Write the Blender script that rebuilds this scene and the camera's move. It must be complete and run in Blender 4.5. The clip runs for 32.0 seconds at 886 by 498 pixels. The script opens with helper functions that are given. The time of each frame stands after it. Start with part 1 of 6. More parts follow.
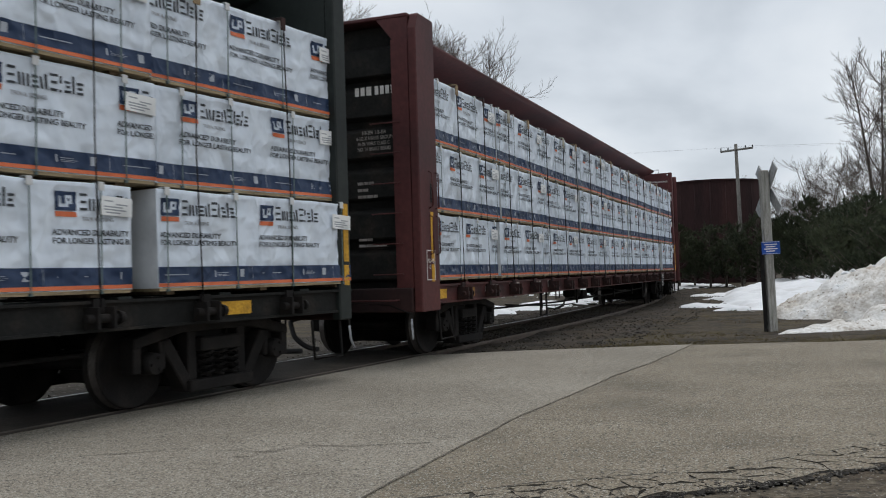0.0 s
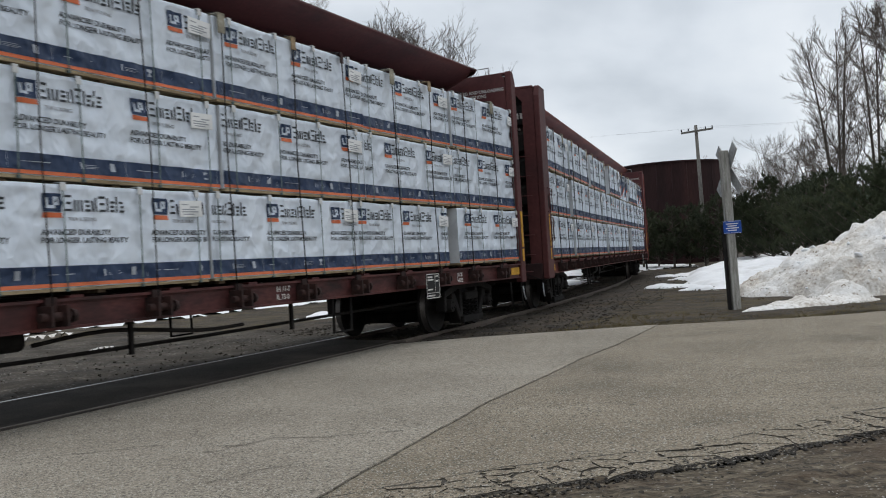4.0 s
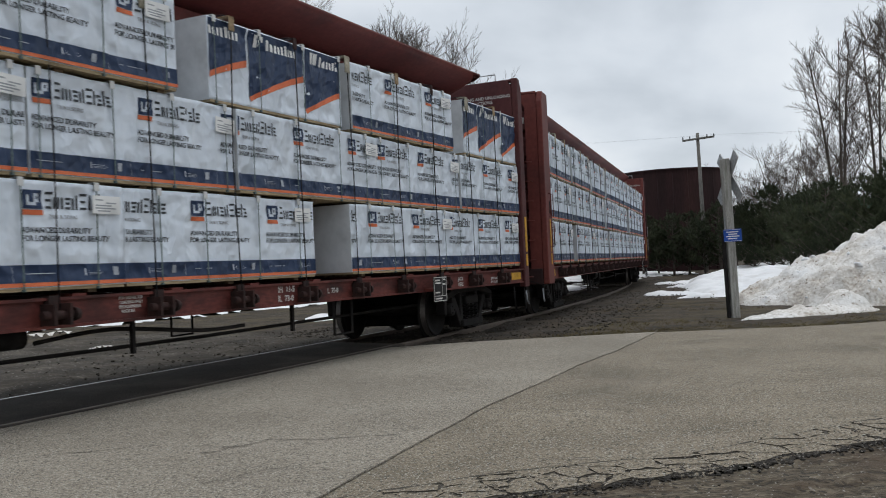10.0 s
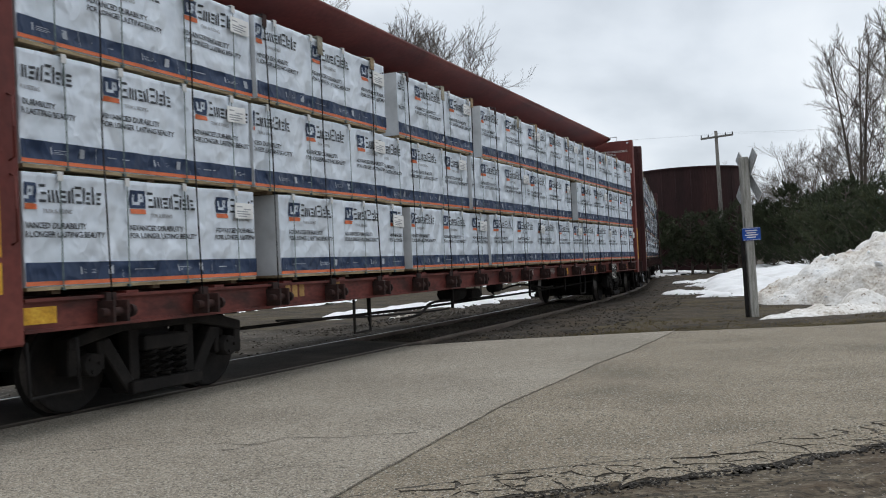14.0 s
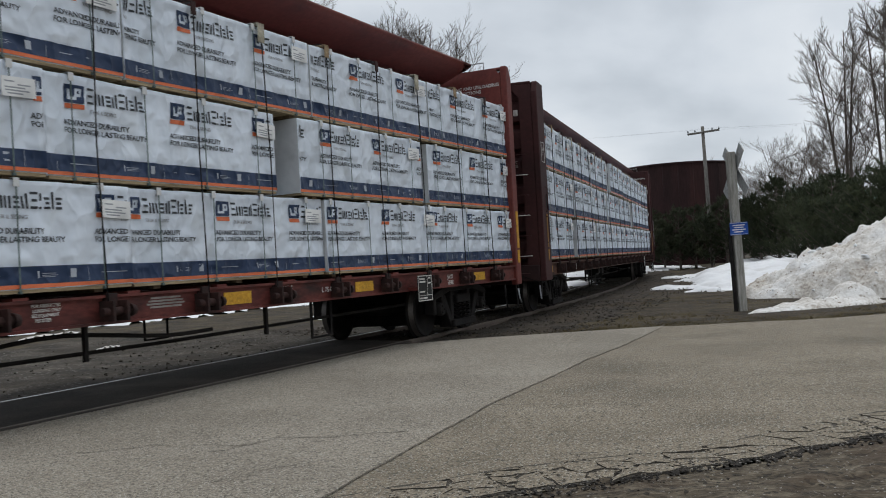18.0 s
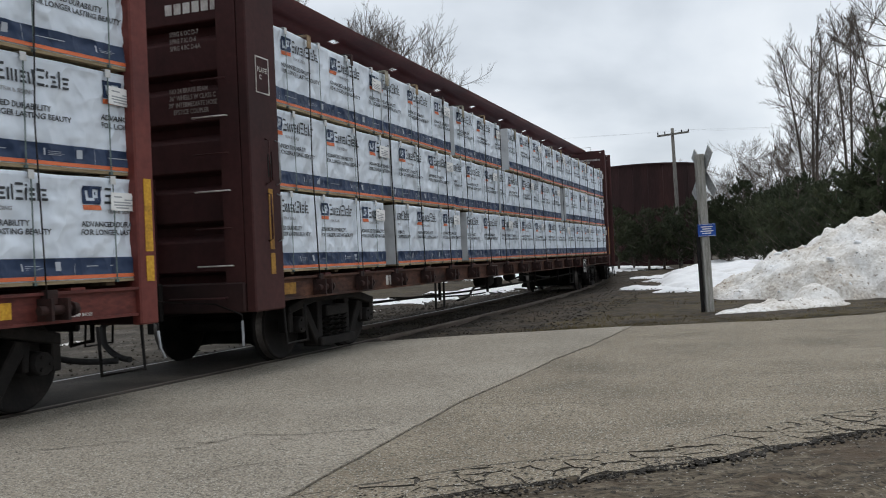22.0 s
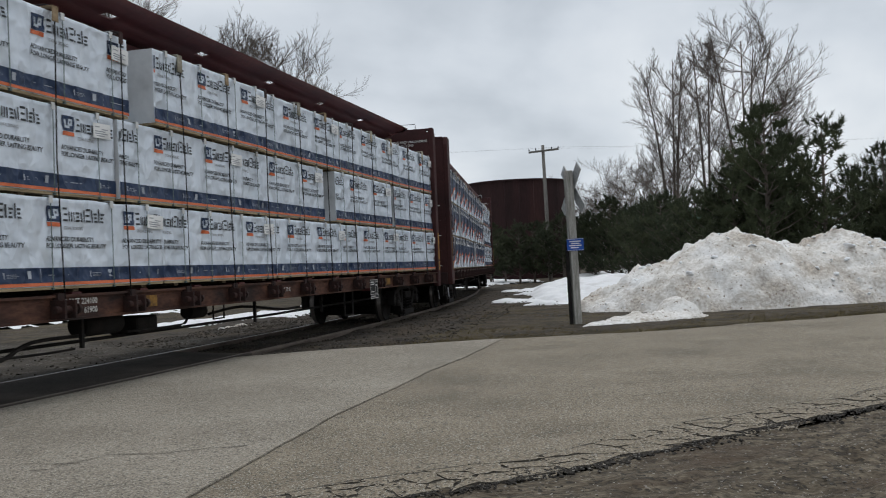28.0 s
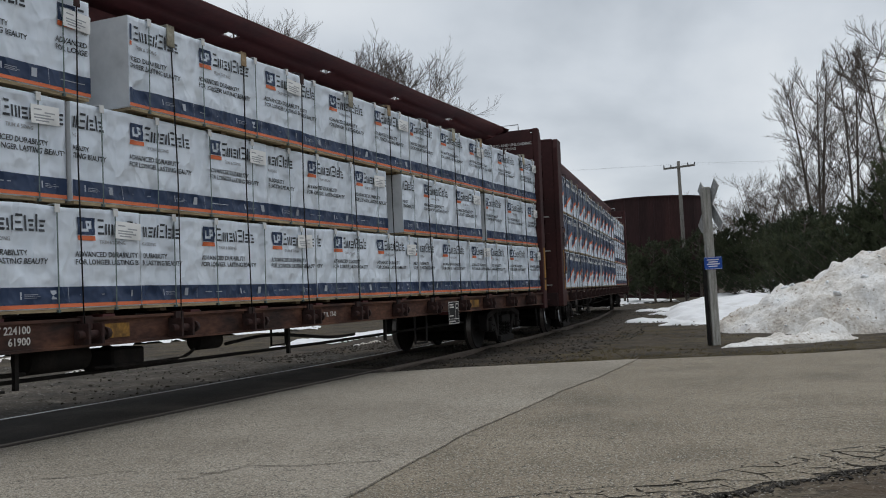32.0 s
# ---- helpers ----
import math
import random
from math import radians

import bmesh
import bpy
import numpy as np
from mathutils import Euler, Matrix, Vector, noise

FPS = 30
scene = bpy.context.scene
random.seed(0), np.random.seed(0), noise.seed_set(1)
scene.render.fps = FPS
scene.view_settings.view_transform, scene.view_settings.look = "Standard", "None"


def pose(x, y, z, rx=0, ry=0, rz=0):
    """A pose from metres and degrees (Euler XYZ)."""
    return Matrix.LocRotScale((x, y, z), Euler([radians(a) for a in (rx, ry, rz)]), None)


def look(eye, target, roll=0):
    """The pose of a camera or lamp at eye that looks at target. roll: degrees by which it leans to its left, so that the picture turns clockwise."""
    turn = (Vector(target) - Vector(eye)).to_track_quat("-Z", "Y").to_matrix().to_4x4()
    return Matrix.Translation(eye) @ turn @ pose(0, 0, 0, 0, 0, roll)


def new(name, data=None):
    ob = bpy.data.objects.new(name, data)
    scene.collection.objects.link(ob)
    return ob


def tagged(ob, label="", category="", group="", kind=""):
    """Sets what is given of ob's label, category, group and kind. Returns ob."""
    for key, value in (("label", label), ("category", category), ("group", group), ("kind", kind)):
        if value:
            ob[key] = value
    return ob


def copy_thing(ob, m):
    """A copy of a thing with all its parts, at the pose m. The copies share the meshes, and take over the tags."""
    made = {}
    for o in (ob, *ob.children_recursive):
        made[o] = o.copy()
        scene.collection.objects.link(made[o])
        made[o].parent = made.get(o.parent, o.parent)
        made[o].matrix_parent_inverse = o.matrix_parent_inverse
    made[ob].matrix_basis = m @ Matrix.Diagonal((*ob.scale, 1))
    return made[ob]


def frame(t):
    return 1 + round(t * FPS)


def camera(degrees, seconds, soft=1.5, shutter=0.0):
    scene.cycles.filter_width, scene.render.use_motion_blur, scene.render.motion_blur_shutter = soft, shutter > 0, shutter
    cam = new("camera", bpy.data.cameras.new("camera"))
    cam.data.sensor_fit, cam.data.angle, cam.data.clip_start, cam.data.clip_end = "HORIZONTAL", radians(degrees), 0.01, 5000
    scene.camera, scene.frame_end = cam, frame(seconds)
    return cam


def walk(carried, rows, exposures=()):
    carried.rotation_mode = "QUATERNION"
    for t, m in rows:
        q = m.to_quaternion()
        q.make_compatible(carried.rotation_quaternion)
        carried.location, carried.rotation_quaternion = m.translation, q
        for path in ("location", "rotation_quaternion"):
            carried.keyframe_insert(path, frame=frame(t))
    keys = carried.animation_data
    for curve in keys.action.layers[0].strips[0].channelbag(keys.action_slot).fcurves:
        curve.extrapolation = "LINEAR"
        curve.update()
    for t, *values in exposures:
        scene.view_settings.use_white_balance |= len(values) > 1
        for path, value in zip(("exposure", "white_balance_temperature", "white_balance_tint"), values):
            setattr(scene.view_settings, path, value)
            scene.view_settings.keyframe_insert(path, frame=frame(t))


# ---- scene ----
# ---- camera and its walk ----
EYE = 1.166
cam = camera(51.1, 32.0, 1.0, 0.2)
PATH = (
    (0, -0.41, 1.64, 1.74), (0.5, 0.33, 0.78, 1.57), (1, 0.37, 0.78, 1.87), (1.5, -0.13, 1.28, 2.21), (2, -1.33, 1.02, 2.44),
    (2.5, -2.14, 0.95, 2.41), (4.5, -2.93, 0.69, 3.92), (5, -3.70, 0.49, 4.12), (5.5, -3.99, 0.14, 3.85), (6, -3.73, 0.36, 3.61),
    (6.5, -3.45, 0.86, 3.75), (7, -2.89, 0.55, 3.71), (7.5, -2.31, 0.73, 3.43), (8, -1.79, 0.77, 3.15), (8.5, -2.13, 0.37, 3.01),
    (9, -2.53, 0.52, 2.59), (9.5, -2.55, 0.97, 2.53), (10, -2.51, 1.03, 2.54), (10.5, -2.06, 1.22, 2.52), (11, -1.77, 0.70, 2.30),
    (11.5, -1.53, 0.34, 2.03), (12, -1.21, 0.30, 1.89), (12.5, -0.93, 0.14, 2.22), (13, -1.06, 0.71, 2.57), (13.5, -1.35, 1.14, 2.66),
    (14, -1.46, 0.99, 2.49), (14.5, -1.70, 0.55, 2.45), (15, -1.95, 0.53, 2.57), (15.5, -1.77, 0.58, 2.74), (17.5, -1.77, 1.01, 3.26),
    (18, -2.14, 0.84, 3.18), (18.5, -2.19, 0.79, 3.02), (19, -2.23, 0.90, 3.15), (19.5, -2.62, 0.93, 3.65), (20, -2.86, 1.08, 3.80),
    (20.5, -3.03, 1.22, 3.47), (21, -3.45, 1.18, 3.12), (21.5, -3.77, 0.96, 2.84), (22, -3.98, 0.64, 2.58), (22.5, -4.53, 0.54, 2.90),
    (23, -4.86, 0.67, 3.03), (23.5, -5.66, 0.65, 3.21), (24, -6.76, 0.74, 3.09), (24.5, -6.55, 1.12, 2.95), (26.5, -6.67, 1.43, 2.73),
    (27, -7.23, 1.45, 2.58), (27.5, -8.98, 1.19, 2.65), (28, -11.76, 1.11, 2.38), (28.5, -13.73, 1.25, 2.29), (29, -13.27, 1.36, 2.31),
    (29.5, -11.48, 1.59, 2.08), (30, -9.87, 1.94, 2.17), (30.5, -8.41, 2.13, 2.31), (31, -6.06, 2.41, 2.25), (31.5, -4.14, 2.75, 2.16),
    (32, -3.63, 2.57, 2.14),
)
EXPOSURE = ((0, -0.08), (1, 0.08), (2, 0.12), (2.5, -0.06), (4.5, 0.0), (6, 0.03), (7, 0.12), (8, 0.0), (10, -0.06), (12, 0.0), (13, 0.12), (14, 0.10), (15, 0.0), (18, -0.15), (20, -0.08), (22, 0.05), (22.6, 0.12), (23, 0.22), (23.5, 0.38), (24, 0.04), (26, -0.13), (28, -0.15), (30, -0.16), (31, -0.17), (32, -0.23))
walk(cam, [(t, pose(0, 0, EYE, 90 + p, r, y)) for t, y, p, r in PATH], EXPOSURE)

# ---- light ----
scene.view_settings.exposure = 0.0
world = bpy.data.worlds.new("overcast")
scene.world = world
world.use_nodes = True


def build_world():
    nt = world.node_tree
    nt.nodes.clear()
    N, L = nt.nodes.new, nt.links.new
    out = N("ShaderNodeOutputWorld")
    sky = N("ShaderNodeTexSky")
    sky.sky_type, sky.sun_disc = "NISHITA", False
    sky.sun_elevation, sky.sun_rotation = radians(70), radians(20)
    blue = N("ShaderNodeBackground")
    blue.inputs[1].default_value = 0.10
    L(sky.outputs[0], blue.inputs[0])
    tc = N("ShaderNodeTexCoord")
    # cloud layer: the way up is flattened so that clouds pile towards the horizon
    sep, comb = N("ShaderNodeSeparateXYZ"), N("ShaderNodeCombineXYZ")
    L(tc.outputs["Generated"], sep.inputs[0])
    lift = N("ShaderNodeMath")
    lift.operation = "ADD"
    lift.inputs[1].default_value = 0.5
    L(sep.outputs[2], lift.inputs[0])
    for k in (0, 1):
        d = N("ShaderNodeMath")
        d.operation = "DIVIDE"
        L(sep.outputs[k], d.inputs[0])
        L(lift.outputs[0], d.inputs[1])
        L(d.outputs[0], comb.inputs[k])
    n1 = N("ShaderNodeTexNoise")
    n1.inputs["Scale"].default_value, n1.inputs["Detail"].default_value, n1.inputs["Roughness"].default_value = 1.7, 6, 0.48
    n1.inputs["Distortion"].default_value = 0.25
    L(comb.outputs[0], n1.inputs["Vector"])
    ramp = N("ShaderNodeValToRGB")
    e = ramp.color_ramp.elements
    e[0].position, e[0].color = 0.32, (0.422, 0.47, 0.525, 1)
    e[1].position, e[1].color = 0.66, (0.935, 0.97, 1.0, 1)
    m = ramp.color_ramp.elements.new(0.47)
    m.color = (0.668, 0.72, 0.78, 1)
    L(n1.outputs["Fac"], ramp.inputs[0])
    grey = N("ShaderNodeBackground")
    grey.inputs[1].default_value = 1.08
    L(ramp.outputs[0], grey.inputs[0])
    mix = N("ShaderNodeMixShader")
    mix.inputs[0].default_value = 0.93
    L(blue.outputs[0], mix.inputs[1])
    L(grey.outputs[0], mix.inputs[2])
    L(mix.outputs[0], out.inputs[0])


build_world()
sun_data = bpy.data.lights.new("sun", "SUN")
sun_data.energy, sun_data.angle, sun_data.color = 1.0, radians(30), (1.0, 0.98, 0.95)
sun = new("sun", sun_data)
sun.matrix_world = look((3, 8, 24), (0, 0, 0))


# ---- materials ----
def material(name, base, rough=0.8, metal=0.0, dark=None, light=None, scale=3.0, fine=40.0, bump=0.15, amount=0.6, spec=0.3, per_object=0.0, stretch=None):
    """A surface with two scales of variation: broad stains between dark and light, and a fine grain with relief."""
    mt = bpy.data.materials.new(name)
    mt.use_nodes = True
    nt = mt.node_tree
    N, L = nt.nodes.new, nt.links.new
    b = nt.nodes["Principled BSDF"]
    b.inputs["Roughness"].default_value, b.inputs["Metallic"].default_value = rough, metal
    b.inputs["Specular IOR Level"].default_value = spec
    dark = dark or tuple(c * 0.7 for c in base)
    light = light or tuple(min(1, c * 1.2) for c in base)
    tc = N("ShaderNodeTexCoord")
    vec = tc.outputs["Object"]
    if stretch:
        mp = N("ShaderNodeMapping")
        mp.inputs["Scale"].default_value = stretch
        L(vec, mp.inputs[0])
        vec = mp.outputs[0]
    broad, grain = N("ShaderNodeTexNoise"), N("ShaderNodeTexNoise")
    broad.inputs["Scale"].default_value, broad.inputs["Detail"].default_value = scale, 6
    grain.inputs["Scale"].default_value, grain.inputs["Detail"].default_value = fine, 4
    if name == "white_wrap":
        grain.noise_type = "RIDGED_MULTIFRACTAL"
    L(vec, broad.inputs["Vector"])
    L(vec, grain.inputs["Vector"])
    ramp = N("ShaderNodeValToRGB")
    e = ramp.color_ramp.elements
    e[0].position, e[0].color = 0.30, (*dark, 1)
    e[1].position, e[1].color = 0.72, (*light, 1)
    mid = e.new(0.5)
    mid.color = (*base, 1)
    L(broad.outputs["Fac"], ramp.inputs[0])
    mixg = N("ShaderNodeMix")
    mixg.data_type, mixg.blend_type = "RGBA", "OVERLAY"
    mixg.inputs["Factor"].default_value = amount
    L(ramp.outputs[0], mixg.inputs["A"])
    L(grain.outputs["Fac"], mixg.inputs["B"])
    col = mixg.outputs["Result"]
    if per_object:
        oi, hsv, mr = N("ShaderNodeObjectInfo"), N("ShaderNodeHueSaturation"), N("ShaderNodeMapRange")
        mr.inputs["To Min"].default_value, mr.inputs["To Max"].default_value = 1 - per_object, 1 + per_object
        L(oi.outputs["Random"], mr.inputs["Value"])
        L(mr.outputs[0], hsv.inputs["Value"])
        L(col, hsv.inputs["Color"])
        col = hsv.outputs[0]
    L(col, b.inputs["Base Color"])
    if bump:
        bp = N("ShaderNodeBump")
        bp.inputs["Strength"].default_value, bp.inputs["Distance"].default_value = bump, 0.02 if name != "white_wrap" else 0.035
        L(grain.outputs["Fac"], bp.inputs["Height"])
        L(bp.outputs[0], b.inputs["Normal"])
    return mt


def flecked(mt, scale, share, colour):
    """Adds small pale stone flecks to a surface: single cells of a Voronoi pattern, picked by chance."""
    nt = mt.node_tree
    N, L = nt.nodes.new, nt.links.new
    b = nt.nodes["Principled BSDF"]
    src = b.inputs["Base Color"].links[0].from_socket
    tc, vo, sep, th, mx = N("ShaderNodeTexCoord"), N("ShaderNodeTexVoronoi"), N("ShaderNodeSeparateColor"), N("ShaderNodeMapRange"), N("ShaderNodeMix")
    vo.inputs["Scale"].default_value = scale
    L(tc.outputs["Object"], vo.inputs["Vector"])
    L(vo.outputs["Color"], sep.inputs[0])
    th.inputs["From Min"].default_value, th.inputs["From Max"].default_value = 1 - share, 1 - share * 0.6
    L(sep.outputs[0], th.inputs["Value"])
    mx.data_type = "RGBA"
    L(th.outputs[0], mx.inputs["Factor"])
    L(src, mx.inputs["A"])
    mx.inputs["B"].default_value = (*colour, 1)
    L(mx.outputs["Result"], b.inputs["Base Color"])
    return mt


def stained(mt, scale, lo, hi, colour, stretch=(1, 1, 1), detail=6):
    """Adds broad stains with ragged rims: a noise cut off between lo and hi."""
    nt = mt.node_tree
    N, L = nt.nodes.new, nt.links.new
    b = nt.nodes["Principled BSDF"]
    src = b.inputs["Base Color"].links[0].from_socket
    tc, mp, no, th, mx = N("ShaderNodeTexCoord"), N("ShaderNodeMapping"), N("ShaderNodeTexNoise"), N("ShaderNodeMapRange"), N("ShaderNodeMix")
    mp.inputs["Scale"].default_value = stretch
    no.inputs["Scale"].default_value, no.inputs["Detail"].default_value, no.inputs["Roughness"].default_value = scale, detail, 0.68
    L(tc.outputs["Object"], mp.inputs[0])
    L(mp.outputs[0], no.inputs["Vector"])
    th.inputs["From Min"].default_value, th.inputs["From Max"].default_value = lo, hi
    L(no.outputs["Fac"], th.inputs["Value"])
    mx.data_type = "RGBA"
    L(th.outputs[0], mx.inputs["Factor"])
    L(src, mx.inputs["A"])
    mx.inputs["B"].default_value = (*colour, 1)
    L(mx.outputs["Result"], b.inputs["Base Color"])
    return mt


def creased(mt, scale, strength, depth):
    """Adds the sharp slanting creases of a pulled plastic sheet."""
    nt = mt.node_tree
    N, L = nt.nodes.new, nt.links.new
    b = nt.nodes["Principled BSDF"]
    tc, mp, wn, wm, vo, mr, bp = N("ShaderNodeTexCoord"), N("ShaderNodeMapping"), N("ShaderNodeTexNoise"), N("ShaderNodeVectorMath"), N("ShaderNodeTexVoronoi"), N("ShaderNodeMapRange"), N("ShaderNodeBump")
    mp.inputs["Rotation"].default_value = (0, radians(38), 0)
    mp.inputs["Scale"].default_value = (1.5, 0.5, 0.36)
    wn.inputs["Scale"].default_value, wn.inputs["Detail"].default_value = 1.7, 3
    wm.operation = "MULTIPLY_ADD"
    wm.inputs[1].default_value = (0.9, 0.9, 0.9)
    vo.feature = "SMOOTH_F1"
    vo.inputs["Scale"].default_value, vo.inputs["Smoothness"].default_value = scale, 0.12
    bp.inputs["Strength"].default_value, bp.inputs["Distance"].default_value = strength, depth
    L(tc.outputs["Object"], mp.inputs[0])
    L(tc.outputs["Object"], wn.inputs["Vector"])
    L(wn.outputs["Color"], wm.inputs[0])
    L(mp.outputs[0], wm.inputs[2])
    L(wm.outputs[0], vo.inputs["Vector"])
    L(vo.outputs["Distance"], bp.inputs["Height"])
    if b.inputs["Normal"].links:
        L(b.inputs["Normal"].links[0].from_socket, bp.inputs["Normal"])
    L(bp.outputs[0], b.inputs["Normal"])
    return mt


M_ASPHALT = stained(flecked(flecked(material("asphalt", (0.242, 0.203, 0.149), 0.9, dark=(0.168, 0.141, 0.102), light=(0.298, 0.254, 0.190), scale=0.8, fine=60, bump=0.9, amount=1.0), 130, 0.13, (0.46, 0.44, 0.39)), 85, 0.20, (0.095, 0.088, 0.072)), 0.55, 0.60, 0.78, (0.135, 0.112, 0.082), (0.6, 1.6, 1))
M_PATCH = flecked(flecked(material("asphalt_patch", (0.300, 0.265, 0.214), 0.9, dark=(0.240, 0.211, 0.169), light=(0.36, 0.322, 0.265), scale=0.6, fine=65, bump=0.9, amount=1.0), 140, 0.13, (0.5, 0.475, 0.42)), 90, 0.18, (0.125, 0.115, 0.095))
M_CRACK = material("tar_crack", (0.064, 0.056, 0.045), 0.9, scale=3, fine=50)
M_FLANGE = material("tarred_strip", (0.046, 0.038, 0.031), 0.8, dark=(0.022, 0.018, 0.015), light=(0.098, 0.082, 0.066), scale=1.1, fine=50, bump=0.5, amount=0.8)
M_DIRT = stained(flecked(flecked(material("wet_dirt", (0.098, 0.078, 0.053), 0.85, dark=(0.028, 0.022, 0.0155), light=(0.172, 0.144, 0.104), scale=7.5, fine=30, bump=1.0, amount=1.0, stretch=(0.85, 1.9, 1)), 95, 0.03, (0.30, 0.28, 0.25)), 42, 0.12, (0.035, 0.029, 0.021)), 1.3, 0.50, 0.66, (0.070, 0.047, 0.029), (0.7, 2.2, 1))
M_BALLAST = stained(flecked(flecked(material("dirty_ballast", (0.040, 0.032, 0.025), 0.95, dark=(0.016, 0.0125, 0.009), light=(0.070, 0.056, 0.041), scale=1.2, fine=22, bump=1.0, amount=0.9), 34, 0.035, (0.15, 0.135, 0.115)), 28, 0.15, (0.035, 0.03, 0.025)), 0.8, 0.47, 0.62, (0.060, 0.044, 0.028), (1, 1, 1))
M_GRAVEL = stained(flecked(flecked(material("gravel", (0.055, 0.046, 0.035), 0.95, dark=(0.023, 0.019, 0.015), light=(0.108, 0.092, 0.072), scale=1.3, fine=22, bump=1.0, amount=0.9), 34, 0.05, (0.22, 0.205, 0.18)), 28, 0.15, (0.045, 0.04, 0.034)), 0.7, 0.46, 0.64, (0.034, 0.026, 0.018), (0.7, 1.4, 1))
M_STONE = material("pale_stone", (0.2, 0.185, 0.165), 0.9, dark=(0.09, 0.08, 0.07), light=(0.33, 0.31, 0.28), scale=1.5, fine=30, bump=0.3)
M_CINDER = material("dirty_stone", (0.062, 0.053, 0.042), 0.95, dark=(0.034, 0.028, 0.023), light=(0.13, 0.115, 0.095), scale=1.5, fine=30, bump=0.3)
M_SNOW = stained(stained(flecked(flecked(material("old_snow", (0.70, 0.675, 0.64), 0.8, dark=(0.38, 0.325, 0.265), light=(0.83, 0.835, 0.84), scale=0.75, fine=14, bump=1.0, amount=0.9), 22, 0.008, (0.24, 0.195, 0.15)), 50, 0.014, (0.30, 0.25, 0.2)), 1.5, 0.54, 0.80, (0.36, 0.30, 0.235), (1, 1, 1.6)), 6.0, 0.60, 0.74, (0.26, 0.21, 0.16), (1, 1, 1.5), 4)
M_SNOWCLEAN = material("snow", (0.82, 0.83, 0.85), 0.7, dark=(0.7, 0.7, 0.7), light=(0.88, 0.89, 0.9), scale=0.8, fine=9, bump=0.4, amount=0.25)
M_RAIL = material("rail_steel", (0.16, 0.13, 0.11), 0.55, 0.6, scale=2, fine=60)
M_RAILTOP = material("polished_rail", (0.2520, 0.2400, 0.2280), 0.32, 0.9, scale=3, fine=60, bump=0.05)
M_RED = material("oxide_red_paint", (0.14, 0.033, 0.027), 0.58, dark=(0.085, 0.024, 0.021), light=(0.175, 0.046, 0.036), scale=0.9, fine=14, bump=0.06, amount=0.4)
M_DARKRED = material("weathered_brown_paint", (0.080, 0.023, 0.023), 0.6, dark=(0.048, 0.0165, 0.017), light=(0.105, 0.032, 0.029), scale=0.9, fine=14, bump=0.06, amount=0.4)
M_DARKEST = material("sooty_brown_paint", (0.045, 0.0145, 0.0145), 0.75, dark=(0.026, 0.011, 0.011), light=(0.063, 0.022, 0.02), scale=0.9, fine=14, bump=0.06, amount=0.4)
# brown with the shade of the recessed ends mixed in; replaced two lines below
M_GRIMESHADE = material("shaded_brown_paint", (0.066, 0.020, 0.020), 0.62, dark=(0.034, 0.013, 0.013), light=(0.090, 0.028, 0.026), scale=1.1, fine=14, bump=0.06, amount=0.5)
M_SOOT = material("soot_black_paint", (0.023, 0.0105, 0.0105), 0.75, dark=(0.014, 0.008, 0.008), light=(0.036, 0.015, 0.014), scale=1.2, fine=14, bump=0.06, amount=0.4)
# near black: painted shade of the recessed ends, and grime on one side sill
M_GRIMESHADE = material("sooty_shade_paint", (0.012, 0.012, 0.011), 0.85, dark=(0.006, 0.006, 0.0055), light=(0.030, 0.024, 0.019), scale=2.5, fine=25, bump=0.2, amount=0.8)
M_GREEN = material("dark_green_paint", (0.017, 0.0215, 0.0195), 0.6, dark=(0.010, 0.013, 0.012), light=(0.027, 0.032, 0.029), scale=0.9, fine=14, bump=0.06, amount=0.4)
M_STEEL = material("grimy_cast_steel", (0.0109, 0.0092, 0.0085), 0.8, 0.1, dark=(0.0061, 0.0051, 0.0048), light=(0.0231, 0.0190, 0.0163), scale=4, fine=40)
M_TREAD = material("worn_wheel_tread", (0.1120, 0.1015, 0.0945), 0.42, 0.7, scale=4, fine=40, bump=0.05)
M_BLACK = material("black_rubber", (0.02, 0.02, 0.02), 0.8, scale=4, fine=40)
M_YELLOW = material("yellow_reflector", (0.62, 0.33, 0.03), 0.6, dark=(0.42, 0.22, 0.025), light=(0.7, 0.4, 0.05), scale=5, fine=40, bump=0.03)
M_WHITEPAINT = material("white_lettering", (0.62, 0.6, 0.57), 0.7, dark=(0.35, 0.32, 0.3), light=(0.72, 0.7, 0.68), scale=6, fine=60, bump=0)
M_WORNPAINT = material("worn_lettering", (0.27, 0.245, 0.23), 0.7, dark=(0.14, 0.12, 0.11), light=(0.36, 0.33, 0.31), scale=6, fine=60, bump=0)
M_WRAP = creased(material("white_wrap", (0.74, 0.80, 0.88), 0.36, dark=(0.67, 0.73, 0.80), light=(0.80, 0.86, 0.93), scale=2.5, fine=3.6, bump=0.75, amount=0.05, per_object=0.04), 3.0, 0.65, 0.10)
M_WRAPEND = material("grey_wrap_end", (0.56, 0.58, 0.60), 0.5, scale=1.5, fine=12, bump=0.1, amount=0.15)
M_NAVY = creased(material("navy_print", (0.022, 0.042, 0.095), 0.45, dark=(0.018, 0.034, 0.075), light=(0.03, 0.052, 0.11), scale=1.5, fine=12, bump=0.06, amount=0.1), 3.2, 0.8, 0.08)
M_ORANGE = material("orange_print", (0.64, 0.155, 0.06), 0.5, scale=2, fine=12, bump=0.05, amount=0.1)
M_INK = material("charcoal_print", (0.05, 0.055, 0.065), 0.5, scale=3, fine=20, bump=0, amount=0.1)
M_WORD = material("charcoal_wordmark", (0.042, 0.046, 0.055), 0.5, scale=3, fine=20, bump=0, amount=0.1)
M_GREYINK = material("grey_print", (0.35, 0.36, 0.38), 0.5, scale=3, fine=20, bump=0, amount=0.1)
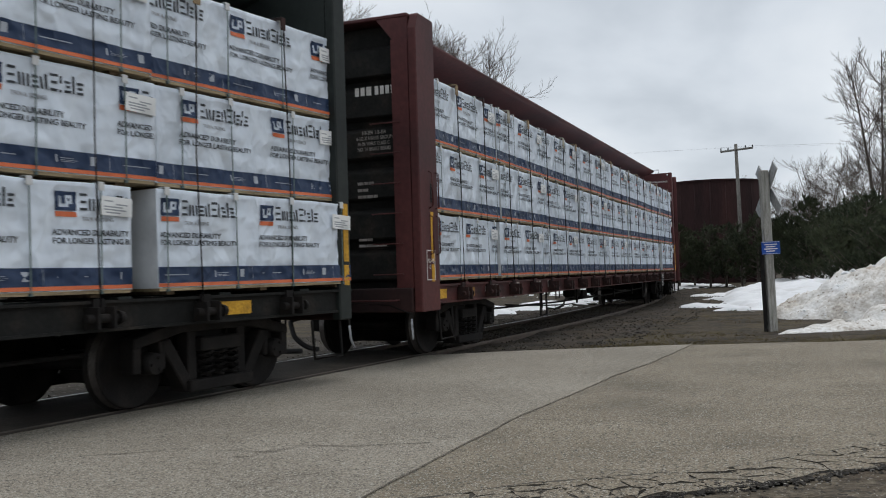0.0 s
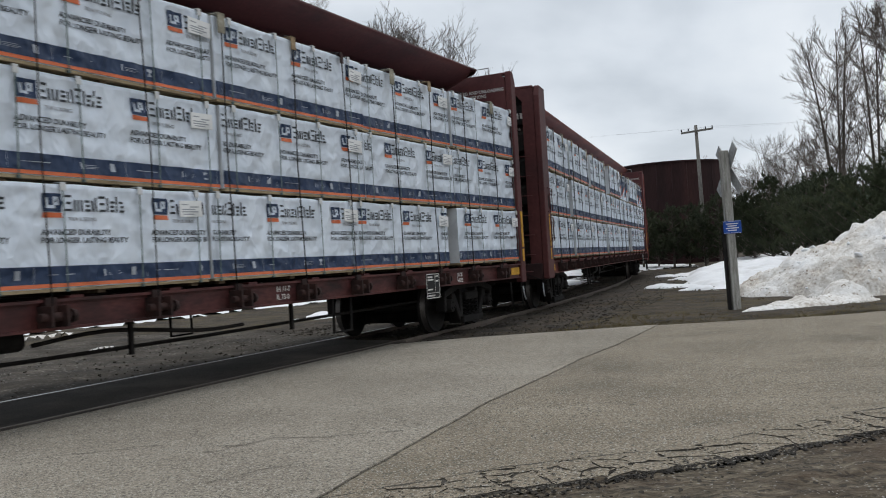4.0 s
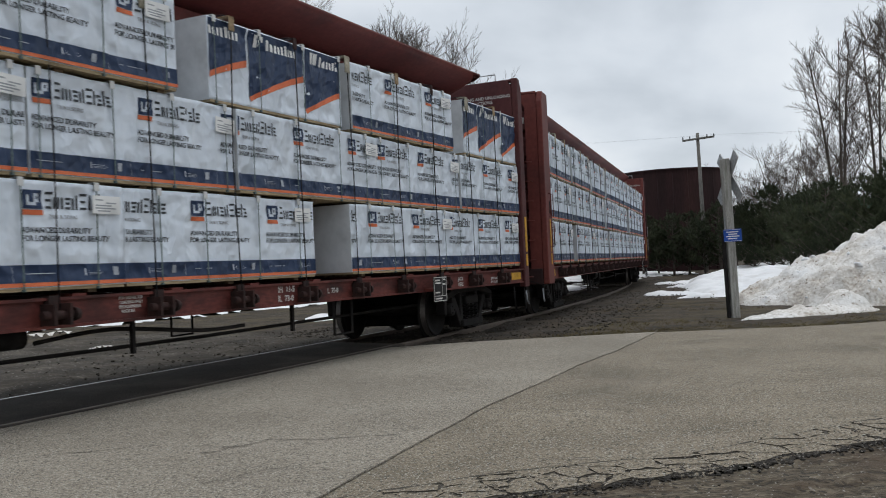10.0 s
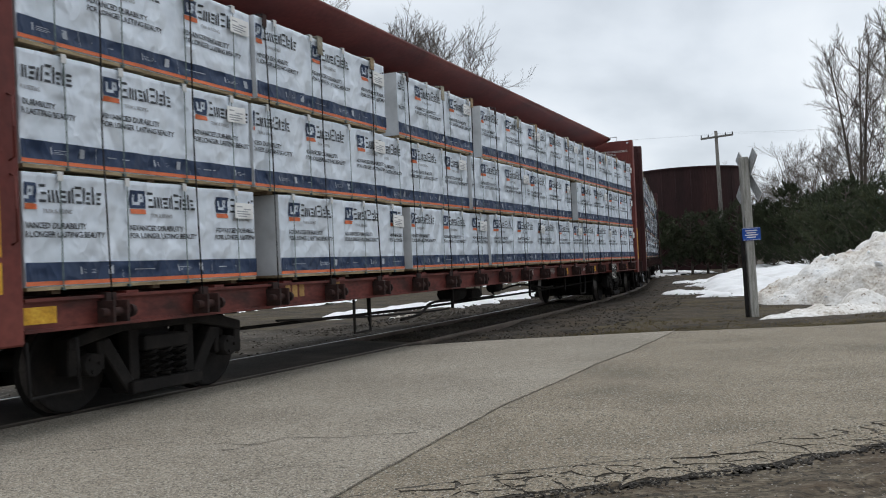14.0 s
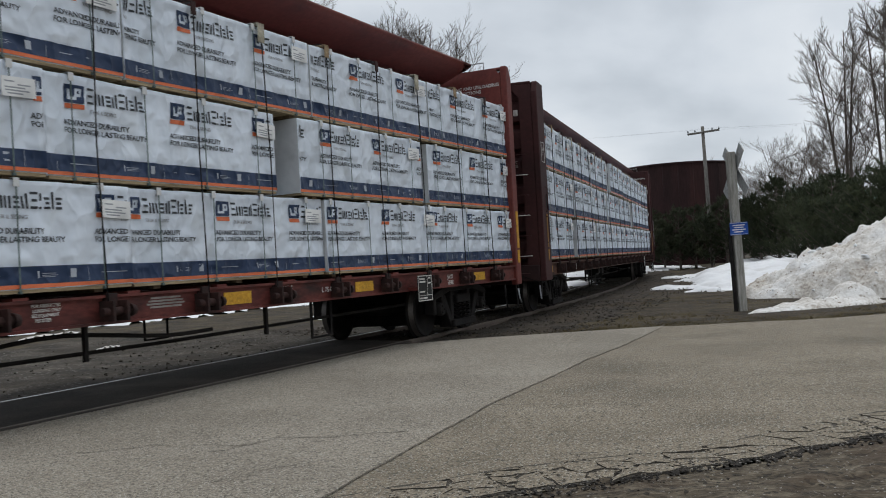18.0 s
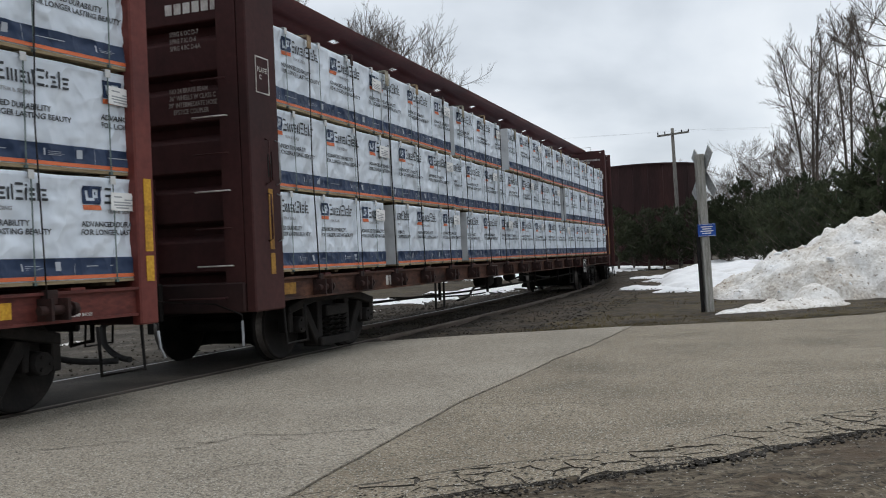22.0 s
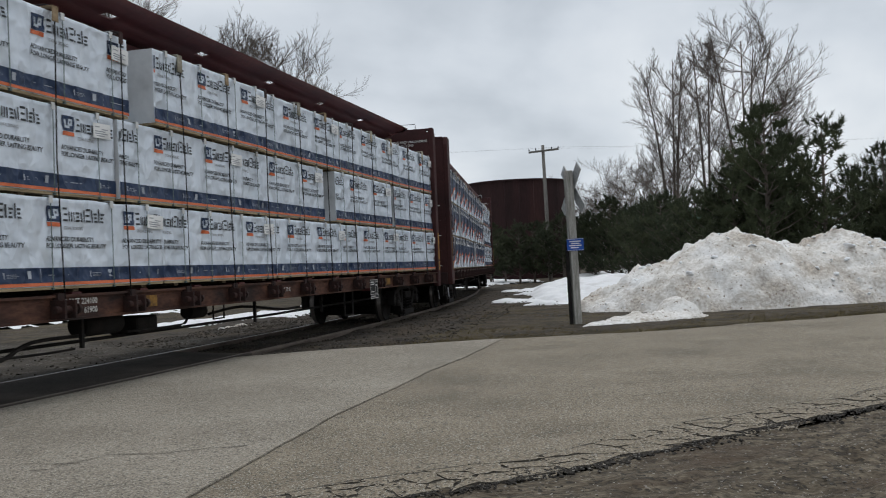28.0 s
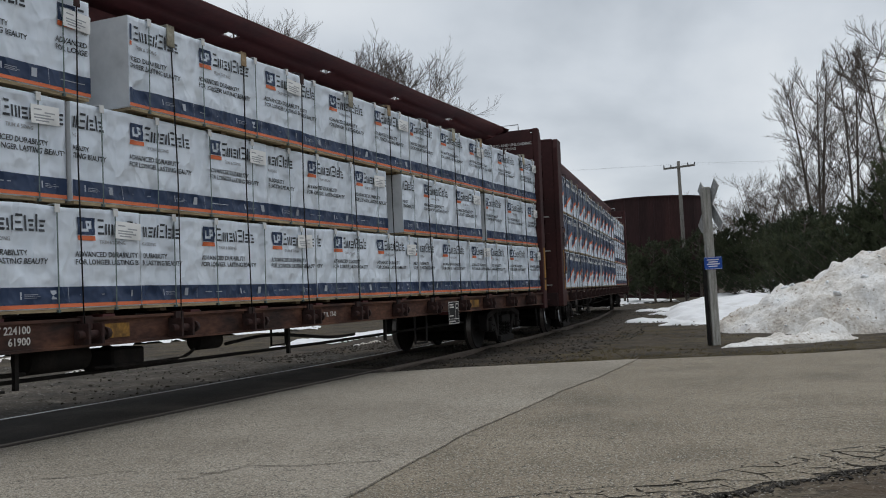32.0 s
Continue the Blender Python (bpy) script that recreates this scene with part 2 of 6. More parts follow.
M_CARD = material("brown_card", (0.27, 0.19, 0.11), 0.85, dark=(0.16, 0.11, 0.065), light=(0.36, 0.27, 0.17), scale=6, fine=40, bump=0.05)
M_STRAP = material("dark_strap", (0.11, 0.15, 0.145), 0.6, scale=4, fine=30, bump=0.05)
M_WEB = material("black_tiedown", (0.015, 0.015, 0.017), 0.7, scale=4, fine=30, bump=0.05)
M_STICKER = material("paper_label", (0.8, 0.8, 0.79), 0.7, scale=3, fine=20, bump=0.03, amount=0.1)
M_LUMBER = material("raw_lumber", (0.14, 0.10, 0.062), 0.85, dark=(0.08, 0.055, 0.033), light=(0.2, 0.148, 0.095), scale=3, fine=25, stretch=(1, 6, 6))
M_WOODPOST = material("weathered_post", (0.33, 0.32, 0.29), 0.85, dark=(0.2, 0.19, 0.17), light=(0.42, 0.41, 0.38), scale=3, fine=25, stretch=(8, 8, 1))
M_SIGNBACK = material("bare_aluminium", (0.42, 0.43, 0.43), 0.5, 0.4, scale=2, fine=20, bump=0.03)
M_BLUE = material("blue_sign", (0.02, 0.09, 0.42), 0.45, scale=2, fine=20, bump=0, amount=0.1)
M_TANK = material("rusted_tank_steel", (0.034, 0.0145, 0.0145), 0.85, dark=(0.021, 0.010, 0.010), light=(0.050, 0.021, 0.019), scale=0.25, fine=4, bump=0.1, amount=0.5, stretch=(3, 3, 0.5))
M_BARK = material("grey_bark", (0.12, 0.1, 0.085), 0.95, dark=(0.07, 0.058, 0.05), light=(0.19, 0.165, 0.14), scale=3, fine=25, bump=0.4)
M_TWIG = material("bare_twigs", (0.115, 0.096, 0.083), 0.95, scale=3, fine=25, bump=0)
M_NEEDLE = material("pine_needles", (0.054, 0.066, 0.034), 0.85, dark=(0.027, 0.036, 0.020), light=(0.10, 0.108, 0.056), scale=1.2, fine=9, bump=0, amount=0.5, per_object=0.2)
M_GRASS = material("dead_grass", (0.118, 0.094, 0.044), 0.95, dark=(0.065, 0.052, 0.025), light=(0.17, 0.137, 0.066), scale=3, fine=25, bump=0)


# ---- mesh helpers ----
def box(bm, x0, x1, y0, y1, z0, z1):
    v = [bm.verts.new((x, y, z)) for x in (x0, x1) for y in (y0, y1) for z in (z0, z1)]
    for f in ((0, 1, 3, 2), (4, 6, 7, 5), (0, 4, 5, 1), (2, 3, 7, 6), (0, 2, 6, 4), (1, 5, 7, 3)):
        bm.faces.new([v[i] for i in f])
    return v


def tube(bm, a, b, r0, r1=None, sides=8, caps=True):
    a, b = Vector(a), Vector(b)
    r1 = r0 if r1 is None else r1
    q = (b - a).to_track_quat("Z", "Y")
    rings = []
    for p, r in ((a, r0), (b, r1)):
        rings.append([bm.verts.new(p + q @ Vector((r * math.cos(2 * math.pi * k / sides), r * math.sin(2 * math.pi * k / sides), 0))) for k in range(sides)])
    for k in range(sides):
        f = bm.faces.new((rings[0][k], rings[0][(k + 1) % sides], rings[1][(k + 1) % sides], rings[1][k]))
        f.smooth = True
    if caps:
        bm.faces.new(rings[0][::-1])
        bm.faces.new(rings[1])


def pipe(bm, points, r, sides=6):
    """One bent tube through the points."""
    pts = [Vector(p) for p in points]
    rings = []
    for k, p in enumerate(pts):
        d = (pts[min(k + 1, len(pts) - 1)] - pts[max(k - 1, 0)]).normalized()
        u = d.cross(Vector((0.31, 0.17, 0.94)) if abs(d.z) < 0.9 else Vector((0.9, 0.3, 0.1))).normalized()
        if rings and u.dot(last) < 0:
            u = -u
        last = u
        v = d.cross(u)
        rings.append([bm.verts.new(p + u * (r * math.cos(2 * math.pi * j / sides)) + v * (r * math.sin(2 * math.pi * j / sides))) for j in range(sides)])
    for a, b in zip(rings, rings[1:]):
        off = min(range(sides), key=lambda o: (a[0].co - b[o].co).length)
        flip = (a[1].co - b[(off + 1) % sides].co).length > (a[1].co - b[(off - 1) % sides].co).length
        w = [b[(off - j if flip else off + j) % sides] for j in range(sides)]
        for j in range(sides):
            f = bm.faces.new((a[j], a[(j + 1) % sides], w[(j + 1) % sides], w[j]))
            f.smooth = True
    bm.faces.new(rings[0][::-1])
    bm.faces.new(rings[-1])


def prism(bm, outline, y0, y1):
    """An outline of (x, z) pushed from y0 to y1."""
    a = [bm.verts.new((x, y0, z)) for x, z in outline]
    b = [bm.verts.new((x, y1, z)) for x, z in outline]
    n = len(outline)
    bm.faces.new(a)
    bm.faces.new(b[::-1])
    for k in range(n):
        bm.faces.new((a[k], b[k], b[(k + 1) % n], a[(k + 1) % n]))


def bevelled(bm, width=0.01, segments=1):
    bmesh.ops.recalc_face_normals(bm, faces=bm.faces)
    bmesh.ops.bevel(bm, geom=[e for e in bm.edges if e.is_manifold and e.calc_face_angle(0) > 0.6], offset=width, segments=segments, affect="EDGES", clamp_overlap=True)
    return bm


def mesh_of(name, bm, *materials):
    bmesh.ops.recalc_face_normals(bm, faces=bm.faces)
    me = bpy.data.meshes.new(name)
    bm.to_mesh(me)
    bm.free()
    for mt in materials:
        me.materials.append(mt)
    return me


def hang(name, me, parent, label="", m=None):
    ob = new(name, me)
    ob.parent = parent
    if m is not None:
        ob.matrix_basis = m
    return tagged(ob, label)


def part(name, bm, mt, parent=None, label="", m=None):
    return hang(name, mesh_of(name, bm, mt), parent, label, m)


def boxes(*dims):
    bm = bmesh.new()
    for d in dims:
        box(bm, *d)
    return bm


TEXTS = {}


def text_mesh(body, size, mt, align="LEFT"):
    """Flat lettering in the XZ plane that faces -y."""
    key = (body, size, mt.name, align)
    if key not in TEXTS:
        cu = bpy.data.curves.new("lettering", "FONT")
        cu.body, cu.size, cu.resolution_u, cu.align_x = body, size, 2, align
        cu.offset = size * 0.022
        cu.space_line = 1.05
        tmp = bpy.data.objects.new("lettering", cu)
        me = bpy.data.meshes.new_from_object(tmp)
        bpy.data.objects.remove(tmp)
        me.transform(pose(0, 0, 0, 90))
        me.materials.clear()
        me.materials.append(mt)
        TEXTS[key] = me
    return TEXTS[key]


# ---- the track ----
HEADING, START, CURVE = 0.514, (-5.218, 6.0), (-5.96, 156.7)


def lay_track():
    step = 0.25
    s = np.arange(-90, 190, step)
    k = (1 / CURVE[1]) / (1 + np.exp(-(s + step / 2 - CURVE[0]) / 2))
    k = np.where(s > 75, 0, k)
    turn = np.concatenate([[0], np.cumsum(k) * step])
    sg = np.concatenate([s, [s[-1] + step]])
    turn -= np.interp(0, sg, turn)
    ang = math.pi / 2 - HEADING + turn
    x = np.concatenate([[0], np.cumsum(np.cos(ang[:-1]) * step)])
    y = np.concatenate([[0], np.cumsum(np.sin(ang[:-1]) * step)])
    return sg, START[0] + x - np.interp(0, sg, x), START[1] + y - np.interp(0, sg, y), ang


TRACK = lay_track()


def on_track(s):
    """The place on the track's centre line and its direction, s metres along."""
    sg, x, y, a = TRACK
    return float(np.interp(s, sg, x)), float(np.interp(s, sg, y)), float(np.interp(s, sg, a))


CAR_PITCH, BOGIE = 24.54, 9.4
ROLLED = (4.99, 9.10, 13.19, 17.70, 22.31, 26.56, 30.54, 34.69, 38.81, 42.92, 46.81, 50.43, 53.91, 57.22, 60.42, 63.30, 66.34, 69.29, 72.02, 74.49, 76.79, 79.01, 81.02, 82.87, 84.57, 86.15, 87.60, 88.93, 90.08, 91.06, 91.84, 92.47, 92.89)


def rolled(t):
    """How far the train has rolled towards the camera at t seconds."""
    t = min(max(t, 0.0), 31.999)
    i = int(t)
    p = [ROLLED[min(max(i + k, 0), 32)] for k in (-1, 0, 1, 2)]
    if i == 0:
        p[0] = 2 * p[1] - p[2]
    if i == 31:
        p[3] = p[2] + 0.15
    f = t - i
    return 0.5 * (2 * p[1] + (p[2] - p[0]) * f + (2 * p[0] - 5 * p[1] + 4 * p[2] - p[3]) * f * f + (3 * p[1] - p[0] - 3 * p[2] + p[3]) * f ** 3)


def car_pose(n, t):
    s = n * CAR_PITCH - rolled(t) - (0.10 if n == 0 else 0.0)
    ax, ay, _ = on_track(s - BOGIE)
    bx, by, _ = on_track(s + BOGIE)
    return pose((ax + bx) / 2, (ay + by) / 2, 0, 0, 0, math.degrees(math.atan2(by - ay, bx - ax)))


def bogie_turn(n, t, side):
    s = n * CAR_PITCH - rolled(t)
    ax, ay, _ = on_track(s - BOGIE)
    bx, by, _ = on_track(s + BOGIE)
    return math.degrees(on_track(s + side * BOGIE)[2] - math.atan2(by - ay, bx - ax))


# ---- ground, road and rails ----
def sheet(name, points, z, mt, thick=0.0, label="", kind="structure"):
    bm = bmesh.new()
    top = [bm.verts.new((x, y, z)) for x, y in points]
    bm.faces.new(top)
    if thick:
        low = [bm.verts.new((x, y, z - thick)) for x, y in points]
        n = len(points)
        for k in range(n):
            bm.faces.new((top[k], low[k], low[(k + 1) % n], top[(k + 1) % n]))
    bmesh.ops.triangulate(bm, faces=bm.faces)
    ob = new(name, mesh_of(name, bm, mt))
    return tagged(ob, label, "", "", kind)


def track_line(offset, s0, s1, step=1.0):
    out = []
    s = s0
    while s <= s1:
        x, y, a = on_track(s)
        out.append((x - math.sin(a) * offset, y + math.cos(a) * offset))
        s += step
    return out


def ribbon(name, a, b, z, mt, thick=0.0, label=""):
    return sheet(name, a + b[::-1], z, mt, thick, label)


NEAR_EDGE = [(-60, -22.0), (-20, -4.0), (-6, 2.1), (-2.2, 3.5), (-0.36, 4.3), (0.5, 4.66), (1.06, 4.76), (1.9, 5.05), (3.06, 5.58), (4.0, 5.93), (5.0, 6.3), (9, 7.75), (20, 11.4), (60, 25.0)]


def edge_y(x):
    for (ax, ay), (bx, by) in zip(NEAR_EDGE, NEAR_EDGE[1:]):
        if ax <= x <= bx:
            return ay + (by - ay) * (x - ax) / (bx - ax)
    return 0.0


def ground_height(x, y):
    d = math.hypot(x, y)
    n = noise.noise((x * 0.35, y * 0.35, 0)) * 0.05 + noise.noise((x * 1.7, y * 1.7, 3)) * 0.022
    if -5.2 < x < 15.2 and y < edge_y(x) + 0.6 and y > -2.3:
        return -0.16
    return -0.085 + n if d < 90 else -0.085


def make_ground():
    """One sheet: fine near the camera, coarse out to the horizon."""
    xs = sorted(set([-1500, -700, -300, -150, -90, -60] + [round(-42 + 0.4 * k, 2) for k in range(190)] + [45, 60, 90, 150, 300, 700, 1500]))
    ys = sorted(set([-1500, -500, -150, -50, -20, -10, -6, -3] + [round(-2 + 0.4 * k, 2) for k in range(170)] + [75, 90, 120, 200, 400, 800, 1500]))
    verts = [(x, y, ground_height(x, y)) for x in xs for y in ys]
    n = len(ys)
    faces = [(i * n + j, (i + 1) * n + j, (i + 1) * n + j + 1, i * n + j + 1) for i in range(len(xs) - 1) for j in range(n - 1)]
    me = bpy.data.meshes.new("ground")
    me.from_pydata(verts, [], faces)
    me.materials.append(M_GROUND)
    tagged(new("ground", me), "wet brown earth and gravel with dead grass", "", "", "structure")


def ground_material():
    mt = material("ground_earth", (0.047, 0.036, 0.024), 0.95, dark=(0.018, 0.0135, 0.0095), light=(0.082, 0.063, 0.040), scale=1.1, fine=17, bump=1.0, amount=0.95)
    return stained(stained(flecked(flecked(mt, 24, 0.035, (0.14, 0.12, 0.095)), 20, 0.14, (0.03, 0.025, 0.02)), 0.9, 0.50, 0.66, (0.082, 0.064, 0.030), (0.7, 1.3, 1)), 1.7, 0.60, 0.70, (0.022, 0.015, 0.009), (0.8, 1.6, 1))


M_GROUND = ground_material()
make_ground()

FAR_EDGE = [(-60, 0.5), (-20, 4.0), (-8.6, 4.4), (-5.0, 8.3), (-2.6, 12.2), (-0.4, 13.5), (1.13, 13.93), (3.85, 14.12), (6.55, 13.85), (8.0, 14.25), (11.0, 14.75), (20, 17.6), (60, 31.0)]


def finer(points, step, wobble, seed):
    out = []
    for (ax, ay), (bx, by) in zip(points, points[1:]):
        d = math.hypot(bx - ax, by - ay)
        n = max(1, int(d / step)) if abs(ax) < 22 and abs(bx) < 22 else 1
        for k in range(n):
            x, y = ax + (bx - ax) * k / n, ay + (by - ay) * k / n
            w = wobble * (noise.noise((x * 1.3, y * 1.3, seed)) + 0.6 * noise.noise((x * 5, y * 5, seed))) if n > 1 else 0
            out.append((x, y + w))
    return out + [points[-1]]


ribbon("road", finer(NEAR_EDGE, 0.15, 0.22, 1.0), finer(FAR_EDGE, 0.2, 0.12, 7.0), 0.0, M_ASPHALT, 0.16, "worn grey asphalt road with a broken edge")
# lighter resurfaced strip from the joint up to the near rail
M_JOINT = material("dusty_joint", (0.085, 0.075, 0.062), 0.9, dark=(0.04, 0.035, 0.03), light=(0.15, 0.13, 0.105), scale=3, fine=50)
JOINT = [(-1.8, 1.9), (-0.54, 4.67), (0.61, 7.49), (1.0, 8.3), (1.9, 10.17), (2.6, 11.45), (3.85, 14.09)]
patch_rail = track_line(-0.86, -7.5, 9.3, 0.5)
ribbon("pavement", finer(JOINT, 0.06, 0.06, 3.0), patch_rail + [(1.13, 13.9)], 0.008, M_PATCH, 0.02, "paler resurfaced asphalt at the crossing")
ribbon("road_joint", [(x - 0.001, y) for x, y in finer(JOINT, 0.06, 0.06, 3.0)], [(x + 0.004, y - 0.003) for x, y in finer(JOINT, 0.06, 0.06, 3.0)], 0.0125, M_JOINT, 0, "thin dark joint along the resurfaced strip")
ribbon("crossing_infill", track_line(-0.86, -16, 9.6, 0.5), track_line(0.86, -16, 10.4, 0.5), 0.012, M_FLANGE, 0.03, "black tarred infill between the rails at the crossing")


def make_trackbed():
    """Dirty ballast on both sides of the rails, heaped unevenly, with an uneven border."""
    verts, faces = [], []
    s_all = np.arange(9.0, 110.0, 0.3)
    wide = np.arange(-3.4, 5.6, 0.2)
    for s in s_all:
        x, y, a = on_track(float(s))
        for w in wide:
            px, py = x - math.sin(a) * w, y + math.cos(a) * w
            h = -0.055 + 0.045 * noise.noise((px * 1.1, py * 1.1, 5)) + 0.03 * noise.noise((px * 4, py * 4, 8))
            rim = max(0, abs(w - 1.0) - 3.3)
            if s < 10.5:
                h -= 0.05 * (10.5 - s)
            h = min(h, -0.02) if abs(w) < 1.3 else h
            verts.append((px, py, h - 0.12 * rim))
    n = len(wide)
    for i in range(len(s_all) - 1):
        for k in range(n - 1):
            faces.append((i * n + k, (i + 1) * n + k, (i + 1) * n + k + 1, i * n + k + 1))
    me = bpy.data.meshes.new("ballast")
    me.from_pydata(verts, [], faces)
    me.polygons.foreach_set("use_smooth", [True] * len(faces))
    me.materials.append(M_BALLAST)
    tagged(new("ballast", me), "dark dirty track ballast", "", "", "structure")
    verts, faces = [], []
    s_all = np.arange(-24.0, 13.0, 0.3)
    wide = np.arange(0.86, 9.0, 0.22)
    for s in s_all:
        x, y, a = on_track(float(s))
        for w in wide:
            px, py = x - math.sin(a) * w, y + math.cos(a) * w
            h = -0.03 + 0.05 * noise.noise((px * 0.8, py * 0.8, 15)) + 0.03 * noise.noise((px * 3.5, py * 3.5, 18))
            verts.append((px, py, min(0.0, h) if w < 1.6 else h - max(0, w - 8) * 0.2))
    n = len(wide)
    for i in range(len(s_all) - 1):
        for k in range(n - 1):
            faces.append((i * n + k, (i + 1) * n + k, (i + 1) * n + k + 1, i * n + k + 1))
    me = bpy.data.meshes.new("gravel_yard")
    me.from_pydata(verts, [], faces)
    me.polygons.foreach_set("use_smooth", [True] * len(faces))
    me.materials.append(M_GRAVEL)
    tagged(new("gravel_yard", me), "grey-brown gravel beyond the rails", "", "", "structure")


make_trackbed()


def scatter(name, label, mt, count, seed, place, size, squash=0.6):
    """Loose stones as one mesh of many small rough lumps."""
    rd = random.Random(seed)
    verts, faces = [], []
    oct_v = [(1, 0, 0), (-1, 0, 0), (0, 1, 0), (0, -1, 0), (0, 0, 1), (0, 0, -1)]
    oct_f = [(0, 2, 4), (2, 1, 4), (1, 3, 4), (3, 0, 4), (2, 0, 5), (1, 2, 5), (3, 1, 5), (0, 3, 5)]
    for _ in range(count):
        x, y, z = place(rd)
        r = size(rd)
        m = Euler((rd.uniform(0, 6), rd.uniform(0, 6), rd.uniform(0, 6))).to_matrix()
        n = len(verts)
        for v in oct_v:
            q = m @ Vector((v[0] * rd.uniform(0.7, 1.2), v[1] * rd.uniform(0.7, 1.2), v[2] * rd.uniform(0.7, 1.2)))
            verts.append((x + q.x * r, y + q.y * r, z + q.z * r * squash))
        faces.extend(tuple(n + k for k in f) for f in oct_f)
    me = bpy.data.meshes.new(name)
    me.from_pydata(verts, [], faces)
    me.materials.append(mt)
    return tagged(new(name, me), label, "stones", "", "stuff")


def beside_track(rd):
    s = rd.uniform(9.5, 45) if rd.random() < 0.6 else rd.uniform(9.5, 20)
    w = rd.choice((-1, 1, 1)) * rd.uniform(0.9, 3.2) if rd.random() < 0.7 else rd.uniform(-0.6, 0.6)
    x, y, a = on_track(s)
    return x - math.sin(a) * w, y + math.cos(a) * w, -0.035


def yard(rd):
    x, y, a = on_track(rd.uniform(-12, 13))
    w = 1.0 + abs(rd.gauss(0, 2.6))
    return x - math.sin(a) * w, y + math.cos(a) * w, -0.015


scatter("ballast_stones", "scattered dark and pale ballast stones", M_CINDER, 6000, 3, beside_track, lambda rd: rd.uniform(0.012, 0.034))
scatter("yard_stones", "loose rubble on the gravel beyond the rails", M_CINDER, 1600, 4, yard, lambda rd: abs(rd.gauss(0.008, 0.010)) + 0.006)


def make_shoulder():
    """The rutted dirt between the camera and the broken road edge."""
    nx, ny, x0, x1, y0 = 360, 140, -5.0, 15.0, -2.0
    verts, faces = [], []
    for i in range(nx + 1):
        x = x0 + (x1 - x0) * i / nx
        top = edge_y(x) + 0.35
        for j in range(ny + 1):
            y = y0 + (top - y0) * (j / ny) ** 0.7
            rut = 0.030 * math.sin((y - 0.33 * x) * 5.2 + 1.3 * noise.noise((x * 0.6, y * 0.6, 2))) + 0.04 * noise.noise((x * 1.8, y * 4.5, 6)) + 0.022 * noise.noise((x * 5, y * 15, 1)) + 0.018 * (0.3 - abs(noise.noise((x * 9, y * 20, 2))))
            e = top - 0.35 - y
            lip = 0.036 * max(0, 1 - abs(e - 0.10) / 0.45) + 0.012 * noise.noise((x * 6, y * 6, 4))
            spill = 0.07 + 0.10 * noise.noise((x * 2.1, 3, 1)) + 0.05 * noise.noise((x * 9, 5, 1))
            verts.append((x, y, -0.042 + rut * min(1, max(0.1, e / 0.7)) + lip * 1.2 if e > 0 else 0.007 - 0.05 * max(0, -e - spill * 0.6) / 0.1 + 0.008 * noise.noise((x * 11, y * 11, 4))))
    n = ny + 1
    for i in range(nx):
        for j in range(ny):
            faces.append((i * n + j, (i + 1) * n + j, (i + 1) * n + j + 1, i * n + j + 1))
    me = bpy.data.meshes.new("dirt_shoulder")
    me.from_pydata(verts, [], faces)
    me.polygons.foreach_set("use_smooth", [True] * len(faces))
    me.materials.append(M_DIRT)
    tagged(new("dirt_shoulder", me), "rutted wet dirt shoulder with loose stones", "", "", "structure")


make_shoulder()


def crack(points, width):
    pts = []
    rd = random.Random(len(points) + int(points[0][0] * 100))
    for (ax, ay), (bx, by) in zip(points, points[1:]):
        n = max(2, int(math.hypot(bx - ax, by - ay) / 0.07))
        for k in range(n):
            pts.append((ax + (bx - ax) * k / n + rd.gauss(0, 0.015), ay + (by - ay) * k / n + rd.gauss(0, 0.022)))
    pts.append(points[-1])
    width *= 0.62
    a = [(x, y - width * rd.uniform(0.1, 0.9)) for x, y in pts]
    b = [(x, y + width * rd.uniform(0.1, 0.9)) for x, y in pts]
    bm = bmesh.new()
    va, vb = [bm.verts.new((x, y, 0.0125)) for x, y in a], [bm.verts.new((x, y, 0.0125)) for x, y in b]
    for k in range(len(pts) - 1):
        bm.faces.new((va[k], va[k + 1], vb[k + 1], vb[k]))
    tagged(new("road_crack", mesh_of("road_crack", bm, M_JOINT)), "fine dark crack in the asphalt", "", "", "structure")


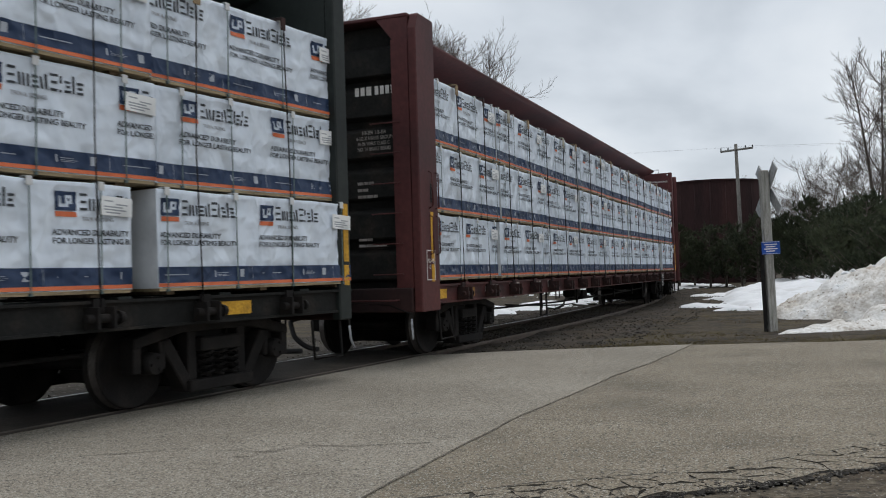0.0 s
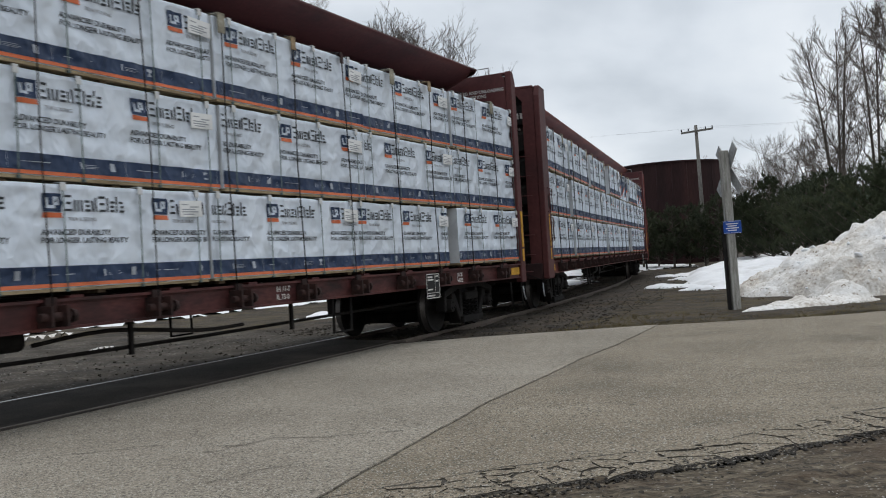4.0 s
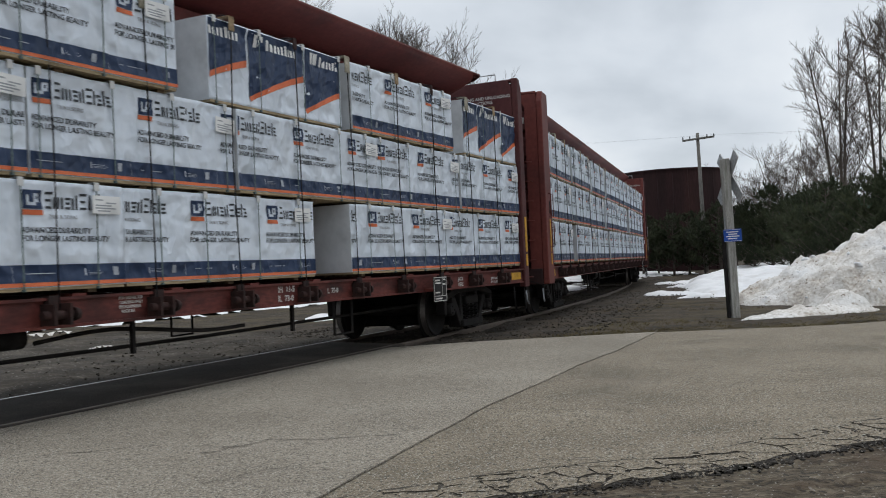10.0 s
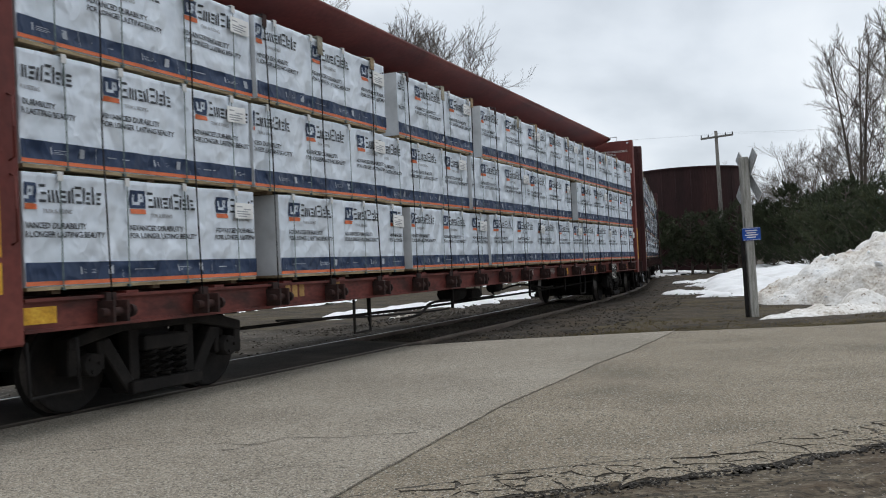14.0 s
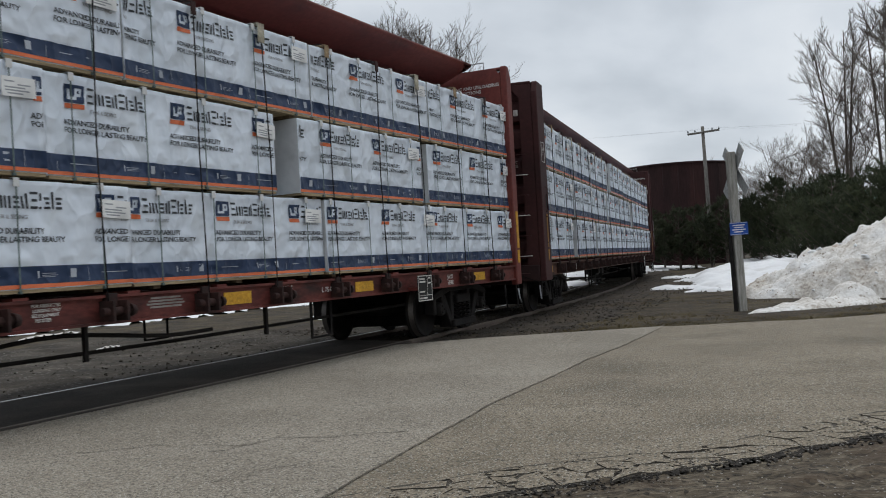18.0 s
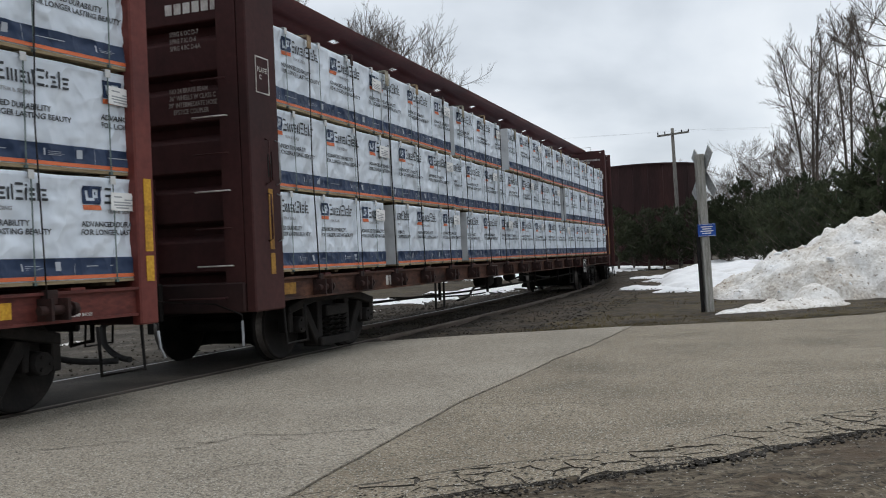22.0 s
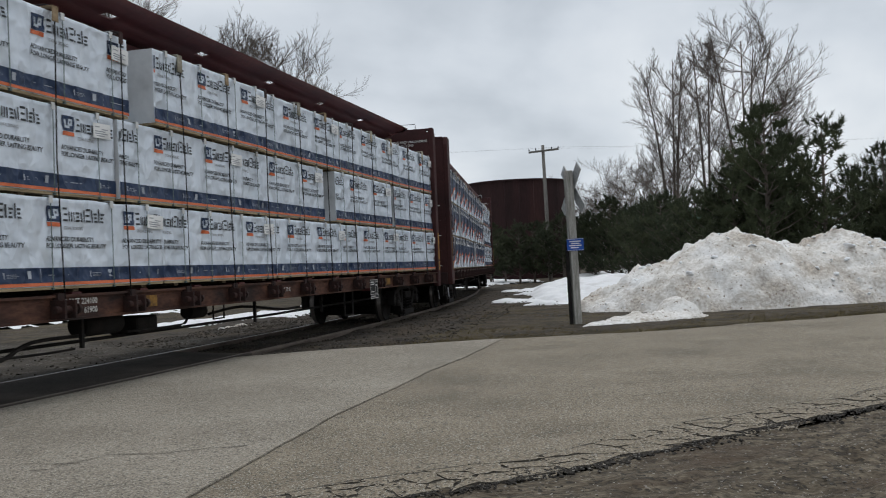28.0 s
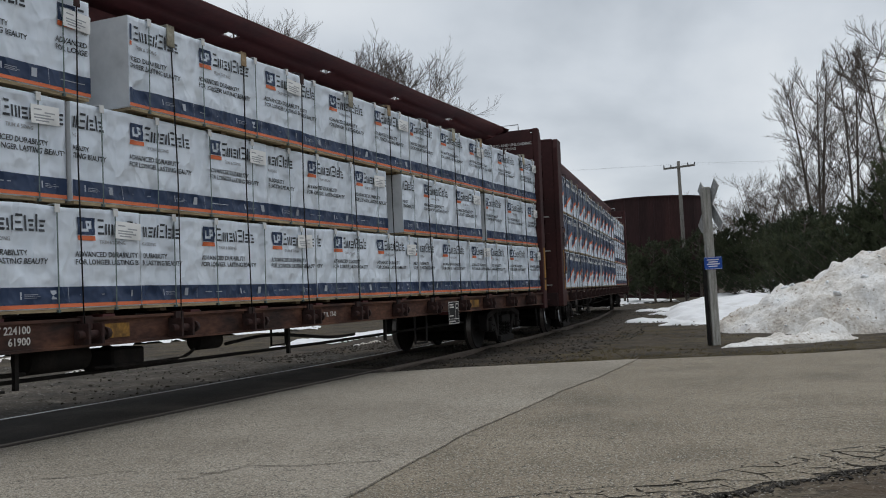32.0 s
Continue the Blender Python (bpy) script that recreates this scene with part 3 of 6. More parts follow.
for line, w in (([(-2.47, 6.39), (-2.19, 6.4), (-1.83, 6.54), (-1.55, 6.43), (-1.15, 6.34), (-0.98, 6.51), (-0.66, 6.43), (-0.35, 6.41), (-0.06, 6.46)], 0.016), ([(-1.37, 6.15), (-1.21, 6.25), (-0.98, 6.51), (-0.9, 7.18), (-0.8, 7.69)], 0.013), ([(-0.49, 7.58), (-0.22, 8.06), (0.07, 8.29)], 0.012), ([(-0.06, 6.46), (-0.01, 6.74), (0.11, 6.63)], 0.014), ([(-0.6, 6.72), (-0.46, 7.08), (-0.34, 7.16)], 0.012), ([(-1.18, 5.24), (-1.02, 5.4), (-0.72, 5.62)], 0.010), ([(0.3, 8.4), (0.84, 9.89)], 0.012),
                ([(0.6, 7.37), (0.74, 7.31), (0.95, 7.32), (1.12, 7.18), (1.53, 7.04), (1.7, 6.85)], 0.016), ([(1.81, 5.99), (1.99, 6.08), (2.19, 6.16), (2.26, 6.23)], 0.014), ([(2.22, 6.29), (2.31, 6.15), (2.41, 5.97), (2.49, 5.83)], 0.022), ([(0.74, 5.42), (0.94, 5.39), (1.12, 5.39)], 0.016), ([(0.2, 5.38), (0.35, 5.4)], 0.012),
                ([(3.1, 7.36), (3.92, 7.46), (4.29, 7.51), (4.76, 7.59)], 0.018), ([(4.29, 7.51), (4.09, 6.8), (4.14, 6.48)], 0.024), ([(2.9, 8.1), (3.59, 8.11), (3.96, 8.08), (4.3, 8.08)], 0.015), ([(4.3, 6.5), (4.64, 6.57), (4.9, 6.8), (5.52, 6.95)], 0.024), ([(4.65, 10.48), (5.89, 11.03), (6.93, 11.05)], 0.03)):
    crack(line, w)


def cut(poly, mid, n):
    """Keeps the part of a polygon on the near side of a line through mid."""
    out = []
    for k, a in enumerate(poly):
        b = poly[(k + 1) % len(poly)]
        da, db = (a - mid).dot(n), (b - mid).dot(n)
        if da <= 0:
            out.append(a)
        if (da < 0 < db) or (db < 0 < da):
            out.append(a.lerp(b, da / (da - db)))
    return out


def make_broken_edge():
    """Alligator-cracked slabs along the near edge: uneven cells with open dark joints, sagging towards the dirt."""
    rd = random.Random(5)
    road = bpy.data.objects["road"]

    def reach(x):
        return (0.47 if x < 4.2 else max(0.26, 0.47 - 0.24 * (x - 4.2))) + 0.12 * noise.noise((x * 0.9, 4, 0)) + 0.04 * noise.noise((x * 4, 4, 2))

    seeds, x = [], -1.6
    while x < 12.2:
        d = 0.08
        while d < reach(x):
            xx = x + rd.uniform(-0.09, 0.09)
            seeds.append((Vector((xx, edge_y(xx) + d + rd.uniform(-0.05, 0.05), 0)), d))
            d += rd.uniform(0.13, 0.21)
        x += rd.uniform(0.13, 0.28)
    bed_v, bed_f = [], []
    for p, d in seeds:
        poly = [p + Vector((0.5 * math.cos(w), 0.55 * math.sin(w), 0)) for w in [math.pi * k / 6 for k in range(12)]]
        for q, _ in seeds:
            if q is not p and (q - p).length < 0.9:
                poly = cut(poly, (p + q) / 2, q - p)
        skew = rd.gauss(0, 0.25)
        poly = cut(poly, Vector((p.x, edge_y(p.x) + rd.uniform(-0.03, 0.02), 0)), Vector((0.33 + skew, -1, 0)))
        rim = Vector((p.x, edge_y(p.x) + reach(p.x), 0))
        slope = (edge_y(p.x + 0.12) + reach(p.x + 0.12) - edge_y(p.x - 0.12) - reach(p.x - 0.12)) / 0.24
        poly = cut(poly, rim, Vector((-slope, 1, 0)))
        if len(poly) < 3:
            continue
        c = sum(poly, Vector()) / len(poly)
        gap = rd.choice((0.003, 0.004, 0.006, 0.009)) * (1.4 if d < 0.2 else 1.0)
        wide = 0.030 + 0.022 * noise.noise((p.x * 1.7, 8, 3))
        bed_f.append(tuple(range(len(bed_v), len(bed_v) + len(poly))))
        bed_v.extend((e.x, e.y + (wide if (e - rim).dot(Vector((-slope, 1, 0))) > -0.004 else 0.0), 0.004) for e in poly)
        ring = []
        for k, a in enumerate(poly):
            b = poly[(k + 1) % len(poly)]
            for e in (a + Vector((rd.gauss(0, 0.008), rd.gauss(0, 0.008), 0)), a.lerp(b, 0.33) + Vector((rd.gauss(0, 0.014), rd.gauss(0, 0.014), 0)), a.lerp(b, 0.67) + Vector((rd.gauss(0, 0.014), rd.gauss(0, 0.014), 0))):
                v = e - c
                v *= max(0.3, 1 - gap / max(0.04, v.length))
                v.y *= max(0.4, 1 - 0.6 * gap / max(0.03, abs(v.y)))
                ring.append(c + v)
        bm = bmesh.new()
        tilt = rd.gauss(0, 0.006), rd.gauss(0, 0.006)
        z0 = 0.0085 + rd.uniform(-0.001, 0.004)
        top = [bm.verts.new((e.x - c.x, e.y - c.y, z0 + (e.x - c.x) * tilt[0] + (e.y - c.y) * tilt[1])) for e in ring]
        low = [bm.verts.new((e.x - c.x, e.y - c.y, -0.03)) for e in ring]
        bm.faces.new(top)
        n = len(ring)
        for k in range(n):
            bm.faces.new((top[k], low[k], low[(k + 1) % n], top[(k + 1) % n])).material_index = 1
        hang("asphalt_slab", mesh_of("asphalt_slab", bm, M_ASPHALT, M_CRACK), road, m=pose(c.x, c.y, 0))
    me = bpy.data.meshes.new("crack_bed")
    me.from_pydata(bed_v, [], bed_f)
    me.materials.append(M_CRACK)
    tagged(new("crack_bed", me), "dark open joints of the broken road edge", "", "", "structure")


make_broken_edge()


# wet asphalt crumbs, with the shadow under the slab edge put into their colour
M_CRUMBSHADE = material("wet_shade_crumbs", (0.034, 0.030, 0.026), 0.9, dark=(0.018, 0.016, 0.014), light=(0.065, 0.058, 0.05), scale=8, fine=45, bump=0.3)


def make_crumbs():
    """A ragged line of wet crumbled asphalt where the slabs end, coloured dark to deepen their shadow line, with grit
    on it.
    """
    scatter("asphalt_crumbs", "wet crumbs, coloured dark as the shadow line along the broken road edge", M_CRUMBSHADE, 3600, 13, along_edge, lambda rd: rd.uniform(0.006, 0.022))
    scatter("edge_grit", "dark grit on the broken road edge", M_CINDER, 2600, 12, at_edge, lambda rd: rd.uniform(0.004, 0.013))
    scatter("pale_grit", "pale pebbles washed onto the broken road edge", M_STONE, 3000, 14, at_edge, lambda rd: rd.uniform(0.003, 0.009))


def along_edge(rd):
    x = rd.uniform(-1.7, 12.2)
    w = 0.03 + 0.09 * max(0.0, 0.4 + noise.noise((x * 1.1, 2, 40)) + 0.6 * noise.noise((x * 5, 2, 41)))
    return x, edge_y(x) - 0.015 + rd.gauss(0, w), 0.002


def at_edge(rd):
    x = rd.uniform(-1.6, 12)
    return x, edge_y(x) + rd.gauss(0.08, 0.16), 0.008


make_crumbs()


def on_shoulder(rd):
    while True:
        x = rd.uniform(-2, 12)
        y = edge_y(x) - abs(rd.gauss(0, 1.1)) - 0.02
        if y > 2.5:
            return x, y, -0.045 + 0.05 * max(0, 1 - (edge_y(x) - y) / 0.45)


scatter("loose_stones", "loose pale pebbles on the dirt", M_STONE, 2200, 9, on_shoulder, lambda rd: abs(rd.gauss(0.004, 0.006)) + 0.004)


def make_grass():
    """Tufts of dead grass on the verge between road, sign and track."""
    rd = random.Random(31)
    verts, faces = [], []
    for _ in range(7500):
        if rd.random() < 0.6:
            x = rd.uniform(1.5, 26)
            y = edge_far(x) + abs(rd.gauss(0, 1.0)) + 0.05
        else:
            x, y = rd.uniform(3, 14), rd.uniform(15, 36)
            if noise.noise((x * 0.5, y * 0.5, 2)) < 0.05:
                continue
        for _b in range(4):
            a, h = rd.uniform(0, 6.28), rd.uniform(0.006, 0.028)
            dx, dy, w = math.cos(a) * h * 2.6, math.sin(a) * h * 2.6, 0.006
            n = len(verts)
            bx, by = x + rd.gauss(0, 0.04), y + rd.gauss(0, 0.04)
            verts.extend(((bx - w, by, -0.09), (bx + w, by, -0.09), (bx + dx, by + dy, -0.06 + h)))
            faces.append((n, n + 1, n + 2))
    me = bpy.data.meshes.new("dead_grass")
    me.from_pydata(verts, [], faces)
    me.materials.append(M_GRASS)
    tagged(new("dead_grass", me), "flattened yellow-brown dead grass on the verge", "grass", "", "stuff")


def edge_far(x):
    for (ax, ay), (bx, by) in zip(FAR_EDGE, FAR_EDGE[1:]):
        if ax <= x <= bx:
            return ay + (by - ay) * (x - ax) / (bx - ax)
    return 14.0


make_grass()


def make_rails():
    prof = [(-0.068, -0.15), (0.068, -0.15), (0.068, -0.135), (0.012, -0.115), (0.012, -0.035), (0.034, -0.028), (0.034, 0.0), (0.028, 0.012), (-0.028, 0.012), (-0.034, 0.0), (-0.034, -0.028), (-0.012, -0.035), (-0.012, -0.115), (-0.068, -0.135)]
    for side in (-1, 1):
        bm = bmesh.new()
        ring0 = None
        s = -80.0
        while s <= 150:
            x, y, a = on_track(s)
            c, n = math.cos(a), math.sin(a)
            ring = [bm.verts.new((x - n * (side * 0.7525 + w), y + c * (side * 0.7525 + w), h + 0.004)) for w, h in prof]
            if ring0:
                for k in range(len(prof)):
                    f = bm.faces.new((ring0[k], ring0[(k + 1) % len(prof)], ring[(k + 1) % len(prof)], ring[k]))
                    f.material_index = 1 if k == 7 and side > 0 else 0
            ring0 = ring
            s += 1.0
        tagged(new("rail", mesh_of("rail", bm, M_RAIL, M_RAILTOP)), "rusty steel rail with a polished running surface", "rail", "rails of the track", "structure")


make_rails()


# ---- the train: centre-beam flat cars with wrapped bundles ----
MOVING = []      # (thing, car number, its pose on the car)
BOGIES = []      # (bogie, car number, end)
WHEELS = []      # (wheelset, car number, its pose on the bogie)


def wheelset_mesh():
    bm = bmesh.new()
    tube(bm, (0, -1.02, 0), (0, 1.02, 0), 0.075, sides=10)
    prof = [(0.06, 0.0), (0.10, 0.055), (0.30, 0.035), (0.375, 0.0), (0.40, -0.02), (0.42, 0.0), (0.425, 0.085), (0.455, 0.10), (0.455, 0.125), (0.40, 0.13), (0.375, 0.11), (0.30, 0.085), (0.12, 0.10), (0.06, 0.13)]
    n = 28
    for side in (-1, 1):
        rings = []
        for r, y in prof:
            yy = side * (0.81 - y)
            rings.append([bm.verts.new((r * math.cos(2 * math.pi * k / n), yy, r * math.sin(2 * math.pi * k / n))) for k in range(n)])
        for j in range(len(prof) - 1):
            for k in range(n):
                f = bm.faces.new((rings[j][k], rings[j][(k + 1) % n], rings[j + 1][(k + 1) % n], rings[j + 1][k]))
                f.smooth = True
                f.material_index = 1 if j == 5 else 0
        # bearing end cap
        tube(bm, (0, side * 0.98, 0), (0, side * 1.13, 0), 0.11, 0.10, 10)
        for k in range(3):
            a = 2 * math.pi * k / 3
            tube(bm, (0.06 * math.cos(a), side * 1.12, 0.06 * math.sin(a)), (0.06 * math.cos(a), side * 1.15, 0.06 * math.sin(a)), 0.018, sides=6)
    return mesh_of("wheelset", bm, M_STEEL, M_TREAD)


def sideframe_mesh():
    """A cast three-piece side frame: top chord, slanting legs, spring seat, pedestals."""
    bm = bmesh.new()
    # pieces: top chord, two slanting legs, base, two columns, two pedestal jaws
    prism(bm, [(-1.12, 0.58), (-1.12, 0.68), (-0.55, 0.82), (0.55, 0.82), (1.12, 0.68), (1.12, 0.58), (0.5, 0.70), (-0.5, 0.70)], -0.09, 0.09)
    for s in (-1, 1):
        prism(bm, [(s * 0.80, 0.62), (s * 0.66, 0.66), (s * 0.34, 0.18), (s * 0.46, 0.14)][::s], -0.08, 0.08)
        prism(bm, [(s * 0.42, 0.72), (s * 0.30, 0.72), (s * 0.30, 0.24), (s * 0.42, 0.24)][::s], -0.07, 0.07)
        prism(bm, [(s * 1.12, 0.62), (s * 1.02, 0.62), (s * 1.02, 0.36), (s * 1.12, 0.36)][::s], -0.08, 0.08)
        prism(bm, [(s * 0.80, 0.64), (s * 0.72, 0.64), (s * 0.72, 0.38), (s * 0.78, 0.38)][::s], -0.08, 0.08)
    prism(bm, [(-0.46, 0.24), (-0.46, 0.13), (0.46, 0.13), (0.46, 0.24)], -0.14, 0.14)
    return mesh_of("side_frame", bevelled(bm, 0.012), M_STEEL)


def spring_mesh():
    bm = bmesh.new()
    turns, per = 4, 8
    pipe(bm, [(0.075 * math.cos(2 * math.pi * k / per), 0.06 * math.sin(2 * math.pi * k / per), 0.25 + 0.25 * k / (turns * per)) for k in range(turns * per + 1)], 0.017, 4)
    return mesh_of("spring", bm, M_STEEL)


def spring_cap_mesh():
    return mesh_of("spring_cap", bevelled(boxes((-0.29, 0.29, -0.13, 0.13, 0.50, 0.64)), 0.015), M_STEEL)


WHEELSET, SIDEFRAME, SPRING, SPRINGCAP = wheelset_mesh(), sideframe_mesh(), spring_mesh(), spring_cap_mesh()


def bogie_bolster():
    bm = boxes((-0.2, 0.2, -0.95, 0.95, 0.50, 0.72), (-0.12, 0.12, -0.2, 0.2, 0.70, 0.80))
    for s in (-1, 1):
        box(bm, s * 0.52 - 0.04, s * 0.52 + 0.04, -0.7, 0.7, 0.36, 0.44)
        for y in (-0.75, 0.75):
            box(bm, s * 0.44 - 0.025, s * 0.44 + 0.025, y - 0.06, y + 0.06, 0.30, 0.56)
    return mesh_of("bolster", bm, M_STEEL)


BOLSTER = bogie_bolster()
PLANK = mesh_of("spring_plank", bevelled(boxes((-0.27, 0.27, -0.90, 0.90, 0.15, 0.49)), 0.02), M_STEEL)


def make_bogie(car, number, end):
    bg = new("bogie")
    bg.parent = car
    bg.matrix_basis = pose(end * BOGIE, 0, 0)
    tagged(bg, "grimy cast steel two-axle bogie")
    hang("bolster", BOLSTER, bg)
    hang("spring_plank", PLANK, bg)
    for s in (-1, 1):
        hang("side_frame", SIDEFRAME, bg, m=pose(0, s * 1.0, 0))
        hang("spring_cap", SPRINGCAP, bg, m=pose(0, s * 1.0, 0))
        for x in (-0.19, 0.0, 0.19):
            hang("spring", SPRING, bg, m=pose(x, s * 1.08, 0))
    for x in (-0.89, 0.89):
        w = hang("wheelset", WHEELSET, bg, "steel wheels with shiny worn treads", pose(x, 0, 0.443))
        WHEELS.append((w, number, x))
    BOGIES.append((bg, number, end))


# darker paint for each end colour: the recess's shade put into panels and ribs
RECESS_SHADE = {"oxide_red_paint": M_DARKRED, "weathered_brown_paint": M_GRIMESHADE, "sooty_brown_paint": M_DARKEST}


M_STRIPDULL = material("dirty_safety_strip", (0.30, 0.155, 0.035), 0.7, dark=(0.12, 0.06, 0.022), light=(0.42, 0.22, 0.04), scale=6, fine=40, bump=0.03)


def bulkhead_parts(car, number, paint, end, style, stencils):
    """The end wall: a panel with shallow horizontal ribs between two corner posts, with ladder, steps and coupler.
    The leading end is deep, the trailing end shallow."""
    bh = new("bulkhead")
    bh.parent = car
    bh.matrix_basis = pose(end * ({0: 11.04, 2: 11.28}.get(number, 11.12) if end > 0 else 11.38), 0, 0, 0, 0, 0 if end > 0 else 180)
    tagged(bh, "ribbed steel end bulkhead")
    d = 0.22 if end > 0 else 0.62
    top, back = 4.65, 0.11 if end > 0 else 0.30
    sheet_bm = bmesh.new()
    prism_yz(sheet_bm, [(-1.30, 1.0), (1.30, 1.0), (1.30, top - 0.16), (1.20, top - 0.02), (-1.20, top - 0.02), (-1.30, top - 0.16)], 0.0, 0.035)
    part("face_sheet", sheet_bm, paint, bh)
    # deep end only: panel and ribs carry the recess's shade in their colour
    recess_paint = RECESS_SHADE.get(paint.name, paint) if end < 0 else paint
    part("panel", boxes((back, back + 0.03, -1.29, 1.29, 1.0, top - 0.08)), recess_paint, bh)
    for s in (-1, 1):
        post = bmesh.new()
        prism(post, [(0.0, 0.70), (d, 0.70), (d, top - 0.22), (d - 0.08, top - 0.03), (d - 0.12, top), (0.0, top)], s * 1.30, s * 1.42)
        part("corner_post", bevelled(post, 0.015), paint, bh)
        if end < 0:
            lip = bmesh.new()
            box(lip, d - 0.02, d, min(s * 1.06, s * 1.299), max(s * 1.06, s * 1.299), 1.0, top - 0.35)
            part("post_flange", lip, paint, bh)
            g = bmesh.new()
            prism_yz(g, [(s * 1.299, top - 0.06), (s * 0.85, top - 0.06), (s * 1.299, top - 0.62)], d - 0.05, d - 0.02)
            part("gusset", g, paint, bh)
    part("cap", bevelled(boxes((0.036, d - 0.02, -1.299, 1.299, top - 0.055, top - 0.005)), 0.01), paint, bh)
    if end < 0:
        for z in (1.12, 1.67, 2.22, 2.77, 3.32, 3.87):
            rb = bmesh.new()
            prism(rb, [(0.331, z - 0.02), (0.46, z + 0.02), (0.46, z + 0.36), (0.331, z + 0.44)], -1.298, 1.298)
            part("rib", bevelled(rb, 0.012), recess_paint, bh)
        part("stanchion", boxes((0.461, 0.50, 0.02, 0.10, 1.0, 2.20)), paint, bh)
    part("end_beam", bevelled(boxes((0.04, d + 0.04, -1.298, 1.298, 0.70, 1.02)), 0.015), M_SOOT, bh, "sooty end beam")
    if end > 0:
        rl = bmesh.new()
        pipe(rl, [(0.10, -0.95, top), (0.10, -0.95, top + 0.13), (0.10, -0.25, top + 0.13), (0.10, -0.25, top)], 0.014, 5)
        part("handrail", rl, M_GREYINK, bh, "pale pipe handrail")
    # ladder rungs on the end, grab irons on the flank
    for k in range(6):
        z = 1.20 + 0.40 * k
        rg = bmesh.new()
        pipe(rg, [(d - 0.01, 1.16, z), (d + 0.04, 1.16, z), (d + 0.04, 0.74, z), (d - 0.01, 0.74, z)], 0.009, 5)
        part("rung", rg, M_WHITEPAINT if style == "dark" and k % 2 == 0 else paint, bh)
    if end < 0:
        for s in (-1, 1):
            for z0, z1 in ((1.45, 1.97), (2.07, 2.56)):
                for x in (0.09, 0.31):
                    rg = bmesh.new()
                    pipe(rg, [(x, s * 1.421, z0), (x, s * 1.47, z0 + 0.02), (x, s * 1.47, z1 - 0.02), (x, s * 1.421, z1)], 0.010, 5)
                    part("grab_iron", rg, M_GREYINK if style == "dark" and x < 0.2 else paint, bh)
    rg = bmesh.new()
    pipe(rg, [(d + 0.01, -0.45, 1.2), (d + 0.09, -0.45, 1.25), (d + 0.09, -0.45, 2.55), (d + 0.01, -0.45, 2.6)], 0.012, 5)
    part("handrail", rg, paint, bh)
    rg = bmesh.new()
    pipe(rg, [(d + 0.03, 1.1, 0.86), (d + 0.16, 1.1, 0.86), (d + 0.16, 0.45, 0.86), (d + 0.03, 0.45, 0.86)], 0.012, 5)
    part("grab_iron", rg, paint, bh)
    for s in (-1, 1):
        st = bmesh.new()
        x0, x1 = (-0.55, -0.05) if end < 0 else (-0.45, 0.05)
        pipe(st, [(x0, s * 1.36, 0.72), (x0, s * 1.39, 0.30), (x1, s * 1.39, 0.30), (x1, s * 1.36, 0.72)], 0.017, 5)
        part("stirrup_step", st, M_STEEL, bh)
        ys = s * 1.42
        lo, hi = min(ys, ys + s * 0.006), max(ys, ys + s * 0.006)
        x0 = 0.13 if end > 0 else 0.24
        for z0, z1 in ((1.09, 1.32), (1.36, 2.02)):
            part("safety_strip", boxes((x0 - 0.045, x0 + 0.045, lo, hi, z0, z1)), M_STRIPDULL if style == "dark" else M_YELLOW, bh, "scuffed yellow reflective strip")
        if end < 0:
            part("slot", boxes((0.20, 0.27, lo, hi, 2.15, 2.40)), M_BLACK, bh, "dark slot in the post")
            part("latch_plate", bevelled(boxes((0.16, 0.19, lo, hi + 0.01, 2.12, 2.43)), 0.003), paint, bh)
            zp = stencils.get("plate", 3.25)
            fr = boxes((0.17, 0.45, lo, hi, zp - 0.20, zp - 0.188), (0.17, 0.45, lo, hi, zp + 0.188, zp + 0.20), (0.17, 0.182, lo, hi, zp - 0.187, zp + 0.187), (0.438, 0.45, lo, hi, zp - 0.187, zp + 0.187))
            if "plate" in stencils:
                part("plate_frame", fr, M_WHITEPAINT, bh, "white stencilled frame")
            else:
                fr.free()
    # coupler, draft gear, hose and lever
    cp = boxes((d - 0.1, d + 0.36, -0.10, 0.10, 0.72, 0.94), (d + 0.34, d + 0.56, -0.16, 0.10, 0.68, 0.98), (d + 0.52, d + 0.66, -0.02, 0.16, 0.70, 0.96))
    part("coupler", bevelled(cp, 0.03), M_STEEL, bh, "rusty knuckle coupler")
    part("striker", bevelled(boxes((d + 0.041, d + 0.10, -0.3, 0.3, 0.62, 1.04)), 0.02), M_STEEL, bh)
    hs = bmesh.new()
    y0 = 0.62 if end > 0 else -0.62
    ys = -1 if end > 0 else 1
    mid = (12.27 - 11.22) if end > 0 else (12.27 - 11.38)
    pts = [(d - 0.4, y0 - 0.05 * ys, 0.62), (d - 0.1, y0, 0.60), (d + 0.05, y0 + ys * 0.10, 0.50), (d + 0.16, y0 + ys * 0.22, 0.38), ((d + 0.16 + mid) / 2, y0 + ys * 0.42, 0.27), (mid, 0.0, 0.24)]
    pipe(hs, smooth_line(pts, 4), 0.034, 8)
    part("air_hose", hs, M_BLACK, bh, "black rubber brake hose")
    br = bmesh.new()
    pipe(br, [(d - 0.3, y0 * 1.55, 0.70), (d - 0.3, y0 * 1.55, 0.40), (d + 0.05, y0 * 1.55, 0.38), (d + 0.05, y0 * 1.55, 0.68)], 0.03, 6)
    part("hanger", br, M_STEEL, bh)
    hs = bmesh.new()
    pipe(hs, [(-1.7, y0, 0.62), (d - 0.4, y0, 0.62)], 0.03, 6)
    part("brake_pipe", hs, M_STEEL, bh)
    lv = bmesh.new()
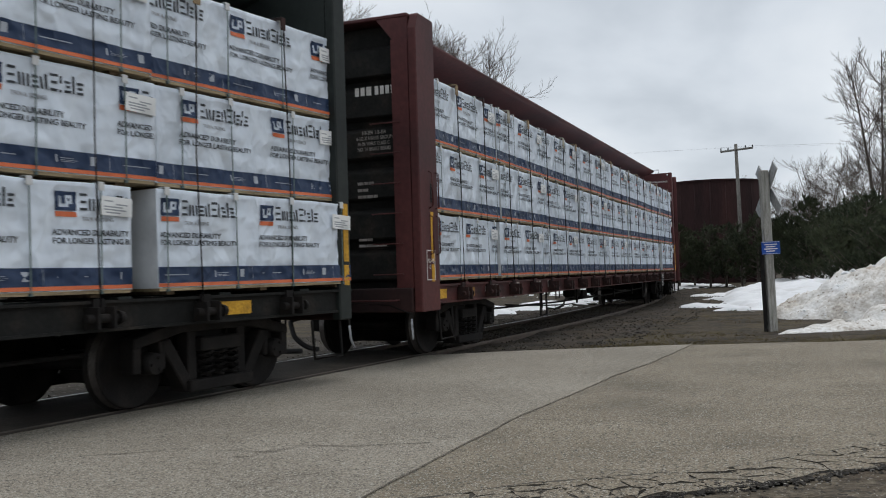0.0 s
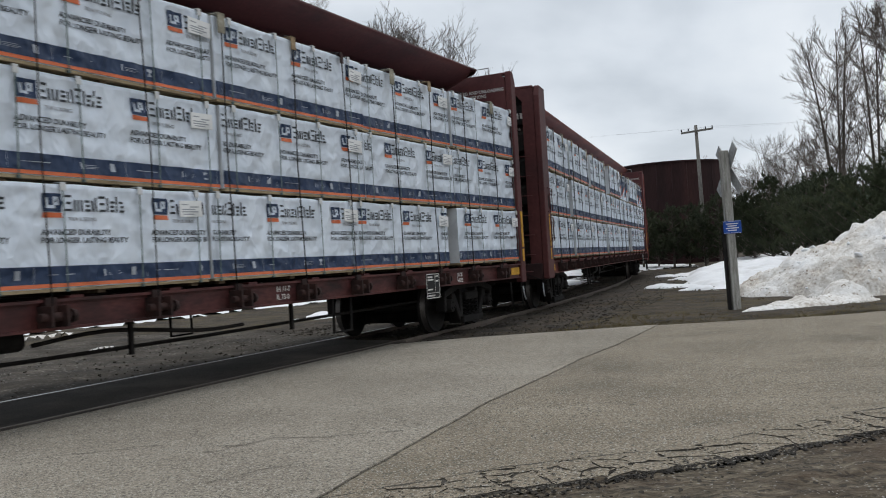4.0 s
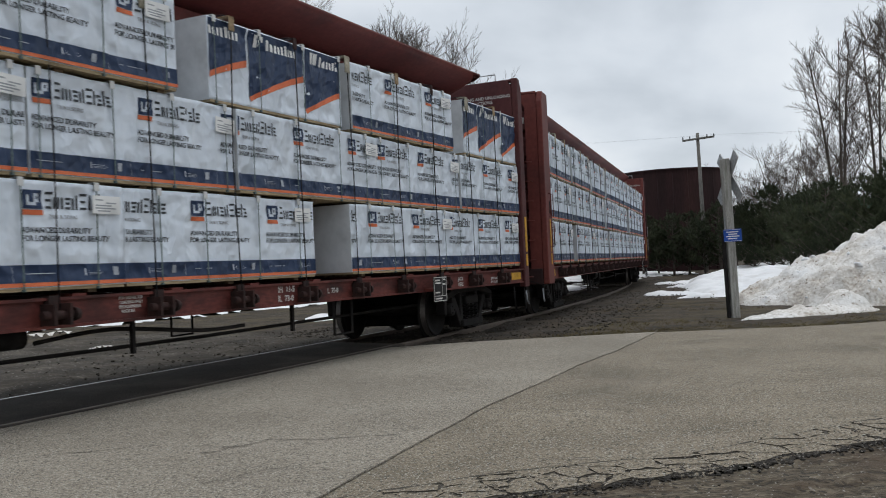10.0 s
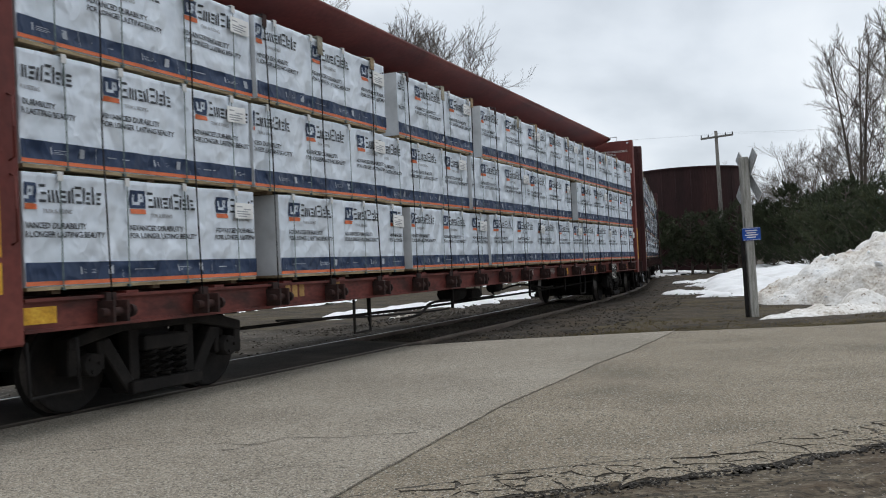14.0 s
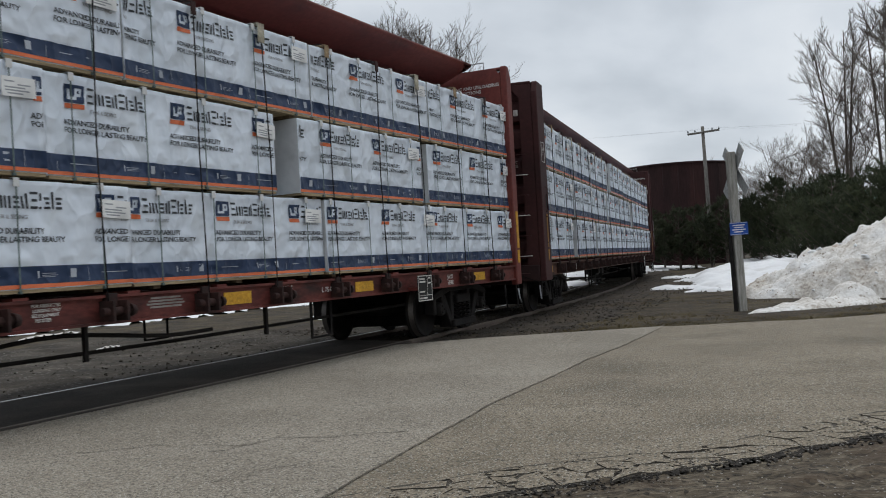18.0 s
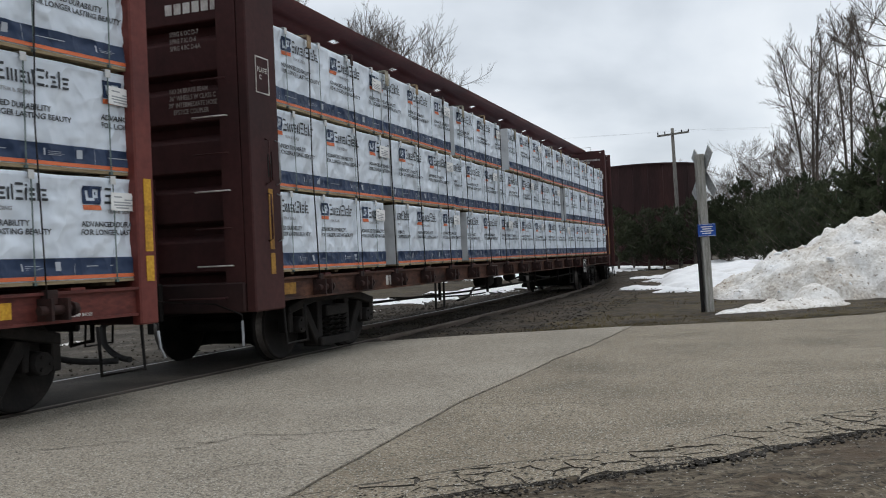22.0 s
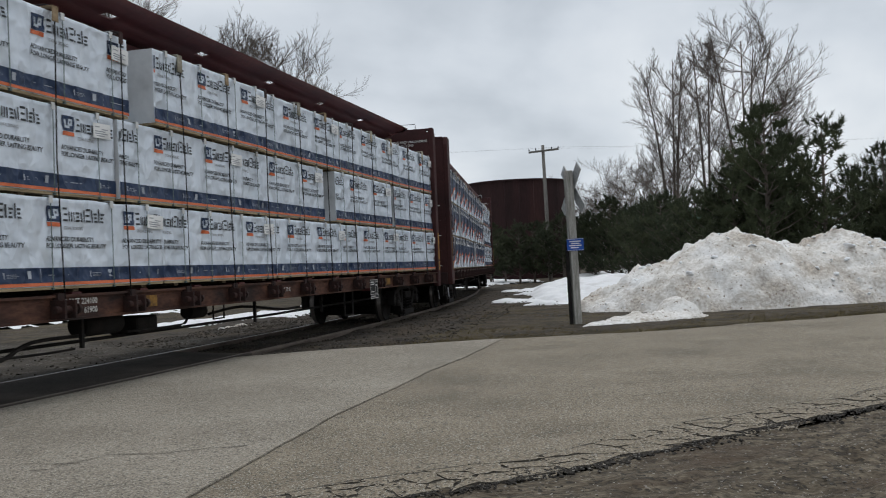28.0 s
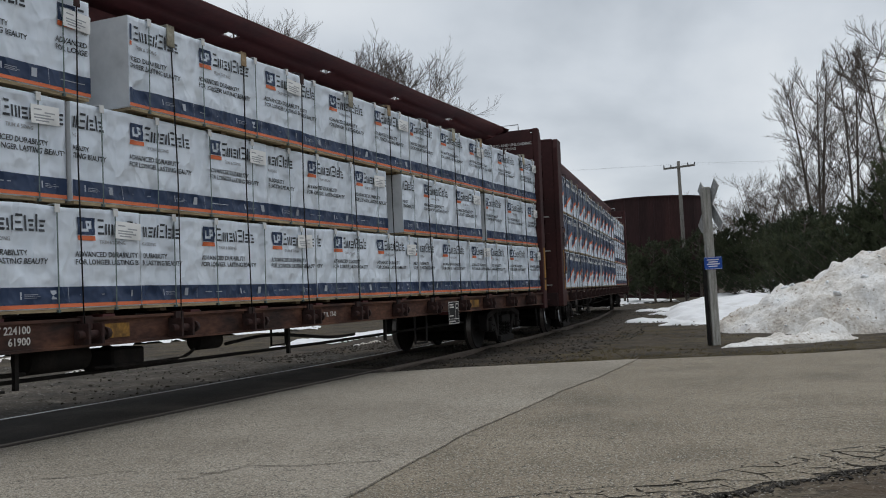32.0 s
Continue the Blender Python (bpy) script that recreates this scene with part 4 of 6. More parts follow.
    lp = [(d + 0.10, 1.30, 0.60), (d + 0.10, 1.30, 0.68), (d + 0.13, 1.0, 0.80), (d + 0.15, 0.35, 0.84), (d + 0.40, 0.05, 1.0)]
    pipe(lv, [(x, y * ys, z) for x, y, z in lp], 0.010, 5)
    part("uncoupling_lever", lv, M_STEEL, bh)
    lv = bmesh.new()
    pipe(lv, [(d + 0.10, 1.30 * ys, 0.62), (d + 0.11, 1.31 * ys, 0.46), (d + 0.15, 1.33 * ys, 0.36)], 0.014, 6)
    part("lever_handle", lv, M_GREYINK, bh, "pale painted lever handle")
    # stencils on the outer face, between the ribs
    if end < 0:
        xo = 0.464
        for kind, z, size, body in stencils.get("end", ()):
            if kind == "bars":
                bm = bmesh.new()
                x = stencils.get("from", 0.42)
                for w in body:
                    bar_yz(bm, x, x + w, z, z + size, xo)
                    x += w + size * 0.22
                ob = part("stencil", bm, M_WORNPAINT if size < 0.1 else M_WHITEPAINT, bh, "white stencilled car number as bars")
                ob["kind"] = "stuff"
            else:
                hang("stencil", text_mesh(body, size, M_WORNPAINT), bh, "worn white stencilled words", Matrix.Translation((xo, stencils.get("from", 0.42), z)) @ pose(0, 0, 0, 0, 0, 90) @ Matrix.Diagonal((0.74, 1, 1, 1)))
        if "plate" in stencils:
            hang("stencil", text_mesh("PLATE\n  C", 0.075, M_WHITEPAINT), bh, "white stencilled words", Matrix.Translation((0.425, 1.428, stencils["plate"] + 0.03)) @ pose(0, 0, 0, 0, 0, 180))
    else:
        for kind, z, size, body in stencils.get("inside", ()):
            hang("stencil", text_mesh(body, size, M_WHITEPAINT), bh, "white stencilled words", Matrix.Translation((-0.004, -0.15, z)) @ pose(0, 0, 0, 0, 0, -90))
    return bh


def bar_yz(bm, y0, y1, z0, z1, x):
    bm.faces.new([bm.verts.new(p) for p in ((x, y0, z0), (x, y1, z0), (x, y1, z1), (x, y0, z1))])


def prism_yz(bm, outline, x0, x1):
    a = [bm.verts.new((x0, y, z)) for y, z in outline]
    b = [bm.verts.new((x1, y, z)) for y, z in outline]
    n = len(outline)
    bm.faces.new(a)
    bm.faces.new(b[::-1])
    for k in range(n):
        bm.faces.new((a[k], b[k], b[(k + 1) % n], a[(k + 1) % n]))


def smooth_line(pts, per):
    """Points along a Catmull-Rom curve."""
    p = [Vector(q) for q in pts]
    p = [p[0]] + p + [p[-1]]
    out = []
    for i in range(1, len(p) - 2):
        for k in range(per):
            f = k / per
            a, b, c, e = p[i - 1], p[i], p[i + 1], p[i + 2]
            out.append(0.5 * (2 * b + (c - a) * f + (2 * a - 5 * b + 4 * c - e) * f * f + (3 * b - a - 3 * c + e) * f ** 3))
    return out + [p[-2]]


M_WINCH = material("grimy_winch_paint", (0.034, 0.016, 0.014), 0.75, dark=(0.015, 0.010, 0.009), light=(0.06, 0.026, 0.021), scale=5, fine=30)


def winch_mesh():
    bm = bmesh.new()
    box(bm, -0.10, -0.07, -0.20, 0.0, -0.13, 0.08)
    box(bm, 0.07, 0.10, -0.20, 0.0, -0.13, 0.08)
    tube(bm, (-0.17, -0.12, -0.03), (0.19, -0.12, -0.03), 0.045, sides=8)
    tube(bm, (0.16, -0.12, -0.03), (0.22, -0.12, -0.03), 0.075, 0.06, sides=8)
    box(bm, -0.06, 0.06, -0.08, 0.0, 0.02, 0.16)
    return bm


def guard_mesh(mt, w, drop):
    bm = bevelled(boxes((-w, w, -1.410, -1.396, 3.935 - drop, 3.935), (-w, w, -1.410, -1.25, 3.936, 3.944)), 0.003)
    return mesh_of("edge_guard", bm, mt)


M_BOARD = material("pale_card", (0.31, 0.285, 0.22), 0.85, dark=(0.19, 0.17, 0.125), light=(0.42, 0.39, 0.31), scale=6, fine=40, bump=0.05, per_object=0.2)
GUARDS = [guard_mesh(M_BOARD, 0.055, 0.21), guard_mesh(M_CARD, 0.045, 0.15), guard_mesh(M_WINCH, 0.035, 0.13)]


WING = [(-0.82, 4.700), (-0.805, 4.665), (-0.75, 4.635), (-0.65, 4.60), (-0.52, 4.565), (-0.40, 4.535), (-0.22, 4.49), (-0.04, 4.44)]


def wing_mesh(side, slotted, drop):
    """One arm of the chord: a curved plate with a row of slots, its ends cut to a taper."""
    bm = bmesh.new()
    xs, x = [-11.33], -10.29
    while x < 10.8:
        xs += [x, x + 0.26]
        x += 2.33
    xs.append(11.10)
    n = len(WING)
    grid = {}
    for i, x in enumerate(xs):
        for j, (y, z) in enumerate(WING):
            cut_back = 0.55 * (1 - j / (n - 1)) ** 1.5
            xx = x + 0.3 * cut_back if i == 0 else x - cut_back if i == len(xs) - 1 else x
            for up in (0, 1):
                grid[i, j, up] = bm.verts.new((xx, -side * (y - (0.012 * up if j < 2 else 0)), z - drop * (1 - j / (n - 1)) + 0.022 * up))
    solid = {(i, j) for i in range(len(xs) - 1) for j in range(n - 1) if not (slotted and i % 2 == 1 and j == 4)}
    for i, j in solid:
        for up in (0, 1):
            q = [grid[i, j, up], grid[i + 1, j, up], grid[i + 1, j + 1, up], grid[i, j + 1, up]]
            bm.faces.new(q).smooth = True
        for (ni, nj), (p, q) in (((i - 1, j), ((i, j), (i, j + 1))), ((i + 1, j), ((i + 1, j), (i + 1, j + 1))), ((i, j - 1), ((i, j), (i + 1, j))), ((i, j + 1), ((i, j + 1), (i + 1, j + 1)))):
            if (ni, nj) not in solid:
                bm.faces.new([grid[(*p, 0)], grid[(*q, 0)], grid[(*q, 1)], grid[(*p, 1)]])
    return bm


REFLECTORS = {0: (-6.6, 2.1, 9.4), 1: (-11.25, -10.1, 10.95), 2: (-11.25, -8.6, -3.85, 10.95), 3: (-11.25, 3.43, 5.98, 9.6), 4: (-11.25, -1.64, 7.2), 5: (-11.25, 9.4)}
M_OCHRE = material("ochre_lettering", (0.42, 0.25, 0.09), 0.7, dark=(0.22, 0.12, 0.05), light=(0.52, 0.33, 0.13), scale=6, fine=60, bump=0)
M_DULL = material("soiled_reflector", (0.27, 0.14, 0.03), 0.7, dark=(0.11, 0.06, 0.022), light=(0.40, 0.21, 0.04), scale=7, fine=40, bump=0.03)
M_SILL = material("soiled_oxide_paint", (0.115, 0.029, 0.024), 0.62, dark=(0.036, 0.015, 0.013), light=(0.165, 0.047, 0.036), scale=2.2, fine=16, bump=0.1, amount=0.7, stretch=(0.7, 1, 1.8))
M_SILLBROWN = material("soiled_brown_paint", (0.074, 0.0235, 0.0225), 0.62, dark=(0.026, 0.012, 0.011), light=(0.112, 0.036, 0.03), scale=2.2, fine=16, bump=0.1, amount=0.7, stretch=(0.7, 1, 1.8))
M_SILLRUST = material("rusty_brown_paint", (0.066, 0.029, 0.020), 0.75, dark=(0.022, 0.013, 0.011), light=(0.135, 0.062, 0.038), scale=2.6, fine=18, bump=0.2, amount=0.8, stretch=(0.7, 1, 1.8))
SILLS = {0: M_GRIMESHADE, 1: M_SILLBROWN, 2: M_SILL, 3: M_SILL, 4: M_SILLRUST, 5: M_SILLRUST}


def make_car(number, paint, end_paint, style, label, stencils):
    car = new("centre_beam_car")
    tagged(car, label, "rail car", "cars of the train")
    part("centre_sill", boxes((-11.4, 11.4, -0.22, 0.22, 0.72, 0.98)), M_SOOT, car, "sooty centre sill")
    part("deck", boxes((-11.38, 11.38, -1.30, 1.30, 0.985, 1.02)), paint, car)
    for s in (-1, 1):
        bm = bmesh.new()
        y = s * 1.36
        prism_yz(bm, [(y + s * 0.045, 1.045), (y + s * 0.045, 1.02), (y, 1.02), (y, 0.81), (y + s * 0.03, 0.81), (y + s * 0.03, 0.785), (y - s * 0.10, 0.785), (y - s * 0.10, 0.81), (y - s * 0.03, 0.81), (y - s * 0.03, 1.02), (y - s * 0.10, 1.02), (y - s * 0.10, 1.045)], -11.36, 11.30)
        part("side_sill", bm, SILLS[number], car, "soiled side sill")
        for k in range(18):
            x = -10.5 + 1.215 * k
            part("winch", winch_mesh(), M_STEEL if number == 0 else M_WINCH, car, m=pose(x, s * 1.362, 0.925, 0, 0, 0 if s < 0 else 180) @ Matrix.Diagonal((0.95, 0.85, 0.85, 1)))
            part("bunk", boxes((x + 0.25, x + 0.40, min(s * 0.15, s * 1.36), max(s * 0.15, s * 1.36), 1.046, 1.068)), paint, car)
        for k in range(18):
            # tie-down from the winch over the stack to the beam
            x = -10.5 + 1.215 * k + 0.05 * math.sin(k * 2.7 + number)
            lean = 0.03 * math.sin(k * 1.9 + number * 1.3)
            bm = bmesh.new()
            y = s * 1.405
            pipe(bm, [(x, s * 1.43, 0.93), (x + lean, y, 2.4), (x - lean, y - s * 0.005, 3.935), (x, s * 1.30, 3.965), (x, s * 0.12, 3.975)], 0.0075, 4)
            part("tiedown", bm, M_WEB, car, "black tie-down cable")
            if s < 0:
                hang("edge_guard", GUARDS[(k + number) % 3], car, "card edge protector under the tie-down", pose(x - lean, 0, 0))
        for x in REFLECTORS[number]:
            yy = s * 1.361
            dull = number == 4 or x == -10.1
            part("reflector", boxes((x - 0.22, x + 0.22, min(yy, yy + s * 0.008), max(yy, yy + s * 0.008), 0.85, 0.98)), M_DULL if dull else M_YELLOW, car, "dirty yellow reflective plate" if dull else "yellow reflective plate")
    for k in range(9):
        x = -8.0 + 2.0 * k
        part("crossbearer", boxes((x - 0.05, x + 0.05, -1.33, -0.221, 0.80, 0.984), (x - 0.05, x + 0.05, 0.221, 1.33, 0.80, 0.984)), paint, car)
    # centre beam: two slotted wing plates that rise outwards from the web
    for sd in (-1, 1):
        part("chord_wing", wing_mesh(sd, number == 4, 0.08 if number == 4 else 0.0), paint, car, "wide curved wing of the top chord")
    part("web_strip", boxes((-11.3, 11.2, -0.03, 0.03, 3.80, 4.45)), paint, car)
    for k in range(9):
        x = -7.6 + 1.9 * k
        part("beam_post", boxes((x - 0.06, x + 0.06, -0.09, 0.09, 1.021, 3.795)), paint, car)
    for k in range(8):
        x = -7.6 + 1.9 * k
        dg = bmesh.new()
        up = k % 2 == 0
        prism(dg, [(x + 0.06, 1.03 if up else 3.65), (x + 1.84, 3.65 if up else 1.03), (x + 1.84, 3.78 if up else 1.16), (x + 0.06, 1.16 if up else 3.78)], -0.04, 0.04)
        part("diagonal", dg, paint, car)
    for e in (-1, 1):
        bulkhead_parts(car, number, end_paint, e, style, stencils)
        make_bogie(car, number, e)
    # under-floor brake gear
    bm = bmesh.new()
    tube(bm, (-2.2, -0.85, 0.68), (-1.5, -0.85, 0.68), 0.13, sides=16)
    part("air_reservoir", bm, M_STEEL, car, "black brake air reservoir")
    bm = bmesh.new()
    tube(bm, (0.2, -0.8, 0.70), (0.6, -0.8, 0.70), 0.10, sides=12)
    part("brake_cylinder", bm, M_STEEL, car)
    bm = bmesh.new()
    pipe(bm, [(-8.5, -0.75, 0.56), (-3, -0.75, 0.50), (3, -0.75, 0.50), (8.5, -0.75, 0.56)], 0.022, 6)
    part("train_line", bm, M_STEEL, car)
    bm = bmesh.new()
    pipe(bm, smooth_line([(-7.6, -1.10, 0.62), (-5.4, -1.12, 0.52), (-3.4, -1.10, 0.46), (-2.6, -1.10, 0.46)], 3), 0.015, 6)
    part("brake_rod", bm, M_STEEL, car)
    for x in (-5.4, -2.5, 1.6, 4.2):
        part("pipe_hanger", boxes((x - 0.02, x + 0.02, -1.14, -1.10, 0.46, 0.80)), M_STEEL, car)
    part("valve_box", bevelled(boxes((-1.2, -0.75, -0.95, -0.55, 0.50, 0.72)), 0.02), M_STEEL, car, "black control valve box")
    for pts, r in (([(-4.4, -1.1, 0.40), (-3.7, -1.1, 0.45), (-3.2, -1.05, 0.58), (-2.3, -1.0, 0.58)], 0.022), ([(-1.5, -1.0, 0.56), (-0.4, -1.05, 0.56), (0.2, -0.8, 0.62)], 0.018), ([(0.7, -0.85, 0.64), (1.5, -0.95, 0.70), (2.6, -1.1, 0.60), (3.3, -1.1, 0.60)], 0.022)):
        bm = bmesh.new()
        pipe(bm, smooth_line(pts, 4), r, 6)
        part("brake_lever_rod", bm, M_STEEL, car)
    for s in (-1, 1):
        for x in (-6.2, 4.8):
            bm = bmesh.new()
            pipe(bm, [(x, s * 1.33, 0.80), (x, s * 1.33, 0.36), (x + 0.42, s * 1.33, 0.36), (x + 0.42, s * 1.33, 0.80)], 0.020, 5)
            part("side_step", bm, M_STEEL, car)
    for kind, x, z, size, body in stencils.get("sill", ()):
        y = -1.366
        if kind != "panel":
            z, size = 0.79 + (z - 0.645) * 0.64, size * (0.75 if kind == "bars" else 0.68 if size < 0.095 else 0.85)
        if kind == "bars":
            bm = bmesh.new()
            for w in body:
                bar(bm, x, x + w, z, z + size, y)
                x += w + size * 0.3
            part("stencil", bm, M_OCHRE if number == 3 else M_WHITEPAINT, car, "stencilled number as plain bars")["kind"] = "stuff"
        elif kind == "lines":
            bm = bmesh.new()
            for k, w in enumerate(body):
                bar(bm, x + (0.5 - w) / 2, x + (0.5 + w) / 2, z + k * size * 1.6, z + k * size * 1.6 + size, y)
            part("stencil", bm, M_WORNPAINT, car, "worn pale lines of small print")["kind"] = "stuff"
        elif kind == "panel":
            part("panel_bracket", boxes((x + 0.1, x + 0.32, y - 0.20, y, z + 0.15, z + 0.20)), paint, car)
            y -= 0.21
            pl = part("stencil_panel", boxes((x, x + 0.42, y - 0.006, y + 0.006, z, z + 0.36)), M_BLACK, car, "black panel with white frame and small print")
            bm = bmesh.new()
            for a, b, c, d in ((0, 0.42, 0, 0.012), (0, 0.42, 0.348, 0.36), (0, 0.012, 0.012, 0.348), (0.408, 0.42, 0.012, 0.348), (0.012, 0.408, 0.075, 0.083), (0.27, 0.278, 0.083, 0.348)):
                bar(bm, x + a, x + b, z + c, z + d, y - 0.008)
            for a, b, c in ((0.04, 0.20, 0.30), (0.04, 0.22, 0.26), (0.04, 0.2, 0.12), (0.04, 0.26, 0.03), (0.30, 0.38, 0.31), (0.30, 0.38, 0.24)):
                bar(bm, x + a, x + b, z + c, z + c + 0.022, y - 0.008)
            part("panel_print", bm, M_WHITEPAINT, pl, "white frame and print")["kind"] = "stuff"
        else:
            letter(car, body, size, x, y, z, None, "white stencilled words")
    MOVING.append((car, number, Matrix()))
    return car


def letter(parent, body, size, x, y, z, mt=None, label="", turn=0):
    me = text_mesh(body, size, mt or M_WHITEPAINT)
    return hang("lettering", me, parent, label, pose(x, y, z, 0, 0, turn))


# ---- wrapped bundles ----
BLEN, BWID, BHIGH = 3.10, 1.20, 0.885
PRINT_PITCH = 1.25


def clip_mesh(me, x0, x1):
    bm = bmesh.new()
    bm.from_mesh(me)
    for x, n in ((x0, -1), (x1, 1)):
        bmesh.ops.bisect_plane(bm, geom=bm.verts[:] + bm.edges[:] + bm.faces[:], plane_co=(x, 0, 0), plane_no=(n, 0, 0), clear_outer=True)
    return bm


def fold(x, z, seed, side=-1):
    """How far the sheet lies inside the pack's face at a place: slack, long slanting creases and small crumples."""
    L, H = BLEN / 2, BHIGH
    u, v = x * 1.7 + seed * 7.3, z * 2.6 + side * 11
    slack = 0.5 + 0.5 * noise.noise((u * 0.8, v * 0.7, seed))
    a = abs(noise.noise((u * 1.6 + v * 1.3, v * 1.1 - u * 0.5, seed + 4)))
    b = abs(noise.noise((u * 3.4 - v * 2.2, v * 2.3 + u, seed + 9)))
    c = noise.noise((u * 8, v * 8, seed + 2))
    edge = max(0.1, min(1, min(z, H - z) / 0.10, (L - abs(x)) / 0.10))
    return (0.036 * a + 0.027 * b + 0.010 * slack + 0.006 * c) * edge


def follow(bm, at, z0, seed, lift):
    """Lay flat printing on the creased face: its own x and z shifted by at and z0."""
    for v in bm.verts:
        v.co.y = -(BWID / 2 - 0.004 - fold(v.co.x + at, v.co.z + z0, seed)) - lift + (0 if v.co.y > -0.001 else -0.0015)
    return bm


def wrap_mesh(seed):
    """A sheeted pack: shallow folds on its faces, grey ends."""
    bm = bmesh.new()
    nx, nz = 78, 22
    L, Wd, H = BLEN / 2, BWID / 2, BHIGH
    grid = {}
    for side in (-1, 1):
        for i in range(nx + 1):
            for j in range(nz + 1):
                x, z = -L + 2 * L * i / nx, H * j / nz
                grid[side, i, j] = bm.verts.new((x, side * (Wd - 0.004 - fold(x, z, seed, side)), z + (0.010 * noise.noise((x * 2.2, seed, 5)) if j == nz else 0)))
        for i in range(nx):
            for j in range(nz):
                f = bm.faces.new((grid[side, i, j], grid[side, i + 1, j], grid[side, i + 1, j + 1], grid[side, i, j + 1]))
                f.smooth = True
    for i in range(nx):
        for j in (0, nz):
            bm.faces.new((grid[-1, i, j], grid[-1, i + 1, j], grid[1, i + 1, j], grid[1, i, j]))
    for i in (0, nx):
        for j in range(nz):
            f = bm.faces.new((grid[-1, i, j], grid[-1, i, j + 1], grid[1, i, j + 1], grid[1, i, j]))
            f.material_index = 1
    for e in bm.edges:
        if len(e.link_faces) == 2 and e.calc_face_angle(0) > 0.9:
            e.smooth = False
    return mesh_of("wrap", bm, M_WRAP, M_WRAPEND)


def bar(bm, x0, x1, z0, z1, y=0.0, mi=0):
    v = [bm.verts.new((x, y, z)) for x, z in ((x0, z0), (x1, z0), (x1, z1), (x0, z1))]
    f = bm.faces.new(v)
    f.material_index = mi


def patch(bm, x0, x1, z0, z1, mi=0):
    """A flat printed field in small squares, so that it can follow the folds."""
    nx, nz = max(1, round((x1 - x0) / 0.035)), max(1, round((z1 - z0) / 0.035))
    grid = [[bm.verts.new((x0 + (x1 - x0) * i / nx, 0, z0 + (z1 - z0) * j / nz)) for j in range(nz + 1)] for i in range(nx + 1)]
    for i in range(nx):
        for j in range(nz):
            bm.faces.new((grid[i][j], grid[i + 1][j], grid[i + 1][j + 1], grid[i][j + 1])).material_index = mi


def logo_mesh():
    """A dark square over an orange foot, with two plain pale shapes left open in it."""
    bm = bmesh.new()
    for x0, x1, z0, z1 in ((0, 0.035, 0.05, 0.205), (0.035, 0.105, 0.168, 0.205), (0.062, 0.105, 0.105, 0.168), (0.105, 0.17, 0.178, 0.205), (0.17, 0.20, 0.05, 0.205), (0.035, 0.17, 0.05, 0.078), (0.128, 0.17, 0.078, 0.105), (0.128, 0.145, 0.13, 0.155)):
        patch(bm, x0, x1, z0, z1)
    patch(bm, 0, 0.20, 0.0, 0.042, 1)
    return mesh_of("emblem", bm, M_NAVY, M_ORANGE)


def wordmark_mesh():
    """The maker's name as a row of plain bars, upright ones and stacks of three short ones, of its size and colour."""
    bm = bmesh.new()
    x, z, s = 0.235, 0.058, 0.021
    for shape, w, h in (("stack", 0.070, 0.14), ("bar", 3, 0.10), ("stack", 0.060, 0.10), ("bar", 1, 0.10), ("bar", 1, 0.125), ("stack", 0.070, 0.14), ("bar", 1, 0.13), ("stack", 0.052, 0.10), ("bar", 1, 0.145), ("stack", 0.060, 0.10)):
        if shape == "stack":
            for k in range(3):
                low = z + k * (h - s) / 2
                bar(bm, x + (0.008 if k == 1 else 0), x + w - (0.008 if k == 1 else 0), low, low + s)
            x += w + 0.016
        else:
            for _ in range(w):
                bar(bm, x, x + s, z, z + h)
                x += s + 0.020
    return mesh_of("wordmark", bm, M_WORD)


LOGO, WORD = logo_mesh(), wordmark_mesh()
SLOGAN = text_mesh("ADVANCED DURABILITY\nFOR LONGER LASTING BEAUTY", 0.066, M_INK)
TAGLINE = text_mesh("TRIM & SIDING", 0.046, M_GREYINK)


def clipped(name, me, at, z, parent, seed, label="", lift=0.008):
    """Printing at x = at on the pack's face, creased with it, and cut off where the sheet folds round the corner."""
    xs = [v.co.x for v in me.vertices]
    lo, hi = min(xs) + at, max(xs) + at
    L = BLEN / 2 - 0.02
    if lo > L - 0.03 or hi < -L + 0.03:
        return
    if lo < -L or hi > L:
        bm = clip_mesh(me, -L - at, L - at)
    else:
        bm = bmesh.new()
        bm.from_mesh(me)
    m2 = bpy.data.meshes.new(name)
    follow(bm, at, z, seed, lift).to_mesh(m2)
    bm.free()
    for mt in me.materials:
        m2.materials.append(mt)
    ob = hang(name, m2, parent, label, pose(at, 0, z))
    if name in ("wordmark", "curved_lettering"):
        ob["kind"] = "stuff"


def strip_mesh(name, z0, z1, rows, lift, seed, mt):
    """A printed band along the foot of the face, laid on its folds."""
    bm = bmesh.new()
    L, n = BLEN / 2 - 0.003, 78
    grid = [[bm.verts.new((-L + 2 * L * i / n, 0, z0 + (z1 - z0) * j / rows)) for j in range(rows + 1)] for i in range(n + 1)]
    for i in range(n):
        for j in range(rows):
            bm.faces.new((grid[i][j], grid[i + 1][j], grid[i + 1][j + 1], grid[i][j + 1])).smooth = True
    return mesh_of(name, follow(bm, 0, 0, seed, lift), mt)


M_PALEPRINT = material("pale_print", (0.42, 0.45, 0.50), 0.6, scale=3, fine=20, bump=0, amount=0.1)


